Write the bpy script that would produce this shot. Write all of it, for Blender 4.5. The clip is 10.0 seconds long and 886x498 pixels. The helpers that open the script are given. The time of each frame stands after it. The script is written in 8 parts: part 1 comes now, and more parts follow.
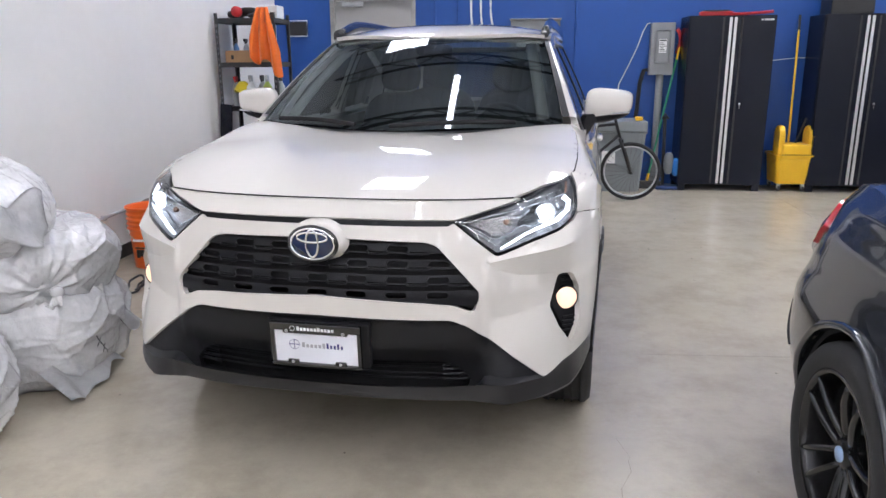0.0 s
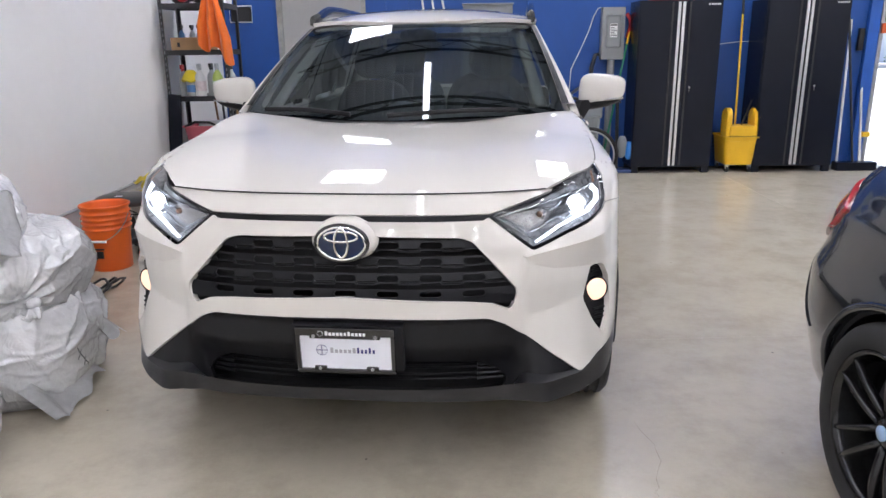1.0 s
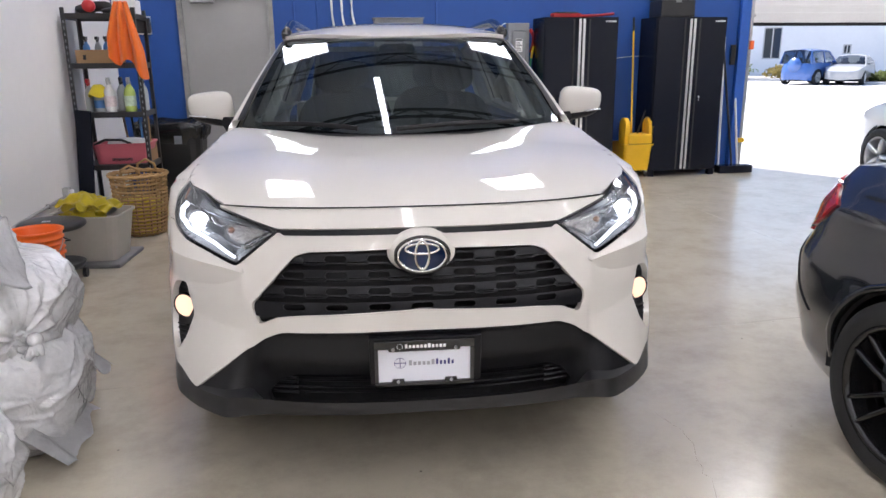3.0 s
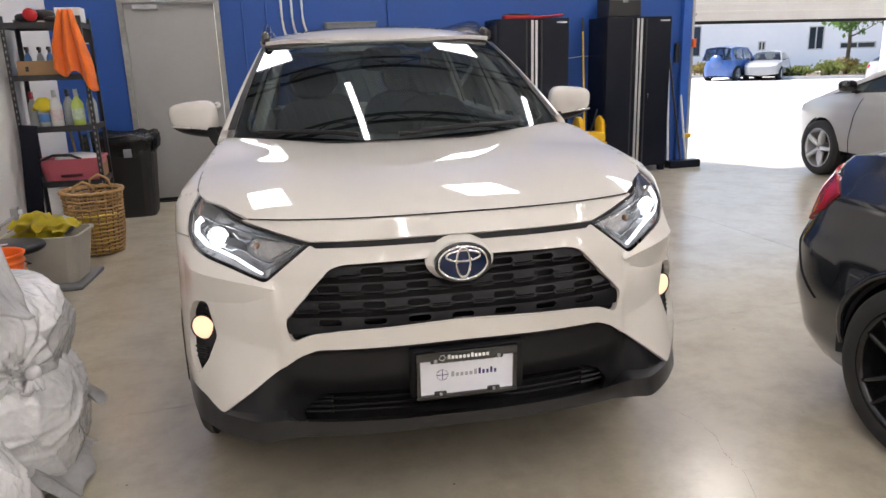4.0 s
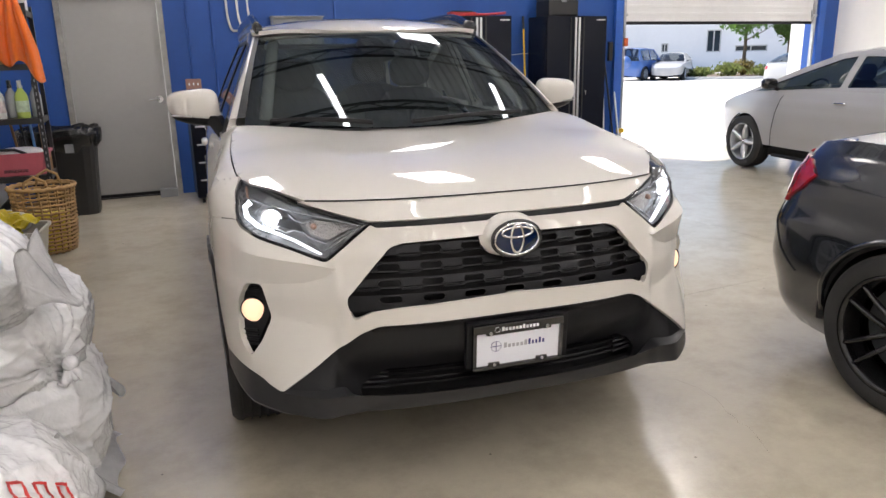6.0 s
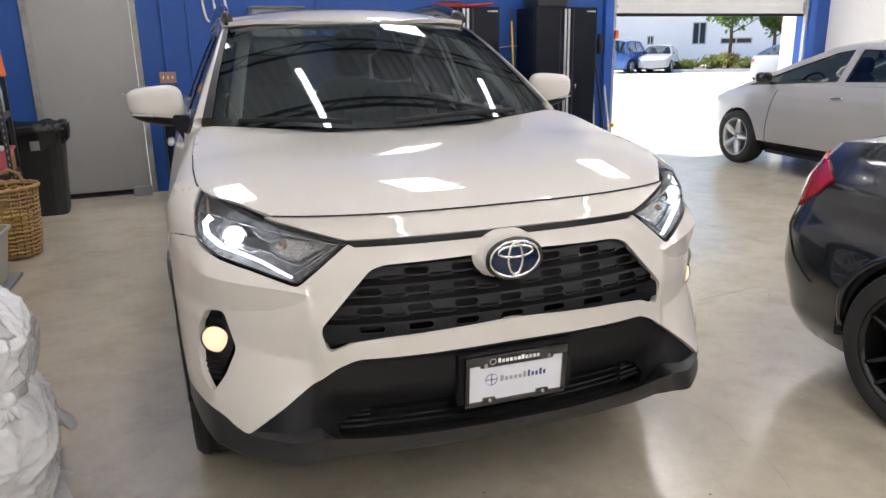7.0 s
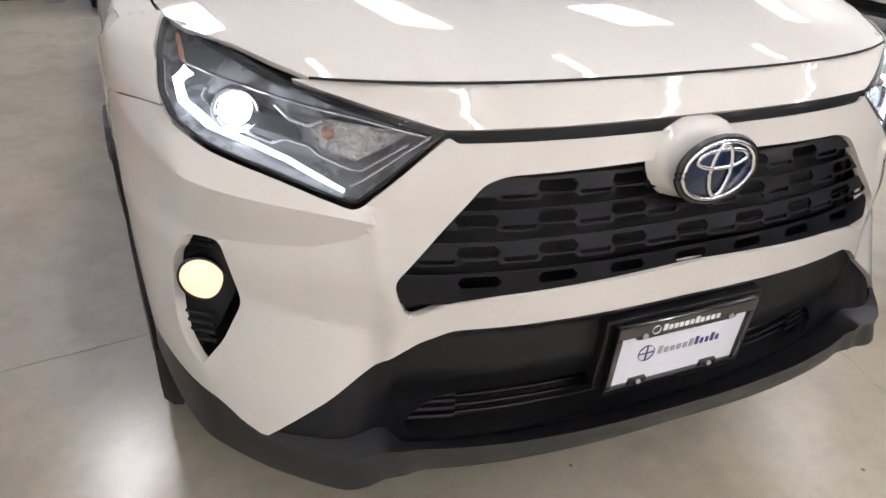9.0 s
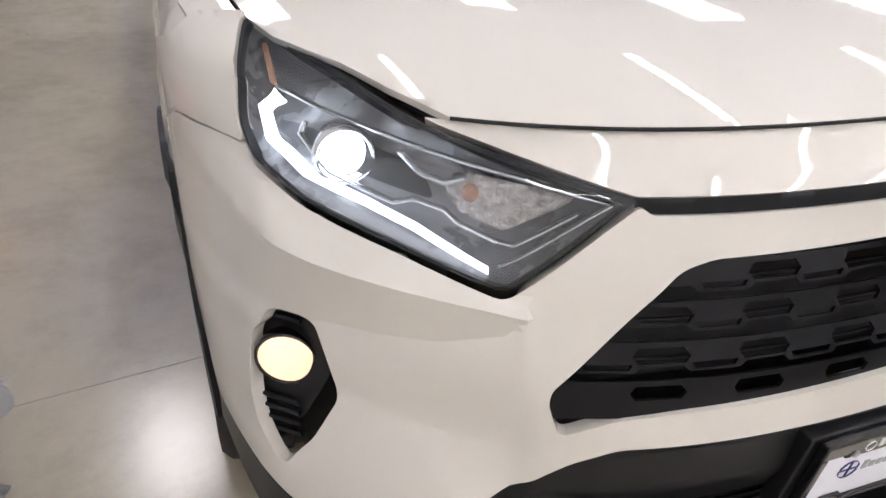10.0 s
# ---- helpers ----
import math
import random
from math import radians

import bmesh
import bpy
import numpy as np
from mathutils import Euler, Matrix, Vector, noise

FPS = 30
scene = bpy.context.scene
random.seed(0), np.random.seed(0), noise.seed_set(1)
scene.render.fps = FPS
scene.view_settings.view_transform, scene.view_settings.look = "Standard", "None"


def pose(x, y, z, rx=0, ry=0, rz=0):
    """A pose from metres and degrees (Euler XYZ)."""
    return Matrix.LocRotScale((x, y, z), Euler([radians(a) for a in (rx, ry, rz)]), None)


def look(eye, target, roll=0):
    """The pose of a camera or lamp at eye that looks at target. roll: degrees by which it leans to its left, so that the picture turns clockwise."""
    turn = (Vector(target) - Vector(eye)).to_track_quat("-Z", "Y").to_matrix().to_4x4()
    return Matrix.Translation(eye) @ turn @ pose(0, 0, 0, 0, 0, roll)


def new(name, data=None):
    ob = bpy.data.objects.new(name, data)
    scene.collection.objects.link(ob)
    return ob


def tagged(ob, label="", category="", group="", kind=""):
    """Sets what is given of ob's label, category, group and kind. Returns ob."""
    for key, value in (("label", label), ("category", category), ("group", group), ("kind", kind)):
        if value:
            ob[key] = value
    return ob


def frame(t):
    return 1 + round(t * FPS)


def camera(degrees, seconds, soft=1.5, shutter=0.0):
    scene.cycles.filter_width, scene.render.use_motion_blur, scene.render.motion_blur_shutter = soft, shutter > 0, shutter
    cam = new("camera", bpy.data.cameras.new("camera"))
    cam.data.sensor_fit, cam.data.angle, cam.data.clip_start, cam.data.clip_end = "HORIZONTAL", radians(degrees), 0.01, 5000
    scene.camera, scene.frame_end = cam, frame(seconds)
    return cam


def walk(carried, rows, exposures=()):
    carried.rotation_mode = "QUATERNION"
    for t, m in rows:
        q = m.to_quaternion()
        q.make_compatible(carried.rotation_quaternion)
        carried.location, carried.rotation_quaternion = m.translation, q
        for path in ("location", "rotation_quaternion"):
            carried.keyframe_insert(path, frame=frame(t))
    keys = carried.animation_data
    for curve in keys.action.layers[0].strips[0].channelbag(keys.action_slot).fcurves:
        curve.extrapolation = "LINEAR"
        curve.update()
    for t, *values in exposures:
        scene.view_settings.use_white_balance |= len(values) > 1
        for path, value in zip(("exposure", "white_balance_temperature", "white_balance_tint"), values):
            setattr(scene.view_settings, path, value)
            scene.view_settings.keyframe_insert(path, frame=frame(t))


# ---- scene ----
cam = camera(63.6, 10.0)
PATH = [
    (0, (0.25, 0.373, 1.471), (0.016, 2.293, 0.96), -0.4),
    (0.5, (0.111, 0.403, 1.461), (-0.032, 2.325, 0.929), -0.6),
    (1, (-0.09, 0.453, 1.477), (-0.13, 2.376, 0.928), -0.8),
    (1.5, (-0.228, 0.476, 1.482), (-0.169, 2.396, 0.922), -0.8),
    (2, (-0.411, 0.445, 1.489), (-0.259, 2.361, 0.936), -0.8),
    (2.5, (-0.604, 0.411, 1.495), (-0.357, 2.32, 0.954), -0.8),
    (3, (-0.757, 0.46, 1.485), (-0.419, 2.362, 0.966), -0.6),
    (4.5, (-1.269, 0.617, 1.485), (-0.669, 2.455, 0.971), -2.2),
    (5, (-1.468, 0.587, 1.483), (-0.79, 2.397, 0.969), -1.8),
    (6.5, (-1.51, 0.725, 1.45), (-0.756, 2.501, 0.923), -1.1),
    (7, (-1.402, 0.895, 1.464), (-0.628, 2.658, 0.922), -1.1),
    (7.5, (-1.355, 1.051, 1.452), (-0.559, 2.794, 0.88), -1.2),
    (8, (-1.385, 1.34, 1.431), (-0.551, 3.049, 0.812), -0.4),
    (8.5, (-1.424, 1.564, 1.38), (-0.559, 3.197, 0.615), 1.4),
    (9, (-1.393, 1.819, 1.336), (-0.53, 3.337, 0.361), 3.4),
    (9.5, (-1.361, 1.998, 1.337), (-0.558, 3.477, 0.256), 3.8),
    (10, (-1.391, 2.194, 1.322), (-0.62, 3.698, 0.252), 4.1),
]
EXPOSURES = [(0, 1.12, 5950, 15), (2.5, 1.01, 6150, 16), (3.2, 0.98, 6200, 16), (4.3, 0.86, 6800, 14), (5.2, 0.88, 6800, 14), (7.0, 0.95, 6500, 13), (7.8, 0.96, 6500, 13), (8.6, 1.06, 6400, 14), (10, 1.12, 6380, 15)]
walk(cam, [(t, look(eye, target, roll)) for t, eye, target, roll in PATH], EXPOSURES)

# ---- world, sun and the lamps of the hall ----
world = bpy.data.worlds.new("world")
scene.world = world
world.use_nodes = True
wn = world.node_tree.nodes
sky = wn.new("ShaderNodeTexSky")
sky.sky_type = "NISHITA"
sky.sun_disc = False
sky.sun_elevation, sky.sun_rotation = radians(55.5), radians(-26.6)
wn["Background"].inputs["Strength"].default_value = 0.15
world.node_tree.links.new(sky.outputs[0], wn["Background"].inputs[0])
sun = new("sun", bpy.data.lights.new("sun", "SUN"))
sun.data.energy, sun.data.angle, sun.data.color = 5.0, radians(0.5), (1.0, 0.96, 0.9)
sun.matrix_world = look((-8, 16, 26), (0, 0, 0))

# size of the hall
WALL_W, WALL_E, WALL_N, WALL_S, CEIL = -2.88, 9.0, 9.25, -7.0, 5.6

# ---- materials ----


def principled(m):
    return m.node_tree.nodes["Principled BSDF"]


def mat(name, color, rough=0.5, metal=0.0, vary=0.06, scale=6.0, bump=0.0, bump_scale=60.0, coat=0.0, stretch=(1, 1, 1), rough_vary=0.1, spec=0.5, random_tint=0.0, sheen=0.0):
    """A painted or natural surface with variation at two scales, in object space."""
    m = bpy.data.materials.new(name)
    m.use_nodes = True
    nt = m.node_tree
    b = principled(m)
    N, L = nt.nodes.new, nt.links.new
    co = N("ShaderNodeTexCoord")
    mp = N("ShaderNodeMapping")
    mp.inputs["Scale"].default_value = stretch
    L(co.outputs["Object"], mp.inputs[0])
    n1 = N("ShaderNodeTexNoise")
    n1.inputs["Scale"].default_value, n1.inputs["Detail"].default_value = scale, 5
    n2 = N("ShaderNodeTexNoise")
    n2.inputs["Scale"].default_value, n2.inputs["Detail"].default_value = scale * 9, 3
    for n in (n1, n2):
        L(mp.outputs[0], n.inputs["Vector"])
    mixn = N("ShaderNodeMath")
    mixn.operation = "MULTIPLY_ADD"
    L(n2.outputs[0], mixn.inputs[0])
    mixn.inputs[1].default_value = 0.4
    L(n1.outputs[0], mixn.inputs[2])
    ramp = N("ShaderNodeMapRange")
    ramp.inputs["From Min"].default_value, ramp.inputs["From Max"].default_value = 0.45, 0.95
    ramp.inputs["To Min"].default_value, ramp.inputs["To Max"].default_value = 1 - vary, 1 + vary
    L(mixn.outputs[0], ramp.inputs[0])
    hsv = N("ShaderNodeHueSaturation")
    hsv.inputs["Color"].default_value = (*color, 1)
    L(ramp.outputs[0], hsv.inputs["Value"])
    if random_tint:
        oi = N("ShaderNodeObjectInfo")
        rr = N("ShaderNodeMapRange")
        rr.inputs["To Min"].default_value, rr.inputs["To Max"].default_value = 1 - random_tint, 1 + random_tint
        L(oi.outputs["Random"], rr.inputs[0])
        mu = N("ShaderNodeMath")
        mu.operation = "MULTIPLY"
        L(ramp.outputs[0], mu.inputs[0])
        L(rr.outputs[0], mu.inputs[1])
        L(mu.outputs[0], hsv.inputs["Value"])
    L(hsv.outputs[0], b.inputs["Base Color"])
    rv = N("ShaderNodeMapRange")
    rv.inputs["From Min"].default_value, rv.inputs["From Max"].default_value = 0.45, 0.95
    rv.inputs["To Min"].default_value, rv.inputs["To Max"].default_value = max(0.02, rough * (1 - rough_vary)), min(1, rough * (1 + rough_vary))
    L(mixn.outputs[0], rv.inputs[0])
    L(rv.outputs[0], b.inputs["Roughness"])
    b.inputs["Metallic"].default_value = metal
    b.inputs["Specular IOR Level"].default_value = spec
    b.inputs["Coat Weight"].default_value = coat
    b.inputs["Coat Roughness"].default_value = 0.03
    b.inputs["Sheen Weight"].default_value = sheen
    if bump:
        nb = N("ShaderNodeTexNoise")
        nb.inputs["Scale"].default_value, nb.inputs["Detail"].default_value = bump_scale, 4
        L(mp.outputs[0], nb.inputs["Vector"])
        bp = N("ShaderNodeBump")
        bp.inputs["Strength"].default_value, bp.inputs["Distance"].default_value = bump, 0.01
        L(nb.outputs[0], bp.inputs["Height"])
        L(bp.outputs[0], b.inputs["Normal"])
    return m


def glow(name, color, strength):
    m = bpy.data.materials.new(name)
    m.use_nodes = True
    b = principled(m)
    b.inputs["Base Color"].default_value = (*color, 1)
    b.inputs["Emission Color"].default_value = (*color, 1)
    b.inputs["Emission Strength"].default_value = strength
    return m


def pane(name, tint, gloss=0.02, ior=1.5, sheen=(1, 1, 1)):
    """Thin glass: clear and tinted straight through, mirror-like by Fresnel."""
    m = bpy.data.materials.new(name)
    m.use_nodes = True
    nt = m.node_tree
    N, L = nt.nodes.new, nt.links.new
    nt.nodes.remove(principled(m))
    out = nt.nodes["Material Output"]
    tr, gl, fr, mx = N("ShaderNodeBsdfTransparent"), N("ShaderNodeBsdfGlossy"), N("ShaderNodeFresnel"), N("ShaderNodeMixShader")
    tr.inputs[0].default_value = (*tint, 1)
    gl.inputs["Roughness"].default_value = gloss
    gl.inputs["Color"].default_value = (*sheen, 1)
    fr.inputs["IOR"].default_value = ior
    L(fr.outputs[0], mx.inputs[0])
    L(tr.outputs[0], mx.inputs[1])
    L(gl.outputs[0], mx.inputs[2])
    L(mx.outputs[0], out.inputs[0])
    return m


M_WHITE_WALL = mat("white_wall_paint", (0.78, 0.77, 0.75), 0.55, vary=0.03, scale=1.2, bump=0.06, bump_scale=140)
M_BLUE_WALL = mat("blue_wall_paint", (0.009, 0.066, 0.285), 0.5, vary=0.08, scale=1.5, bump=0.08, bump_scale=120)
M_CEIL = mat("white_deck_paint", (0.72, 0.74, 0.76), 0.5, vary=0.05, scale=1.0)
M_STEEL_DK = mat("dark_steel", (0.06, 0.065, 0.07), 0.45, metal=0.4)
M_CAR_WHITE = mat("white_car_paint", (0.605, 0.578, 0.535), 0.45, vary=0.008, scale=3, coat=1.0, spec=0.15)
M_BLACK_TRIM = mat("black_textured_plastic", (0.0075, 0.0075, 0.009), 0.46, spec=0.3, vary=0.1, scale=20, bump=0.12, bump_scale=500)
M_BLACK_GLOSS = mat("gloss_black_plastic", (0.008, 0.008, 0.01), 0.12, vary=0.05, coat=0.6)
M_GRILLE = mat("grille_black_plastic", (0.0035, 0.0035, 0.005), 0.36, spec=0.22, vary=0.1, scale=15)
# near-black for hidden parts; also puts the shade of gaps and recesses into colour
M_DARK = mat("hidden_black_and_gap_shade", (0.006, 0.006, 0.007), 0.8, vary=0.2)
M_RUBBER = mat("tyre_rubber", (0.02, 0.02, 0.021), 0.75, vary=0.2, scale=12, bump=0.2, bump_scale=180)
M_CHROME = mat("chrome", (0.75, 0.76, 0.78), 0.08, metal=1.0, vary=0.03)
M_ALLOY = mat("silver_alloy", (0.6, 0.61, 0.63), 0.3, metal=0.55, vary=0.05)
M_GLASS_WS = pane("windscreen_glass", (0.31, 0.37, 0.365), ior=1.85, sheen=(0.86, 0.96, 1.0))
M_GLASS_SIDE = pane("tinted_side_glass", (0.30, 0.34, 0.35))
M_GLASS_LENS = pane("clear_lamp_lens", (0.92, 0.94, 0.96))
M_INTERIOR = mat("black_upholstery", (0.012, 0.012, 0.013), 0.7, vary=0.2, scale=10, bump=0.1, bump_scale=200)
M_HEADLINER = mat("grey_headliner", (0.35, 0.34, 0.32), 0.9, vary=0.05)
M_LED = glow("led_strip_white", (1.0, 0.98, 0.96), 14.0)
M_LED_UP = glow("led_slot_white", (1.0, 0.98, 0.96), 5.0)
M_PANEL_LIGHT = glow("led_panel_white", (1.0, 0.98, 0.96), 9.0)
M_DRL = glow("running_light", (0.9, 0.95, 1.0), 1.3)
M_HEADLAMP = glow("low_beam", (0.92, 0.97, 1.0), 3.0)
M_FOG = glow("fog_lamp_glow", (1.0, 0.72, 0.46), 0.42)

# ---- building helpers ----


def finish(bm, name, material, smooth=True):
    me = bpy.data.meshes.new(name)
    if smooth:
        for f in bm.faces:
            f.smooth = True
    bm.to_mesh(me)
    bm.free()
    me.materials.append(material)
    return me


def part(name, bm, material, parent=None, label="", smooth=False):
    """One mesh object out of a bmesh, under a thing or a part."""
    ob = new(name, finish(bm, name, material, smooth))
    if parent:
        ob.parent = parent
    if label:
        ob["label"] = label
    return ob


def thing(name, label, category, m=None, group="", kind=""):
    e = new(name)
    e.empty_display_size = 0.1
    if m:
        e.matrix_world = m
    return tagged(e, label, category, group, kind)


def solid(name, bm, material, label, category, group="", kind="", m=None, smooth=False):
    ob = part(name, bm, material, None, "", smooth)
    if m:
        ob.matrix_world = m
    return tagged(ob, label, category, group, kind)


def box(bm, lo, hi, bevel=0.0, m=None, seg=2):
    c = [(a + b) / 2 for a, b in zip(lo, hi)]
    s = [abs(b - a) for a, b in zip(lo, hi)]
    g = bmesh.ops.create_cube(bm, size=1, matrix=(m or Matrix()) @ Matrix.Translation(c) @ Matrix.Diagonal((*s, 1)))
    if bevel:
        es = list({e for v in g["verts"] for e in v.link_edges})
        bmesh.ops.bevel(bm, geom=es, offset=bevel, segments=seg, affect="EDGES", profile=0.6)
    return bm


def B():
    return bmesh.new()


def cyl(bm, p0, p1, r0, r1=None, seg=16, caps=True):
    p0, p1 = Vector(p0), Vector(p1)
    d = p1 - p0
    q = d.to_track_quat("Z", "Y").to_matrix().to_4x4()
    bmesh.ops.create_cone(bm, cap_ends=caps, segments=seg, radius1=r0, radius2=r0 if r1 is None else r1, depth=d.length, matrix=Matrix.Translation((p0 + p1) / 2) @ q)
    return bm


def sweep(bm, pts, r, seg=8, closed=False, flat=1.0, radii=None):
    """A tube along points; flat squeezes it along its second axis."""
    pts = [Vector(p) for p in pts]
    n = len(pts)
    rings = []
    up = Vector((0, 0, 1))
    for i, p in enumerate(pts):
        a = pts[(i - 1) % n] if closed or i else p
        b = pts[(i + 1) % n] if closed or i < n - 1 else p
        d = (b - a).normalized()
        x = d.cross(up)
        if x.length < 0.05:
            x = d.cross(Vector((0, 1, 0)))
        x.normalize()
        y = x.cross(d).normalized()
        rr = radii[i] if radii else r
        rings.append([bm.verts.new(p + x * (rr * math.cos(2 * math.pi * k / seg)) + y * (rr * flat * math.sin(2 * math.pi * k / seg))) for k in range(seg)])
    for i in range(n if closed else n - 1):
        r0, r1 = rings[i], rings[(i + 1) % n]
        for k in range(seg):
            bm.faces.new((r0[k], r0[(k + 1) % seg], r1[(k + 1) % seg], r1[k]))
    if not closed:
        bm.faces.new(rings[0][::-1])
        bm.faces.new(rings[-1])
    return bm


def lathe(bm, profile, seg=24, m=None, wobble=0.0, squash=1.0, close=False):
    """Turns a profile of (radius, height) about z."""
    rings = []
    for r, z in profile:
        rings.append([bm.verts.new((m or Matrix()) @ Vector((r * math.cos(2 * math.pi * k / seg), squash * r * math.sin(2 * math.pi * k / seg), z))) for k in range(seg)])
    n = len(rings)
    for i in range(n if close else n - 1):
        a, b = rings[i], rings[(i + 1) % n]
        for k in range(seg):
            bm.faces.new((a[k], a[(k + 1) % seg], b[(k + 1) % seg], b[k]))
    return bm


def inside(poly, x, y):
    hit, n = False, len(poly)
    for i in range(n):
        (x0, y0), (x1, y1) = poly[i - 1], poly[i]
        if (y0 > y) != (y1 > y) and x < (x1 - x0) * (y - y0) / (y1 - y0) + x0:
            hit = not hit
    return hit


def rounded(poly, r=0.02, n=4):
    """Rounds the corners of a closed 2D outline."""
    out = []
    for i, p in enumerate(poly):
        p, a, b = Vector(p), Vector(poly[i - 1]), Vector(poly[(i + 1) % len(poly)])
        da, db = a - p, b - p
        k = min(r, da.length * 0.45, db.length * 0.45)
        p0, p1 = p + da.normalized() * k, p + db.normalized() * k
        for j in range(n + 1):
            t = j / n
            out.append(tuple((1 - t) ** 2 * p0 + 2 * t * (1 - t) * p + t * t * p1))
    return out


def sheet(bm, outline, holes, fn, step=0.02, thick=0.012, out=(0, -1, 0), creases=()):
    """A curved panel: a 2D outline with holes, filled with small triangles and bent by fn(a, b) to 3D, with folded edges."""
    from mathutils.geometry import delaunay_2d_cdt
    pts, edges = [], []
    loops = [outline, *holes]
    for loop in loops:
        first = len(pts)
        for i, p in enumerate(loop):
            q = loop[(i + 1) % len(loop)]
            n = max(1, math.ceil(math.hypot(q[0] - p[0], q[1] - p[1]) / step))
            pts += [(p[0] + (q[0] - p[0]) * k / n, p[1] + (q[1] - p[1]) * k / n) for k in range(n)]
        last = len(pts)
        edges += [(k, k + 1 if k + 1 < last else first) for k in range(first, last)]
    for line in creases:
        first = len(pts)
        for p, q in zip(line, line[1:]):
            n = max(1, math.ceil(math.hypot(q[0] - p[0], q[1] - p[1]) / step))
            pts += [(p[0] + (q[0] - p[0]) * k / n, p[1] + (q[1] - p[1]) * k / n) for k in range(n)]
        pts.append(line[-1])
        edges += [(k, k + 1) for k in range(first, len(pts) - 1)]
    rim = np.array(pts)
    xs, ys = [p[0] for p in outline], [p[1] for p in outline]
    row = 0
    y = min(ys) + step * 0.5
    while y < max(ys):
        x = min(xs) + step * (0.5 if row % 2 else 0.25)
        while x < max(xs):
            if inside(outline, x, y) and not any(inside(h, x, y) for h in holes) and ((rim - (x, y)) ** 2).sum(1).min() > (0.45 * step) ** 2:
                pts.append((x, y))
            x += step
        y += step * 0.87
        row += 1
    vs, _, fs, *_ = delaunay_2d_cdt([Vector(p) for p in pts], edges, [], 0, 1e-7)
    tops = [bm.verts.new(fn(v[0], v[1])) for v in vs]
    faces = []
    for f in fs:
        cx, cy = sum(vs[i][0] for i in f) / 3, sum(vs[i][1] for i in f) / 3
        if inside(outline, cx, cy) and not any(inside(h, cx, cy) for h in holes):
            faces.append(bm.faces.new([tops[i] for i in f]))
    s = Vector()
    for f in faces:
        f.normal_update()
        f.smooth = True
        s += f.normal * f.calc_area()
    if s.dot(Vector(out)) < 0:
        for f in faces:
            f.normal_flip()
    for v in list(tops):
        if not v.link_faces:
            bm.verts.remove(v)
    if thick:
        made = set(faces)
        es = {e for f in faces for e in f.edges if sum(g in made for g in e.link_faces) == 1}
        for v in {v for e in es for v in e.verts}:
            v.normal_update()
        for e in es:
            a, b = e.verts
            quad = [bm.verts.new(p) for p in (a.co, b.co, b.co - b.normal * thick, a.co - a.normal * thick)]
            bm.faces.new(quad)
    return bm


def mirror_u(poly):
    return [(-a, b) for a, b in poly[::-1]]


def half_well(r0, r1, depth, m):
    """The upper half of a wheel well: a lip, a tunnel and a back wall."""
    bm = B()
    rows = []
    for k in range(25):
        t = math.radians(-8 + 196 * k / 24)
        c, q = math.cos(t), math.sin(t)
        rows.append([bm.verts.new(m @ Vector((x, r * c, r * q))) for r, x in ((r0, 0.0), (r1, 0.0), (r1, -depth), (0.02, -depth))])
    for a, b in zip(rows, rows[1:]):
        for k in range(3):
            bm.faces.new((a[k], a[k + 1], b[k + 1], b[k]))
    return bm


def glass_off(ob):
    ob.visible_shadow = False
    return ob

# ---- the hall: floor, walls, roof ----
M_BOUNCE_WALL = mat("bounce_wall_paint", (0.74, 0.73, 0.72), 0.6, vary=0.05, scale=1.2)
M_FLOOR = mat("polished_concrete", (0.52, 0.467, 0.37), 0.215, vary=0.08, scale=1.3, rough_vary=0.0, spec=0.8)
fl = M_FLOOR.node_tree
fb = principled(M_FLOOR)
# darker blotches and small specks on the slab
fco = fl.nodes.new("ShaderNodeTexCoord")
fn1 = fl.nodes.new("ShaderNodeTexNoise")
fn1.inputs["Scale"].default_value, fn1.inputs["Detail"].default_value, fn1.inputs["Roughness"].default_value = 2.6, 9, 0.72
fr1 = fl.nodes.new("ShaderNodeMapRange")
fr1.inputs["From Min"].default_value, fr1.inputs["From Max"].default_value = 0.38, 0.70
fr1.interpolation_type = "SMOOTHSTEP"
fr1.inputs["To Min"].default_value, fr1.inputs["To Max"].default_value = 0.0, 0.36
fmx = fl.nodes.new("ShaderNodeMix")
fmx.data_type = "RGBA"
fmx.inputs[7].default_value = (0.21, 0.18, 0.135, 1)
old = fb.inputs["Base Color"].links[0].from_socket
fl.links.new(fco.outputs["Object"], fn1.inputs["Vector"])
fl.links.new(fn1.outputs[0], fr1.inputs[0])
fl.links.new(fr1.outputs[0], fmx.inputs[0])
fl.links.new(old, fmx.inputs[6])
fv = fl.nodes.new("ShaderNodeTexVoronoi")
fv.inputs["Scale"].default_value = 4.5
fv2 = fl.nodes.new("ShaderNodeMapRange")
fv2.inputs["From Min"].default_value, fv2.inputs["From Max"].default_value = 0.035, 0.02
fv2.inputs["To Max"].default_value = 0.75
fmx2 = fl.nodes.new("ShaderNodeMix")
fmx2.data_type = "RGBA"
fmx2.inputs[7].default_value = (0.06, 0.05, 0.045, 1)
fl.links.new(fco.outputs["Object"], fv.inputs["Vector"])
fl.links.new(fv.outputs["Distance"], fv2.inputs[0])
fl.links.new(fv2.outputs[0], fmx2.inputs[0])
fl.links.new(fmx.outputs[2], fmx2.inputs[6])
fl.links.new(fmx2.outputs[2], fb.inputs["Base Color"])

M_OUT = mat("sunlit_concrete_yard", (0.62, 0.61, 0.58), 0.85, vary=0.12, scale=0.5, bump=0.1, bump_scale=30)

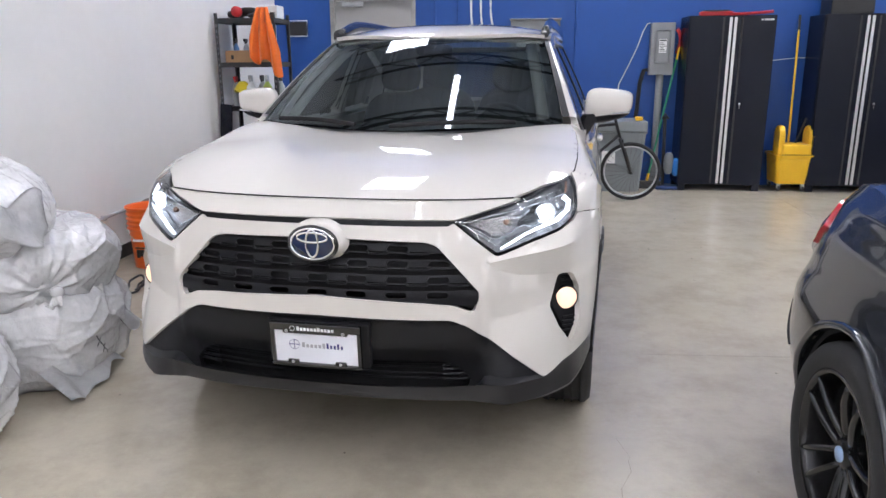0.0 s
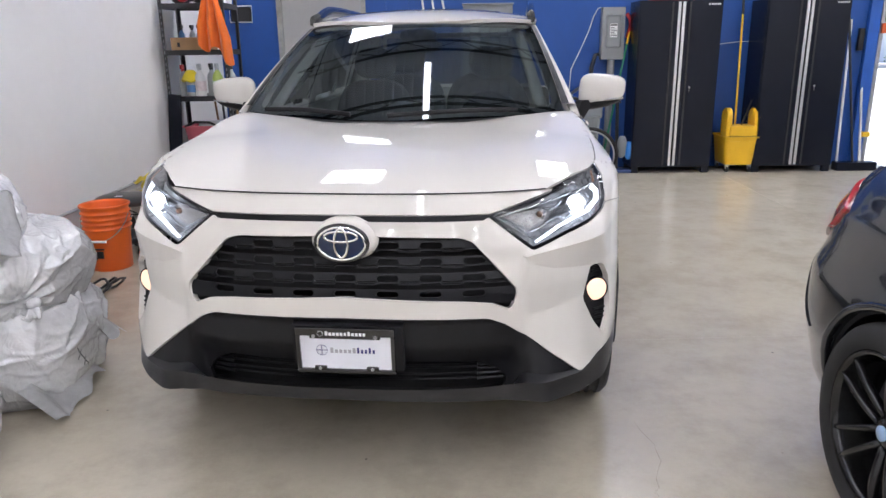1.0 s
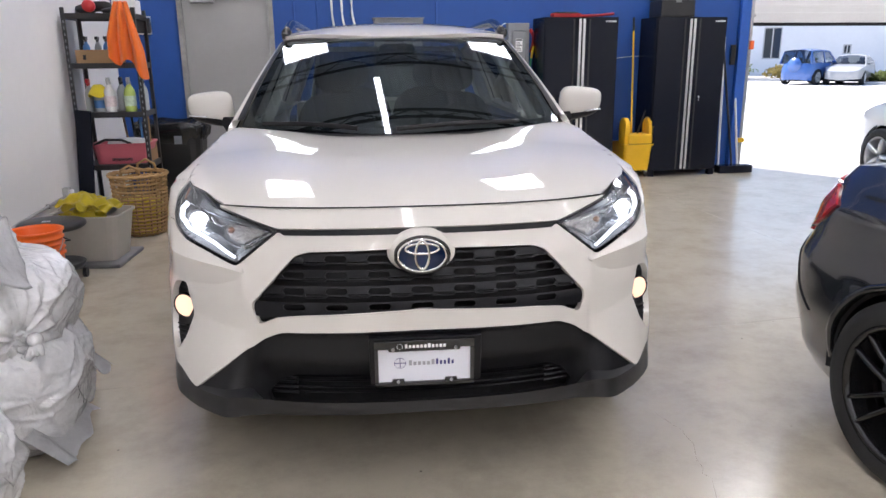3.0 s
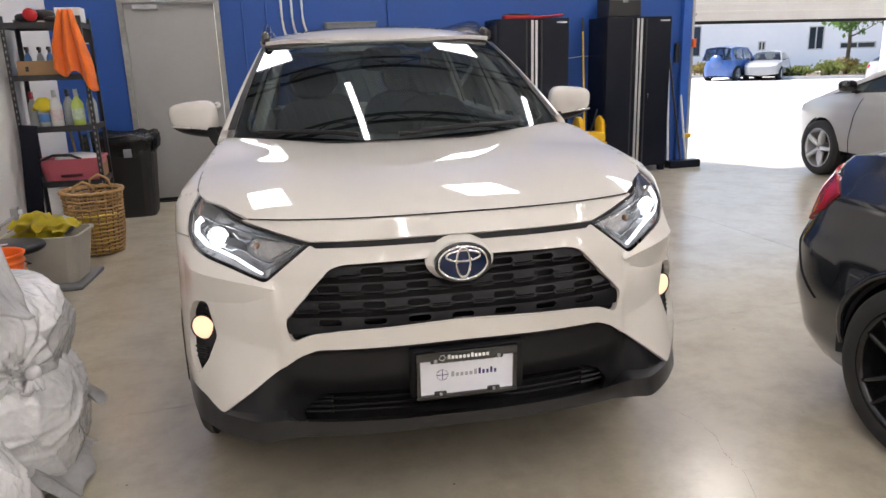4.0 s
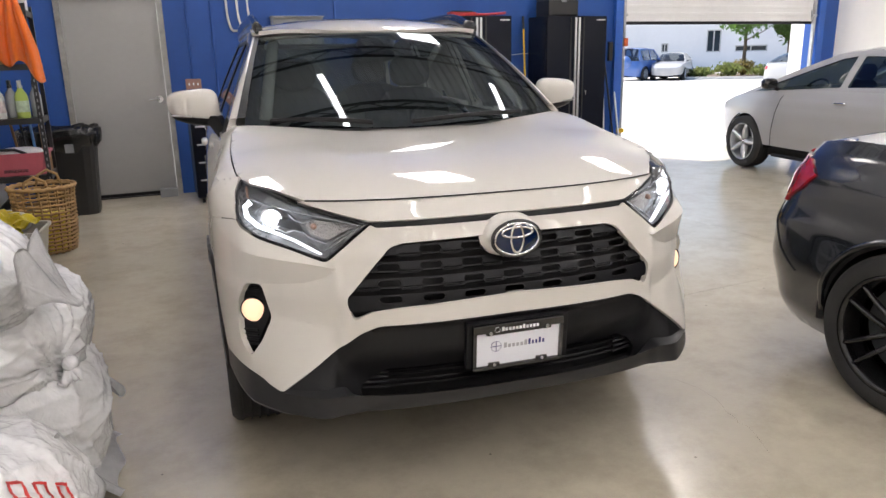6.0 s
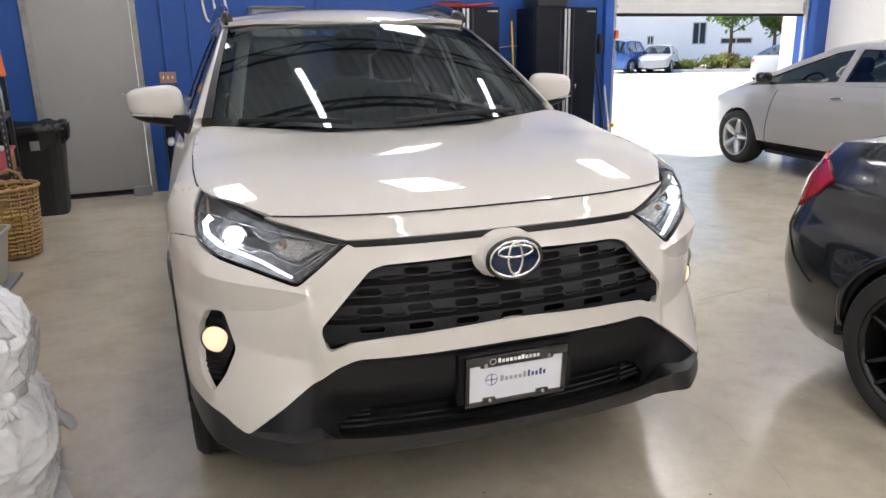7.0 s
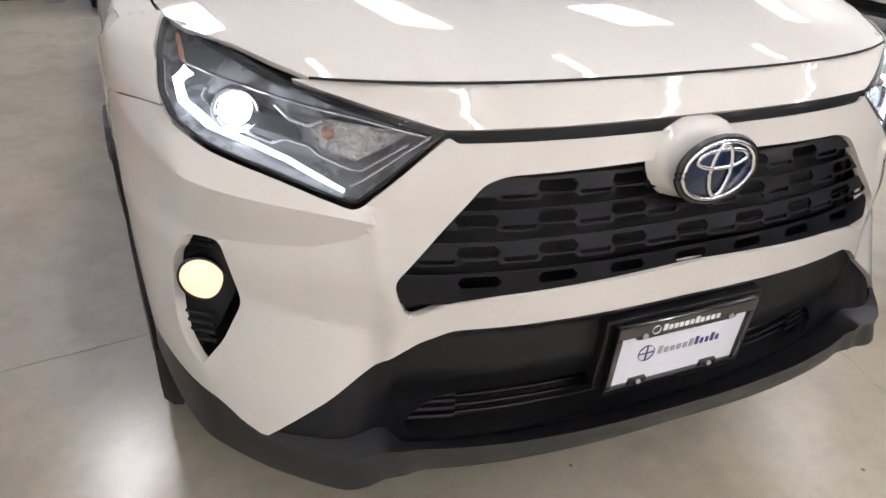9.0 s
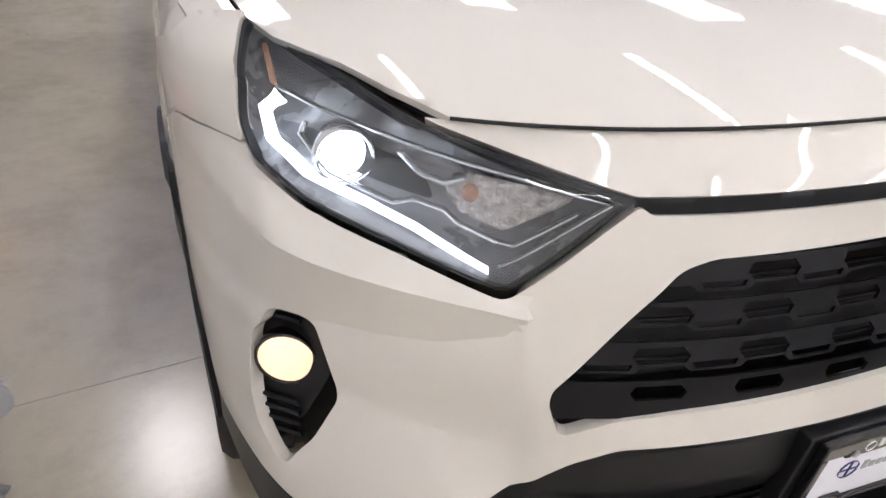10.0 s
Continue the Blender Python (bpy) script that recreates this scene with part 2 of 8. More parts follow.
# slabs of the floor, cast in fields with narrow sawn joints between them
JOINT_X = 2.95


def joint_y(x):
    """The sawn joint across the hall runs a little askew to its walls."""
    return 3.845 + 0.053 * x


floor = thing("floor", "polished grey concrete slab floor with sawn joints", "floor", kind="structure")
G = 0.0014
for x0, x1 in ((WALL_W - 0.2, JOINT_X), (JOINT_X, WALL_E + 0.2)):
    for y0, y1 in (((WALL_S - 0.2,) * 2, (-2.0, -2.0)), ((-2.0, -2.0), (joint_y(x0), joint_y(x1))), ((joint_y(x0), joint_y(x1)), (WALL_N + 0.12,) * 2)):
        bm = B()
        rim = [(x0 + G, y0[0] + G), (x1 - G, y0[1] + G), (x1 - G, y1[1] - G), (x0 + G, y1[0] - G)]
        lo, hi = [bm.verts.new((x, y, -0.15)) for x, y in rim], [bm.verts.new((x, y, 0)) for x, y in rim]
        bm.faces.new(lo[::-1])
        bm.faces.new(hi)
        for k in range(4):
            bm.faces.new((lo[k], lo[(k + 1) % 4], hi[(k + 1) % 4], hi[k]))
        part("slab", bm, M_FLOOR, floor)
part("joint_filler", box(B(), (WALL_W - 0.2, WALL_S - 0.2, -0.15), (WALL_E + 0.2, WALL_N + 0.12, -0.006)), M_STEEL_DK, floor)

# crack across the slab
bm = B()
random.seed(5)
px, py = 0.62, 3.05
path = [(px, py, 0.0006)]
while py > 2.4:
    py -= random.uniform(0.03, 0.07)
    px += random.uniform(-0.03, 0.024) - 0.004
    path.append((px, py, 0.0006))
for a, b in zip(path, path[1:]):
    w = random.uniform(0.0002, 0.0006)
    bm.faces.new([bm.verts.new(p) for p in ((a[0] - w, a[1], a[2]), (a[0] + w, a[1], a[2]), (b[0] + w, b[1], b[2]), (b[0] - w, b[1], b[2]))])
M_CRACK = mat("crack_dirt", (0.12, 0.1, 0.08), 0.9)
solid("floor_crack", bm, M_CRACK, "thin wandering crack in the concrete floor", "crack", kind="structure")

ground = solid("ground", box(B(), (-120, WALL_N + 0.12, -0.3), (160, 220, -0.02)), M_OUT, "sunlit concrete yard outside the roller door", "ground", kind="structure")

T = 0.2
solid("wall_west", box(B(), (WALL_W - T, WALL_S - T, 0), (WALL_W, WALL_N + T, CEIL)), M_WHITE_WALL, "white painted wall, plain and smooth", "wall", kind="structure")
solid("wall_east", box(B(), (WALL_E, WALL_S - T, 0), (WALL_E + T, WALL_N + T, CEIL)), M_WHITE_WALL, "white painted side wall", "wall", kind="structure")
# unseen end wall, kept pale to throw light on the vehicle's front
solid("wall_south", box(B(), (WALL_W, WALL_S - T, 0), (WALL_E, WALL_S, CEIL)), M_BOUNCE_WALL, "unseen pale end wall that throws light on the cars", "wall", kind="structure")
# blue wall with a doorway and the opening of the roller door
DOOR_X0, DOOR_X1, DOOR_H = -2.175, -1.15, 2.215
ROLL_X0, ROLL_X1, ROLL_H, ROLL_Z = 4.82, 8.53, 3.66, 1.862
bm = B()
for x0, x1, z0, z1 in ((WALL_W, DOOR_X0, 0, CEIL), (DOOR_X0, DOOR_X1, DOOR_H, CEIL), (DOOR_X1, ROLL_X0, 0, CEIL), (ROLL_X0, ROLL_X1, ROLL_H, CEIL), (ROLL_X1, WALL_E, 0, CEIL)):
    box(bm, (x0, WALL_N, z0), (x1, WALL_N + T, z1))
solid("wall_north", bm, M_BLUE_WALL, "deep blue painted wall with door openings", "wall", kind="structure")

# roof deck of ribbed steel on open joists
bm = B()
x, rib = WALL_W, 0.19
prof = []
while x < WALL_E:
    prof += [(x, CEIL), (x + 0.06, CEIL), (x + 0.075, CEIL + 0.085), (x + 0.175, CEIL + 0.085)]
    x += rib
lo = [bm.verts.new((a, WALL_S - T, z)) for a, z in prof]
hi = [bm.verts.new((a, WALL_N + T, z)) for a, z in prof]
for i in range(len(prof) - 1):
    bm.faces.new((lo[i], lo[i + 1], hi[i + 1], hi[i]))
box(bm, (WALL_W - T, WALL_S - T, CEIL + 0.10), (WALL_E + T, WALL_N + T, CEIL + 0.24))
solid("ceiling", bm, M_CEIL, "ribbed white steel roof deck", "ceiling", kind="structure")


def joist(y):
    j = thing("roof_joist", "dark open-web steel roof joist under the deck", "joist", pose(0, y, 0), group="roof joists", kind="structure")
    part("top_chord", box(B(), (WALL_W, -0.04, CEIL - 0.05), (WALL_E, 0.04, CEIL - 0.005)), M_STEEL_DK, j)
    part("bottom_chord", box(B(), (WALL_W, -0.03, CEIL - 0.55), (WALL_E, 0.03, CEIL - 0.505)), M_STEEL_DK, j)
    bm = B()
    x, s = WALL_W, 1
    while x + 0.5 < WALL_E:
        cyl(bm, (x, 0, CEIL - (0.53 if s > 0 else 0.04)), (x + 0.5, 0, CEIL - (0.04 if s > 0 else 0.53)), 0.015, seg=6)
        x, s = x + 0.5, -s
    part("web", bm, M_STEEL_DK, j)


for y in (-5.5, -3.7, -1.9, -0.1, 1.7, 3.5, 5.3, 7.1, 8.7):
    joist(y)


def strip_light(m):
    s = thing("strip_light", "long suspended white LED strip light, the lower rows added as fill", "lamp", m, group="strip lights")
    part("housing", box(B(), (-0.06, -1.2, 0.01), (0.06, 1.2, 0.06), 0.008), M_CEIL, s)
    part("diffuser", box(B(), (-0.045, -1.18, -0.02), (0.045, 1.18, 0.009), 0.01), M_LED, s, "glowing white diffuser")
    part("upper_diffuser", box(B(), (-0.04, -1.18, 0.061), (0.04, 1.18, 0.068)), M_LED_UP, s, "glowing slot towards the deck")
    for y in (-0.9, 0.9):
        part("hanger", cyl(B(), (0, y, 0.06), (0, y, CEIL + 0.09 - m.translation.z), 0.004, seg=6), M_STEEL_DK, s)
    return s


def panel_light(m):
    s = thing("panel_light", "square suspended white LED high-bay light", "lamp", m, group="high-bay lights")
    part("housing", box(B(), (-0.37, -0.67, 0.012), (0.37, 0.67, 0.07), 0.01), M_CEIL, s)
    part("diffuser", box(B(), (-0.35, -0.65, -0.01), (0.35, 0.65, 0.011), 0.004), M_PANEL_LIGHT, s, "glowing white diffuser")
    for x in (-0.22, 0.22):
        part("hanger", cyl(B(), (x, 0, 0.07), (x, 0, CEIL + 0.09 - m.translation.z), 0.004, seg=6), M_STEEL_DK, s)
    return s


LIGHT_Z = 4.6
for x in (-0.4, 2.6, 5.6):
    for y in (-4.82, -2.41, 0.0, 2.41, 4.82):
        strip_light(pose(x, y, LIGHT_Z))
# added lower rows over the south end: unseen fill for the vehicle's front
for x in (-1.9, 1.1, 4.1, 7.1):
    for y in (-5.6, -3.2, -0.8):
        strip_light(pose(x, y, LIGHT_Z - 0.1))
for x in (-1.4, 1.7, 4.8, 7.9):
    panel_light(pose(x, 7.9, LIGHT_Z))

# white reveal outside the opening
for x0, x1 in ((ROLL_X0 - 0.3, ROLL_X0), (ROLL_X1, ROLL_X1 + 0.3)):
    solid("reveal", box(B(), (x0, WALL_N + T, 0), (x1, WALL_N + T + 0.26, ROLL_H + 0.2)), M_WHITE_WALL, "white painted reveal outside the roller door", "reveal", kind="structure")

# ---- roller door, half raised ----
M_ROLL = mat("white_door_panel", (0.72, 0.72, 0.72), 0.4, vary=0.04, scale=3, bump=0.05, bump_scale=90)
M_BLUE_STEEL = mat("blue_jamb_paint", (0.02, 0.10, 0.42), 0.4, vary=0.1, scale=5)
M_GALV = mat("galvanised_steel", (0.45, 0.46, 0.47), 0.4, metal=0.8, vary=0.15, scale=12)
door = thing("garage_door_1", "white sectional roller door raised about half way", "garage door", kind="structure")
z = ROLL_Z
while z < ROLL_H:
    bm = box(B(), (ROLL_X0 - 0.05, WALL_N + 0.03, z + 0.012), (ROLL_X1 + 0.05, WALL_N + 0.075, min(z + 0.52, ROLL_H + 0.1)), 0.008)
    for k in range(1, 5):
        box(bm, (ROLL_X0 + 0.05, WALL_N + 0.024, z + 0.1 * k), (ROLL_X1 - 0.05, WALL_N + 0.034, z + 0.1 * k + 0.04), 0.003)
    part("section", bm, M_ROLL, door)
    z += 0.53
part("bottom_seal", box(B(), (ROLL_X0 - 0.04, WALL_N + 0.035, ROLL_Z - 0.03), (ROLL_X1 + 0.04, WALL_N + 0.07, ROLL_Z + 0.012), 0.01), M_BLACK_TRIM, door)
for s, x in ((1, ROLL_X0 + 0.045), (-1, ROLL_X1 - 0.045)):
    part("track", box(B(), (x - 0.02, WALL_N - 0.03, 0.02), (x + 0.02, WALL_N + 0.022, ROLL_H), 0.004), M_GALV, door)
    bm = box(B(), (x - 0.045, WALL_N + 0.005, ROLL_Z + 0.03), (x + 0.045, WALL_N + 0.023, ROLL_Z + 0.18), 0.004)
    cyl(bm, (x - 0.05, WALL_N - 0.005, ROLL_Z + 0.1), (x + 0.05, WALL_N - 0.005, ROLL_Z + 0.1), 0.02)
    part("roller_bracket", bm, M_GALV, door)
for x in (ROLL_X0, ROLL_X1):
    s = -1 if x == ROLL_X0 else 1
    bm = box(B(), (x, WALL_N - 0.06, 0), (x + s * 0.13, WALL_N - 0.002, ROLL_H + 0.1), 0.006)
    solid("door_jamb", bm, M_BLUE_STEEL, "blue painted steel jamb of the roller door", "jamb", kind="structure")
solid("lintel_trim", box(B(), (ROLL_X0 - 0.13, WALL_N - 0.06, ROLL_H + 0.1), (ROLL_X1 + 0.13, WALL_N - 0.002, ROLL_H + 0.3), 0.006), M_BLUE_STEEL, "blue painted steel lintel over the roller door", "trim", kind="structure")

# ---- personnel door in the blue wall ----
M_GREY_DOOR = mat("grey_door_paint", (0.33, 0.325, 0.315), 0.4, vary=0.04, scale=2, bump=0.03)
M_GREY_FRAME = mat("worn_grey_frame_paint", (0.27, 0.265, 0.25), 0.45, vary=0.3, scale=7, bump=0.06)
d = thing("door_1", "closed grey steel door in a worn grey frame", "door", kind="structure")
part("leaf", box(B(), (DOOR_X0 + 0.05, WALL_N + 0.02, 0.015), (DOOR_X1 - 0.05, WALL_N + 0.065, DOOR_H - 0.05), 0.003), M_GREY_DOOR, d)
bm = box(B(), (DOOR_X0 - 0.01, WALL_N - 0.03, 0), (DOOR_X0 + 0.046, WALL_N + 0.12, DOOR_H), 0.004)
box(bm, (DOOR_X1 - 0.046, WALL_N - 0.03, 0), (DOOR_X1 + 0.01, WALL_N + 0.12, DOOR_H), 0.004)
box(bm, (DOOR_X0 + 0.046, WALL_N - 0.03, DOOR_H - 0.046), (DOOR_X1 - 0.046, WALL_N + 0.12, DOOR_H), 0.004)
part("frame", bm, M_GREY_FRAME, d)
bm = box(B(), (DOOR_X0 + 0.05, WALL_N - 0.012, 0.002), (DOOR_X1 - 0.05, WALL_N + 0.06, 0.014), 0.003)
box(bm, (DOOR_X0 + 0.055, WALL_N + 0.008, 0.016), (DOOR_X1 - 0.055, WALL_N + 0.019, 0.05), 0.002)
part("threshold", bm, M_BLACK_TRIM, d, "black rubber sweep and threshold")
bm = cyl(B(), (DOOR_X1 - 0.12, WALL_N + 0.019, 1.065), (DOOR_X1 - 0.12, WALL_N + 0.008, 1.065), 0.035, seg=20)
cyl(bm, (DOOR_X1 - 0.12, WALL_N + 0.01, 1.065), (DOOR_X1 - 0.12, WALL_N - 0.045, 1.065), 0.011)
sweep(bm, [(DOOR_X1 - 0.12, WALL_N - 0.045, 1.065), (DOOR_X1 - 0.17, WALL_N - 0.045, 1.065), (DOOR_X1 - 0.235, WALL_N - 0.04, 1.057)], 0.01, 8)
part("door_handle", bm, M_CHROME, d, "chrome lever handle")
bm = box(B(), (DOOR_X0 + 0.14, WALL_N - 0.035, DOOR_H - 0.115), (DOOR_X0 + 0.40, WALL_N + 0.018, DOOR_H - 0.06), 0.008)
sweep(bm, [(DOOR_X0 + 0.3, WALL_N - 0.02, DOOR_H - 0.06), (DOOR_X0 + 0.55, WALL_N - 0.12, DOOR_H - 0.05), (DOOR_X0 + 0.34, WALL_N - 0.04, DOOR_H - 0.03)], 0.009, 6)
part("door_closer", bm, M_GALV, d, "grey overhead door closer")

# base board of dark rubber along the white wall, and the conduit above it
M_BASE = mat("dark_rubber_base", (0.03, 0.025, 0.022), 0.6, vary=0.2)
solid("baseboard", box(B(), (WALL_W + 0.001, WALL_S, 0), (WALL_W + 0.012, WALL_N - 0.001, 0.1), 0.003), M_BASE, "dark rubber baseboard along the white wall", "baseboard", kind="structure")
M_CONDUIT = mat("grey_conduit", (0.42, 0.42, 0.42), 0.4, metal=0.3, vary=0.08)
bm = cyl(B(), (WALL_W + 0.02, 3.6, 0.345), (WALL_W + 0.02, 6.9, 0.375), 0.012, seg=10)
for y in (3.9, 5.2, 6.5):
    box(bm, (WALL_W + 0.001, y - 0.012, 0.326 + 0.009 * (y - 3.6)), (WALL_W + 0.035, y + 0.012, 0.362 + 0.009 * (y - 3.6)), 0.004)
solid("wall_conduit", bm, M_CONDUIT, "thin grey conduit run low along the white wall", "conduit", kind="structure")

# ---- the white sport-utility vehicle ----
rav = thing("sport_utility_vehicle", "white hybrid sport-utility vehicle with black lower trim, headlights on", "car", pose(-0.45, 2.54, 0, 0, 0, -4.8))
W_CAR, L_NOSE, N_NOSE = 0.93, 0.78, 2.7


def bend(knots, x):
    """Smooth interpolation through a few (x, y) knots."""
    if x <= knots[0][0]:
        return knots[0][1]
    for (x0, y0), (x1, y1) in zip(knots, knots[1:]):
        if x <= x1:
            t = (x - x0) / (x1 - x0)
            t = t * t * (3 - 2 * t) * 0.5 + t * 0.5
            return y0 + (y1 - y0) * t
    return knots[-1][1]


NOSE = [(0.22, 0.10), (0.30, 0.05), (0.36, 0.02), (0.42, 0.02), (0.6, 0.025), (0.72, 0.03), (0.85, 0.062), (0.96, 0.095), (1.015, 0.145), (1.07, 0.29)]


def wrap(u):
    """How far the nose curves back at the lateral place u."""
    k = min(abs(u) / W_CAR, 1.0) ** N_NOSE
    return L_NOSE * (1 - (1 - k) ** (1 / N_NOSE))


def clamp01(t):
    return max(0.0, min(1.0, t))


def ease(t):
    t = clamp01(t)
    return t * t * (3 - 2 * t)


LINE_L = [(0.555, 0.855), (0.59, 0.850), (0.70, 0.876), (0.79, 0.902), (0.845, 0.925), (0.93, 0.97)]
LINE_A = [(0.562, 0.826), (0.60, 0.835), (0.65, 0.843), (0.70, 0.848), (0.80, 0.857), (0.85, 0.868), (0.885, 0.892), (0.93, 0.94)]
LINE_B = [(0.562, 0.823), (0.60, 0.797), (0.655, 0.778), (0.72, 0.768), (0.782, 0.760), (0.93, 0.748)]
LINE_C = [(0.52, 0.632), (0.60, 0.637), (0.68, 0.648), (0.762, 0.662), (0.93, 0.67)]
BROW_V = [(0.562, 0.127), (0.60, 0.142), (0.65, 0.166), (0.70, 0.197), (0.75, 0.234), (0.80, 0.278), (0.85, 0.336)]
FOOT_V = [(0.562, 0.129), (0.60, 0.149), (0.66, 0.182), (0.72, 0.227), (0.783, 0.284), (0.85, 0.36)]


def straight(knots, x):
    for (x0, y0), (x1, y1) in zip(knots, knots[1:]):
        if x <= x1:
            return y0 + (y1 - y0) * max(0.0, x - x0) / (x1 - x0)
    return knots[-1][1]


def nose(u, z, push=0.0):
    """The skin of the front: bends round the corners; a sharp brow under the lamp, an undercut face below it, a hollow, and a proud lower corner."""
    a = abs(u)
    w = wrap(u)
    v = bend(NOSE, z) + w
    zl, za, zb, zc = straight(LINE_L, a), straight(LINE_A, a), straight(LINE_B, a), straight(LINE_C, a)
    side = ease((a - 0.545) / 0.03)
    outer = ease((0.87 - a) / 0.05)
    at_a, at_b = bend(NOSE, za) + w, bend(NOSE, zb) + w
    brow = side * ((straight(BROW_V, a) - at_a) * outer - 0.012 * (1 - outer))
    foot = side * (straight(FOOT_V, a) - at_b) * outer
    hollow = 0.012 * side * outer
    if z > zl:
        d = 0.0
    elif z > za:
        d = brow * (zl - z) / (zl - za)
    elif z > zb:
        k = (za - z) / (za - zb)
        d = at_a + brow + (at_b + foot - at_a - brow) * k - (v * 1.0)
        d = d * side
    elif z > zc:
        d = foot + (hollow - foot) * ease((zb - z) / (zb - zc))
    else:
        d = hollow - 0.36 * (zc - z) * ease((a - 0.50) / 0.16) * ease((0.95 - a) / 0.12) * ease((z - 0.2) / 0.2)
    v += d
    v -= 0.022 * ease((a - 0.80) / 0.06) * ease((0.77 - z) / 0.05) * ease((z - 0.45) / 0.08) * ease((0.94 - a) / 0.05)
    return (u, v + push, z)


# parametrise the skin by arc so that the corner is evenly meshed
ARC = [(0.0, 0.0)]
for i in range(1, 401):
    u0, u1 = W_CAR * (i - 1) / 400, W_CAR * i / 400
    ARC.append((ARC[-1][0] + math.hypot(u1 - u0, wrap(u1) - wrap(u0)), u1))


def arc_of(u):
    a = abs(u) / W_CAR * 400
    i = min(int(a), 399)
    s = ARC[i][0] + (ARC[i + 1][0] - ARC[i][0]) * (a - i)
    return math.copysign(s, u)


def u_of(s):
    a, lo, hi = abs(s), 0, 400
    while hi - lo > 1:
        mid = (lo + hi) // 2
        if ARC[mid][0] <= a:
            lo = mid
        else:
            hi = mid
    (s0, u0), (s1, u1) = ARC[lo], ARC[hi]
    return math.copysign(min(W_CAR, u0 + (u1 - u0) * (a - s0) / (s1 - s0)), s)


def nose_panel(name, outline, holes, material, step=0.018, push=0.0, thick=0.02, parent=None, label="", fn=None, r=0.015, creases=()):
    conv = lambda poly: [(arc_of(a), b) for a, b in (rounded(poly, r) if r else poly)]
    f = fn or nose
    bm = sheet(B(), conv(outline), [conv(h) for h in holes], lambda s, z: f(u_of(s), z, push), step, thick, creases=[[(arc_of(a), b) for a, b in c] for c in creases])
    if creases:
        for e in bm.edges:
            if len(e.link_faces) == 2 and e.calc_face_angle(0.0) > 0.30:
                e.smooth = False
    return part(name, bm, material, parent or rav, label)


# outlines, right half (u, z)
GRILLE = [(0, 0.905), (0.36, 0.897), (0.40, 0.885), (0.54, 0.735), (0.542, 0.715), (0.524, 0.664), (0.46, 0.692), (0.38, 0.70), (0, 0.715)]
LAMP = [(0.447, 0.962), (0.59, 0.850), (0.70, 0.887), (0.79, 0.910), (0.830, 0.935), (0.8405, 0.972), (0.833, 1.028), (0.809, 1.068), (0.72, 1.041), (0.63, 1.008), (0.54, 0.985)]
FOG = [(0.786, 0.758), (0.835, 0.752), (0.857, 0.70), (0.866, 0.60), (0.862, 0.555), (0.838, 0.515), (0.80, 0.57), (0.762, 0.652)]
both = lambda half: half + [(-a, b) for a, b in half[::-1] if a > 0]
full_grille = GRILLE + [(-a, b) for a, b in GRILLE[::-1] if a > 0]

# creases: the brow's edge, the foot of its undercut, and the start of the lower corner
BROW = [[(0.562 + 0.045 * k, straight(LINE_A, 0.562 + 0.045 * k)) for k in range(8)],
        [(0.60 + 0.03 * k, straight(LINE_B, 0.60 + 0.03 * k)) for k in range(7)],
        [(0.53 + 0.03 * k, straight(LINE_C, 0.53 + 0.03 * k)) for k in range(8)]]
# white bumper skin, one shell round the grille, the lamps and the fog pockets
skin = [(0, 0.9465), (0.435, 0.9455), (0.448, 0.956), (0.59, 0.8435), (0.70, 0.8805), (0.79, 0.9035), (0.833, 0.929), (0.8385, 0.944), (0.8415, 0.9475), (0.850, 0.9478), (0.8725, 0.9439), (0.915, 0.925),
        (0.9275, 0.86), (0.9275, 0.72), (0.921, 0.61), (0.913, 0.53), (0.908, 0.476), (0.895, 0.476), (0.86, 0.474), (0.81, 0.458), (0.762, 0.424), (0.505, 0.620), (0.45, 0.643), (0, 0.648)]
skin_full = skin + [(-a, b) for a, b in skin[::-1] if a > 0]
nose_panel("bumper_skin", skin_full, [full_grille, FOG, mirror_u(FOG)], M_CAR_WHITE, 0.012, creases=BROW + [mirror_u(c) for c in BROW])
# upper lip between bonnet and the dark slot
lip = [(0, 1.021), (0.3, 1.0205), (0.655, 1.0195), (0.632, 1.0125), (0.545, 0.9895), (0.452, 0.966), (0, 0.968)]
nose_panel("upper_nose_panel", lip + [(-a, b) for a, b in lip[::-1] if a > 0], [], M_CAR_WHITE, 0.014, r=0.004)
slot = [(0, 0.972), (0.455, 0.968), (0.452, 0.950), (0.43, 0.932), (0, 0.934)]
nose_panel("nose_slot", slot + [(-a, b) for a, b in slot[::-1] if a > 0], [], M_GRILLE, 0.016, 0.007, 0, r=0)
# fender corner above the bumper, behind the lamp
fen = [(0.8430, 0.974), (0.8405, 0.9545), (0.842, 0.9505), (0.8503, 0.9502), (0.8727, 0.9456), (0.9155, 0.9265), (0.9278, 0.863), (0.93, 0.95), (0.91, 1.014), (0.868, 1.054), (0.8115, 1.069), (0.8355, 1.0285)]

# grille: dark back plate and ribs that zigzag to form hexagonal slots
grille = nose_panel("grille", full_grille, [], M_DARK, 0.03, 0.075, 0.0, r=0, label="black honeycomb grille")


def in_grille(u, z):
    return inside(full_grille, u, z)


def reach(z):
    """Half width of the grille opening at a height."""
    u = 0.60
    while u > 0 and not in_grille(u, z):
        u -= 0.002
    return u - 0.001


HEX_STEP = 0.1355


def row_skin(zc):
    """A slat of the grille: set back in its opening, leaning back towards its top."""
    def f(u, z, push=0.0):
        x, v, _ = nose(u, z)
        return (x, v + 0.012 + 0.2 * (z - zc) + push, z)
    return f


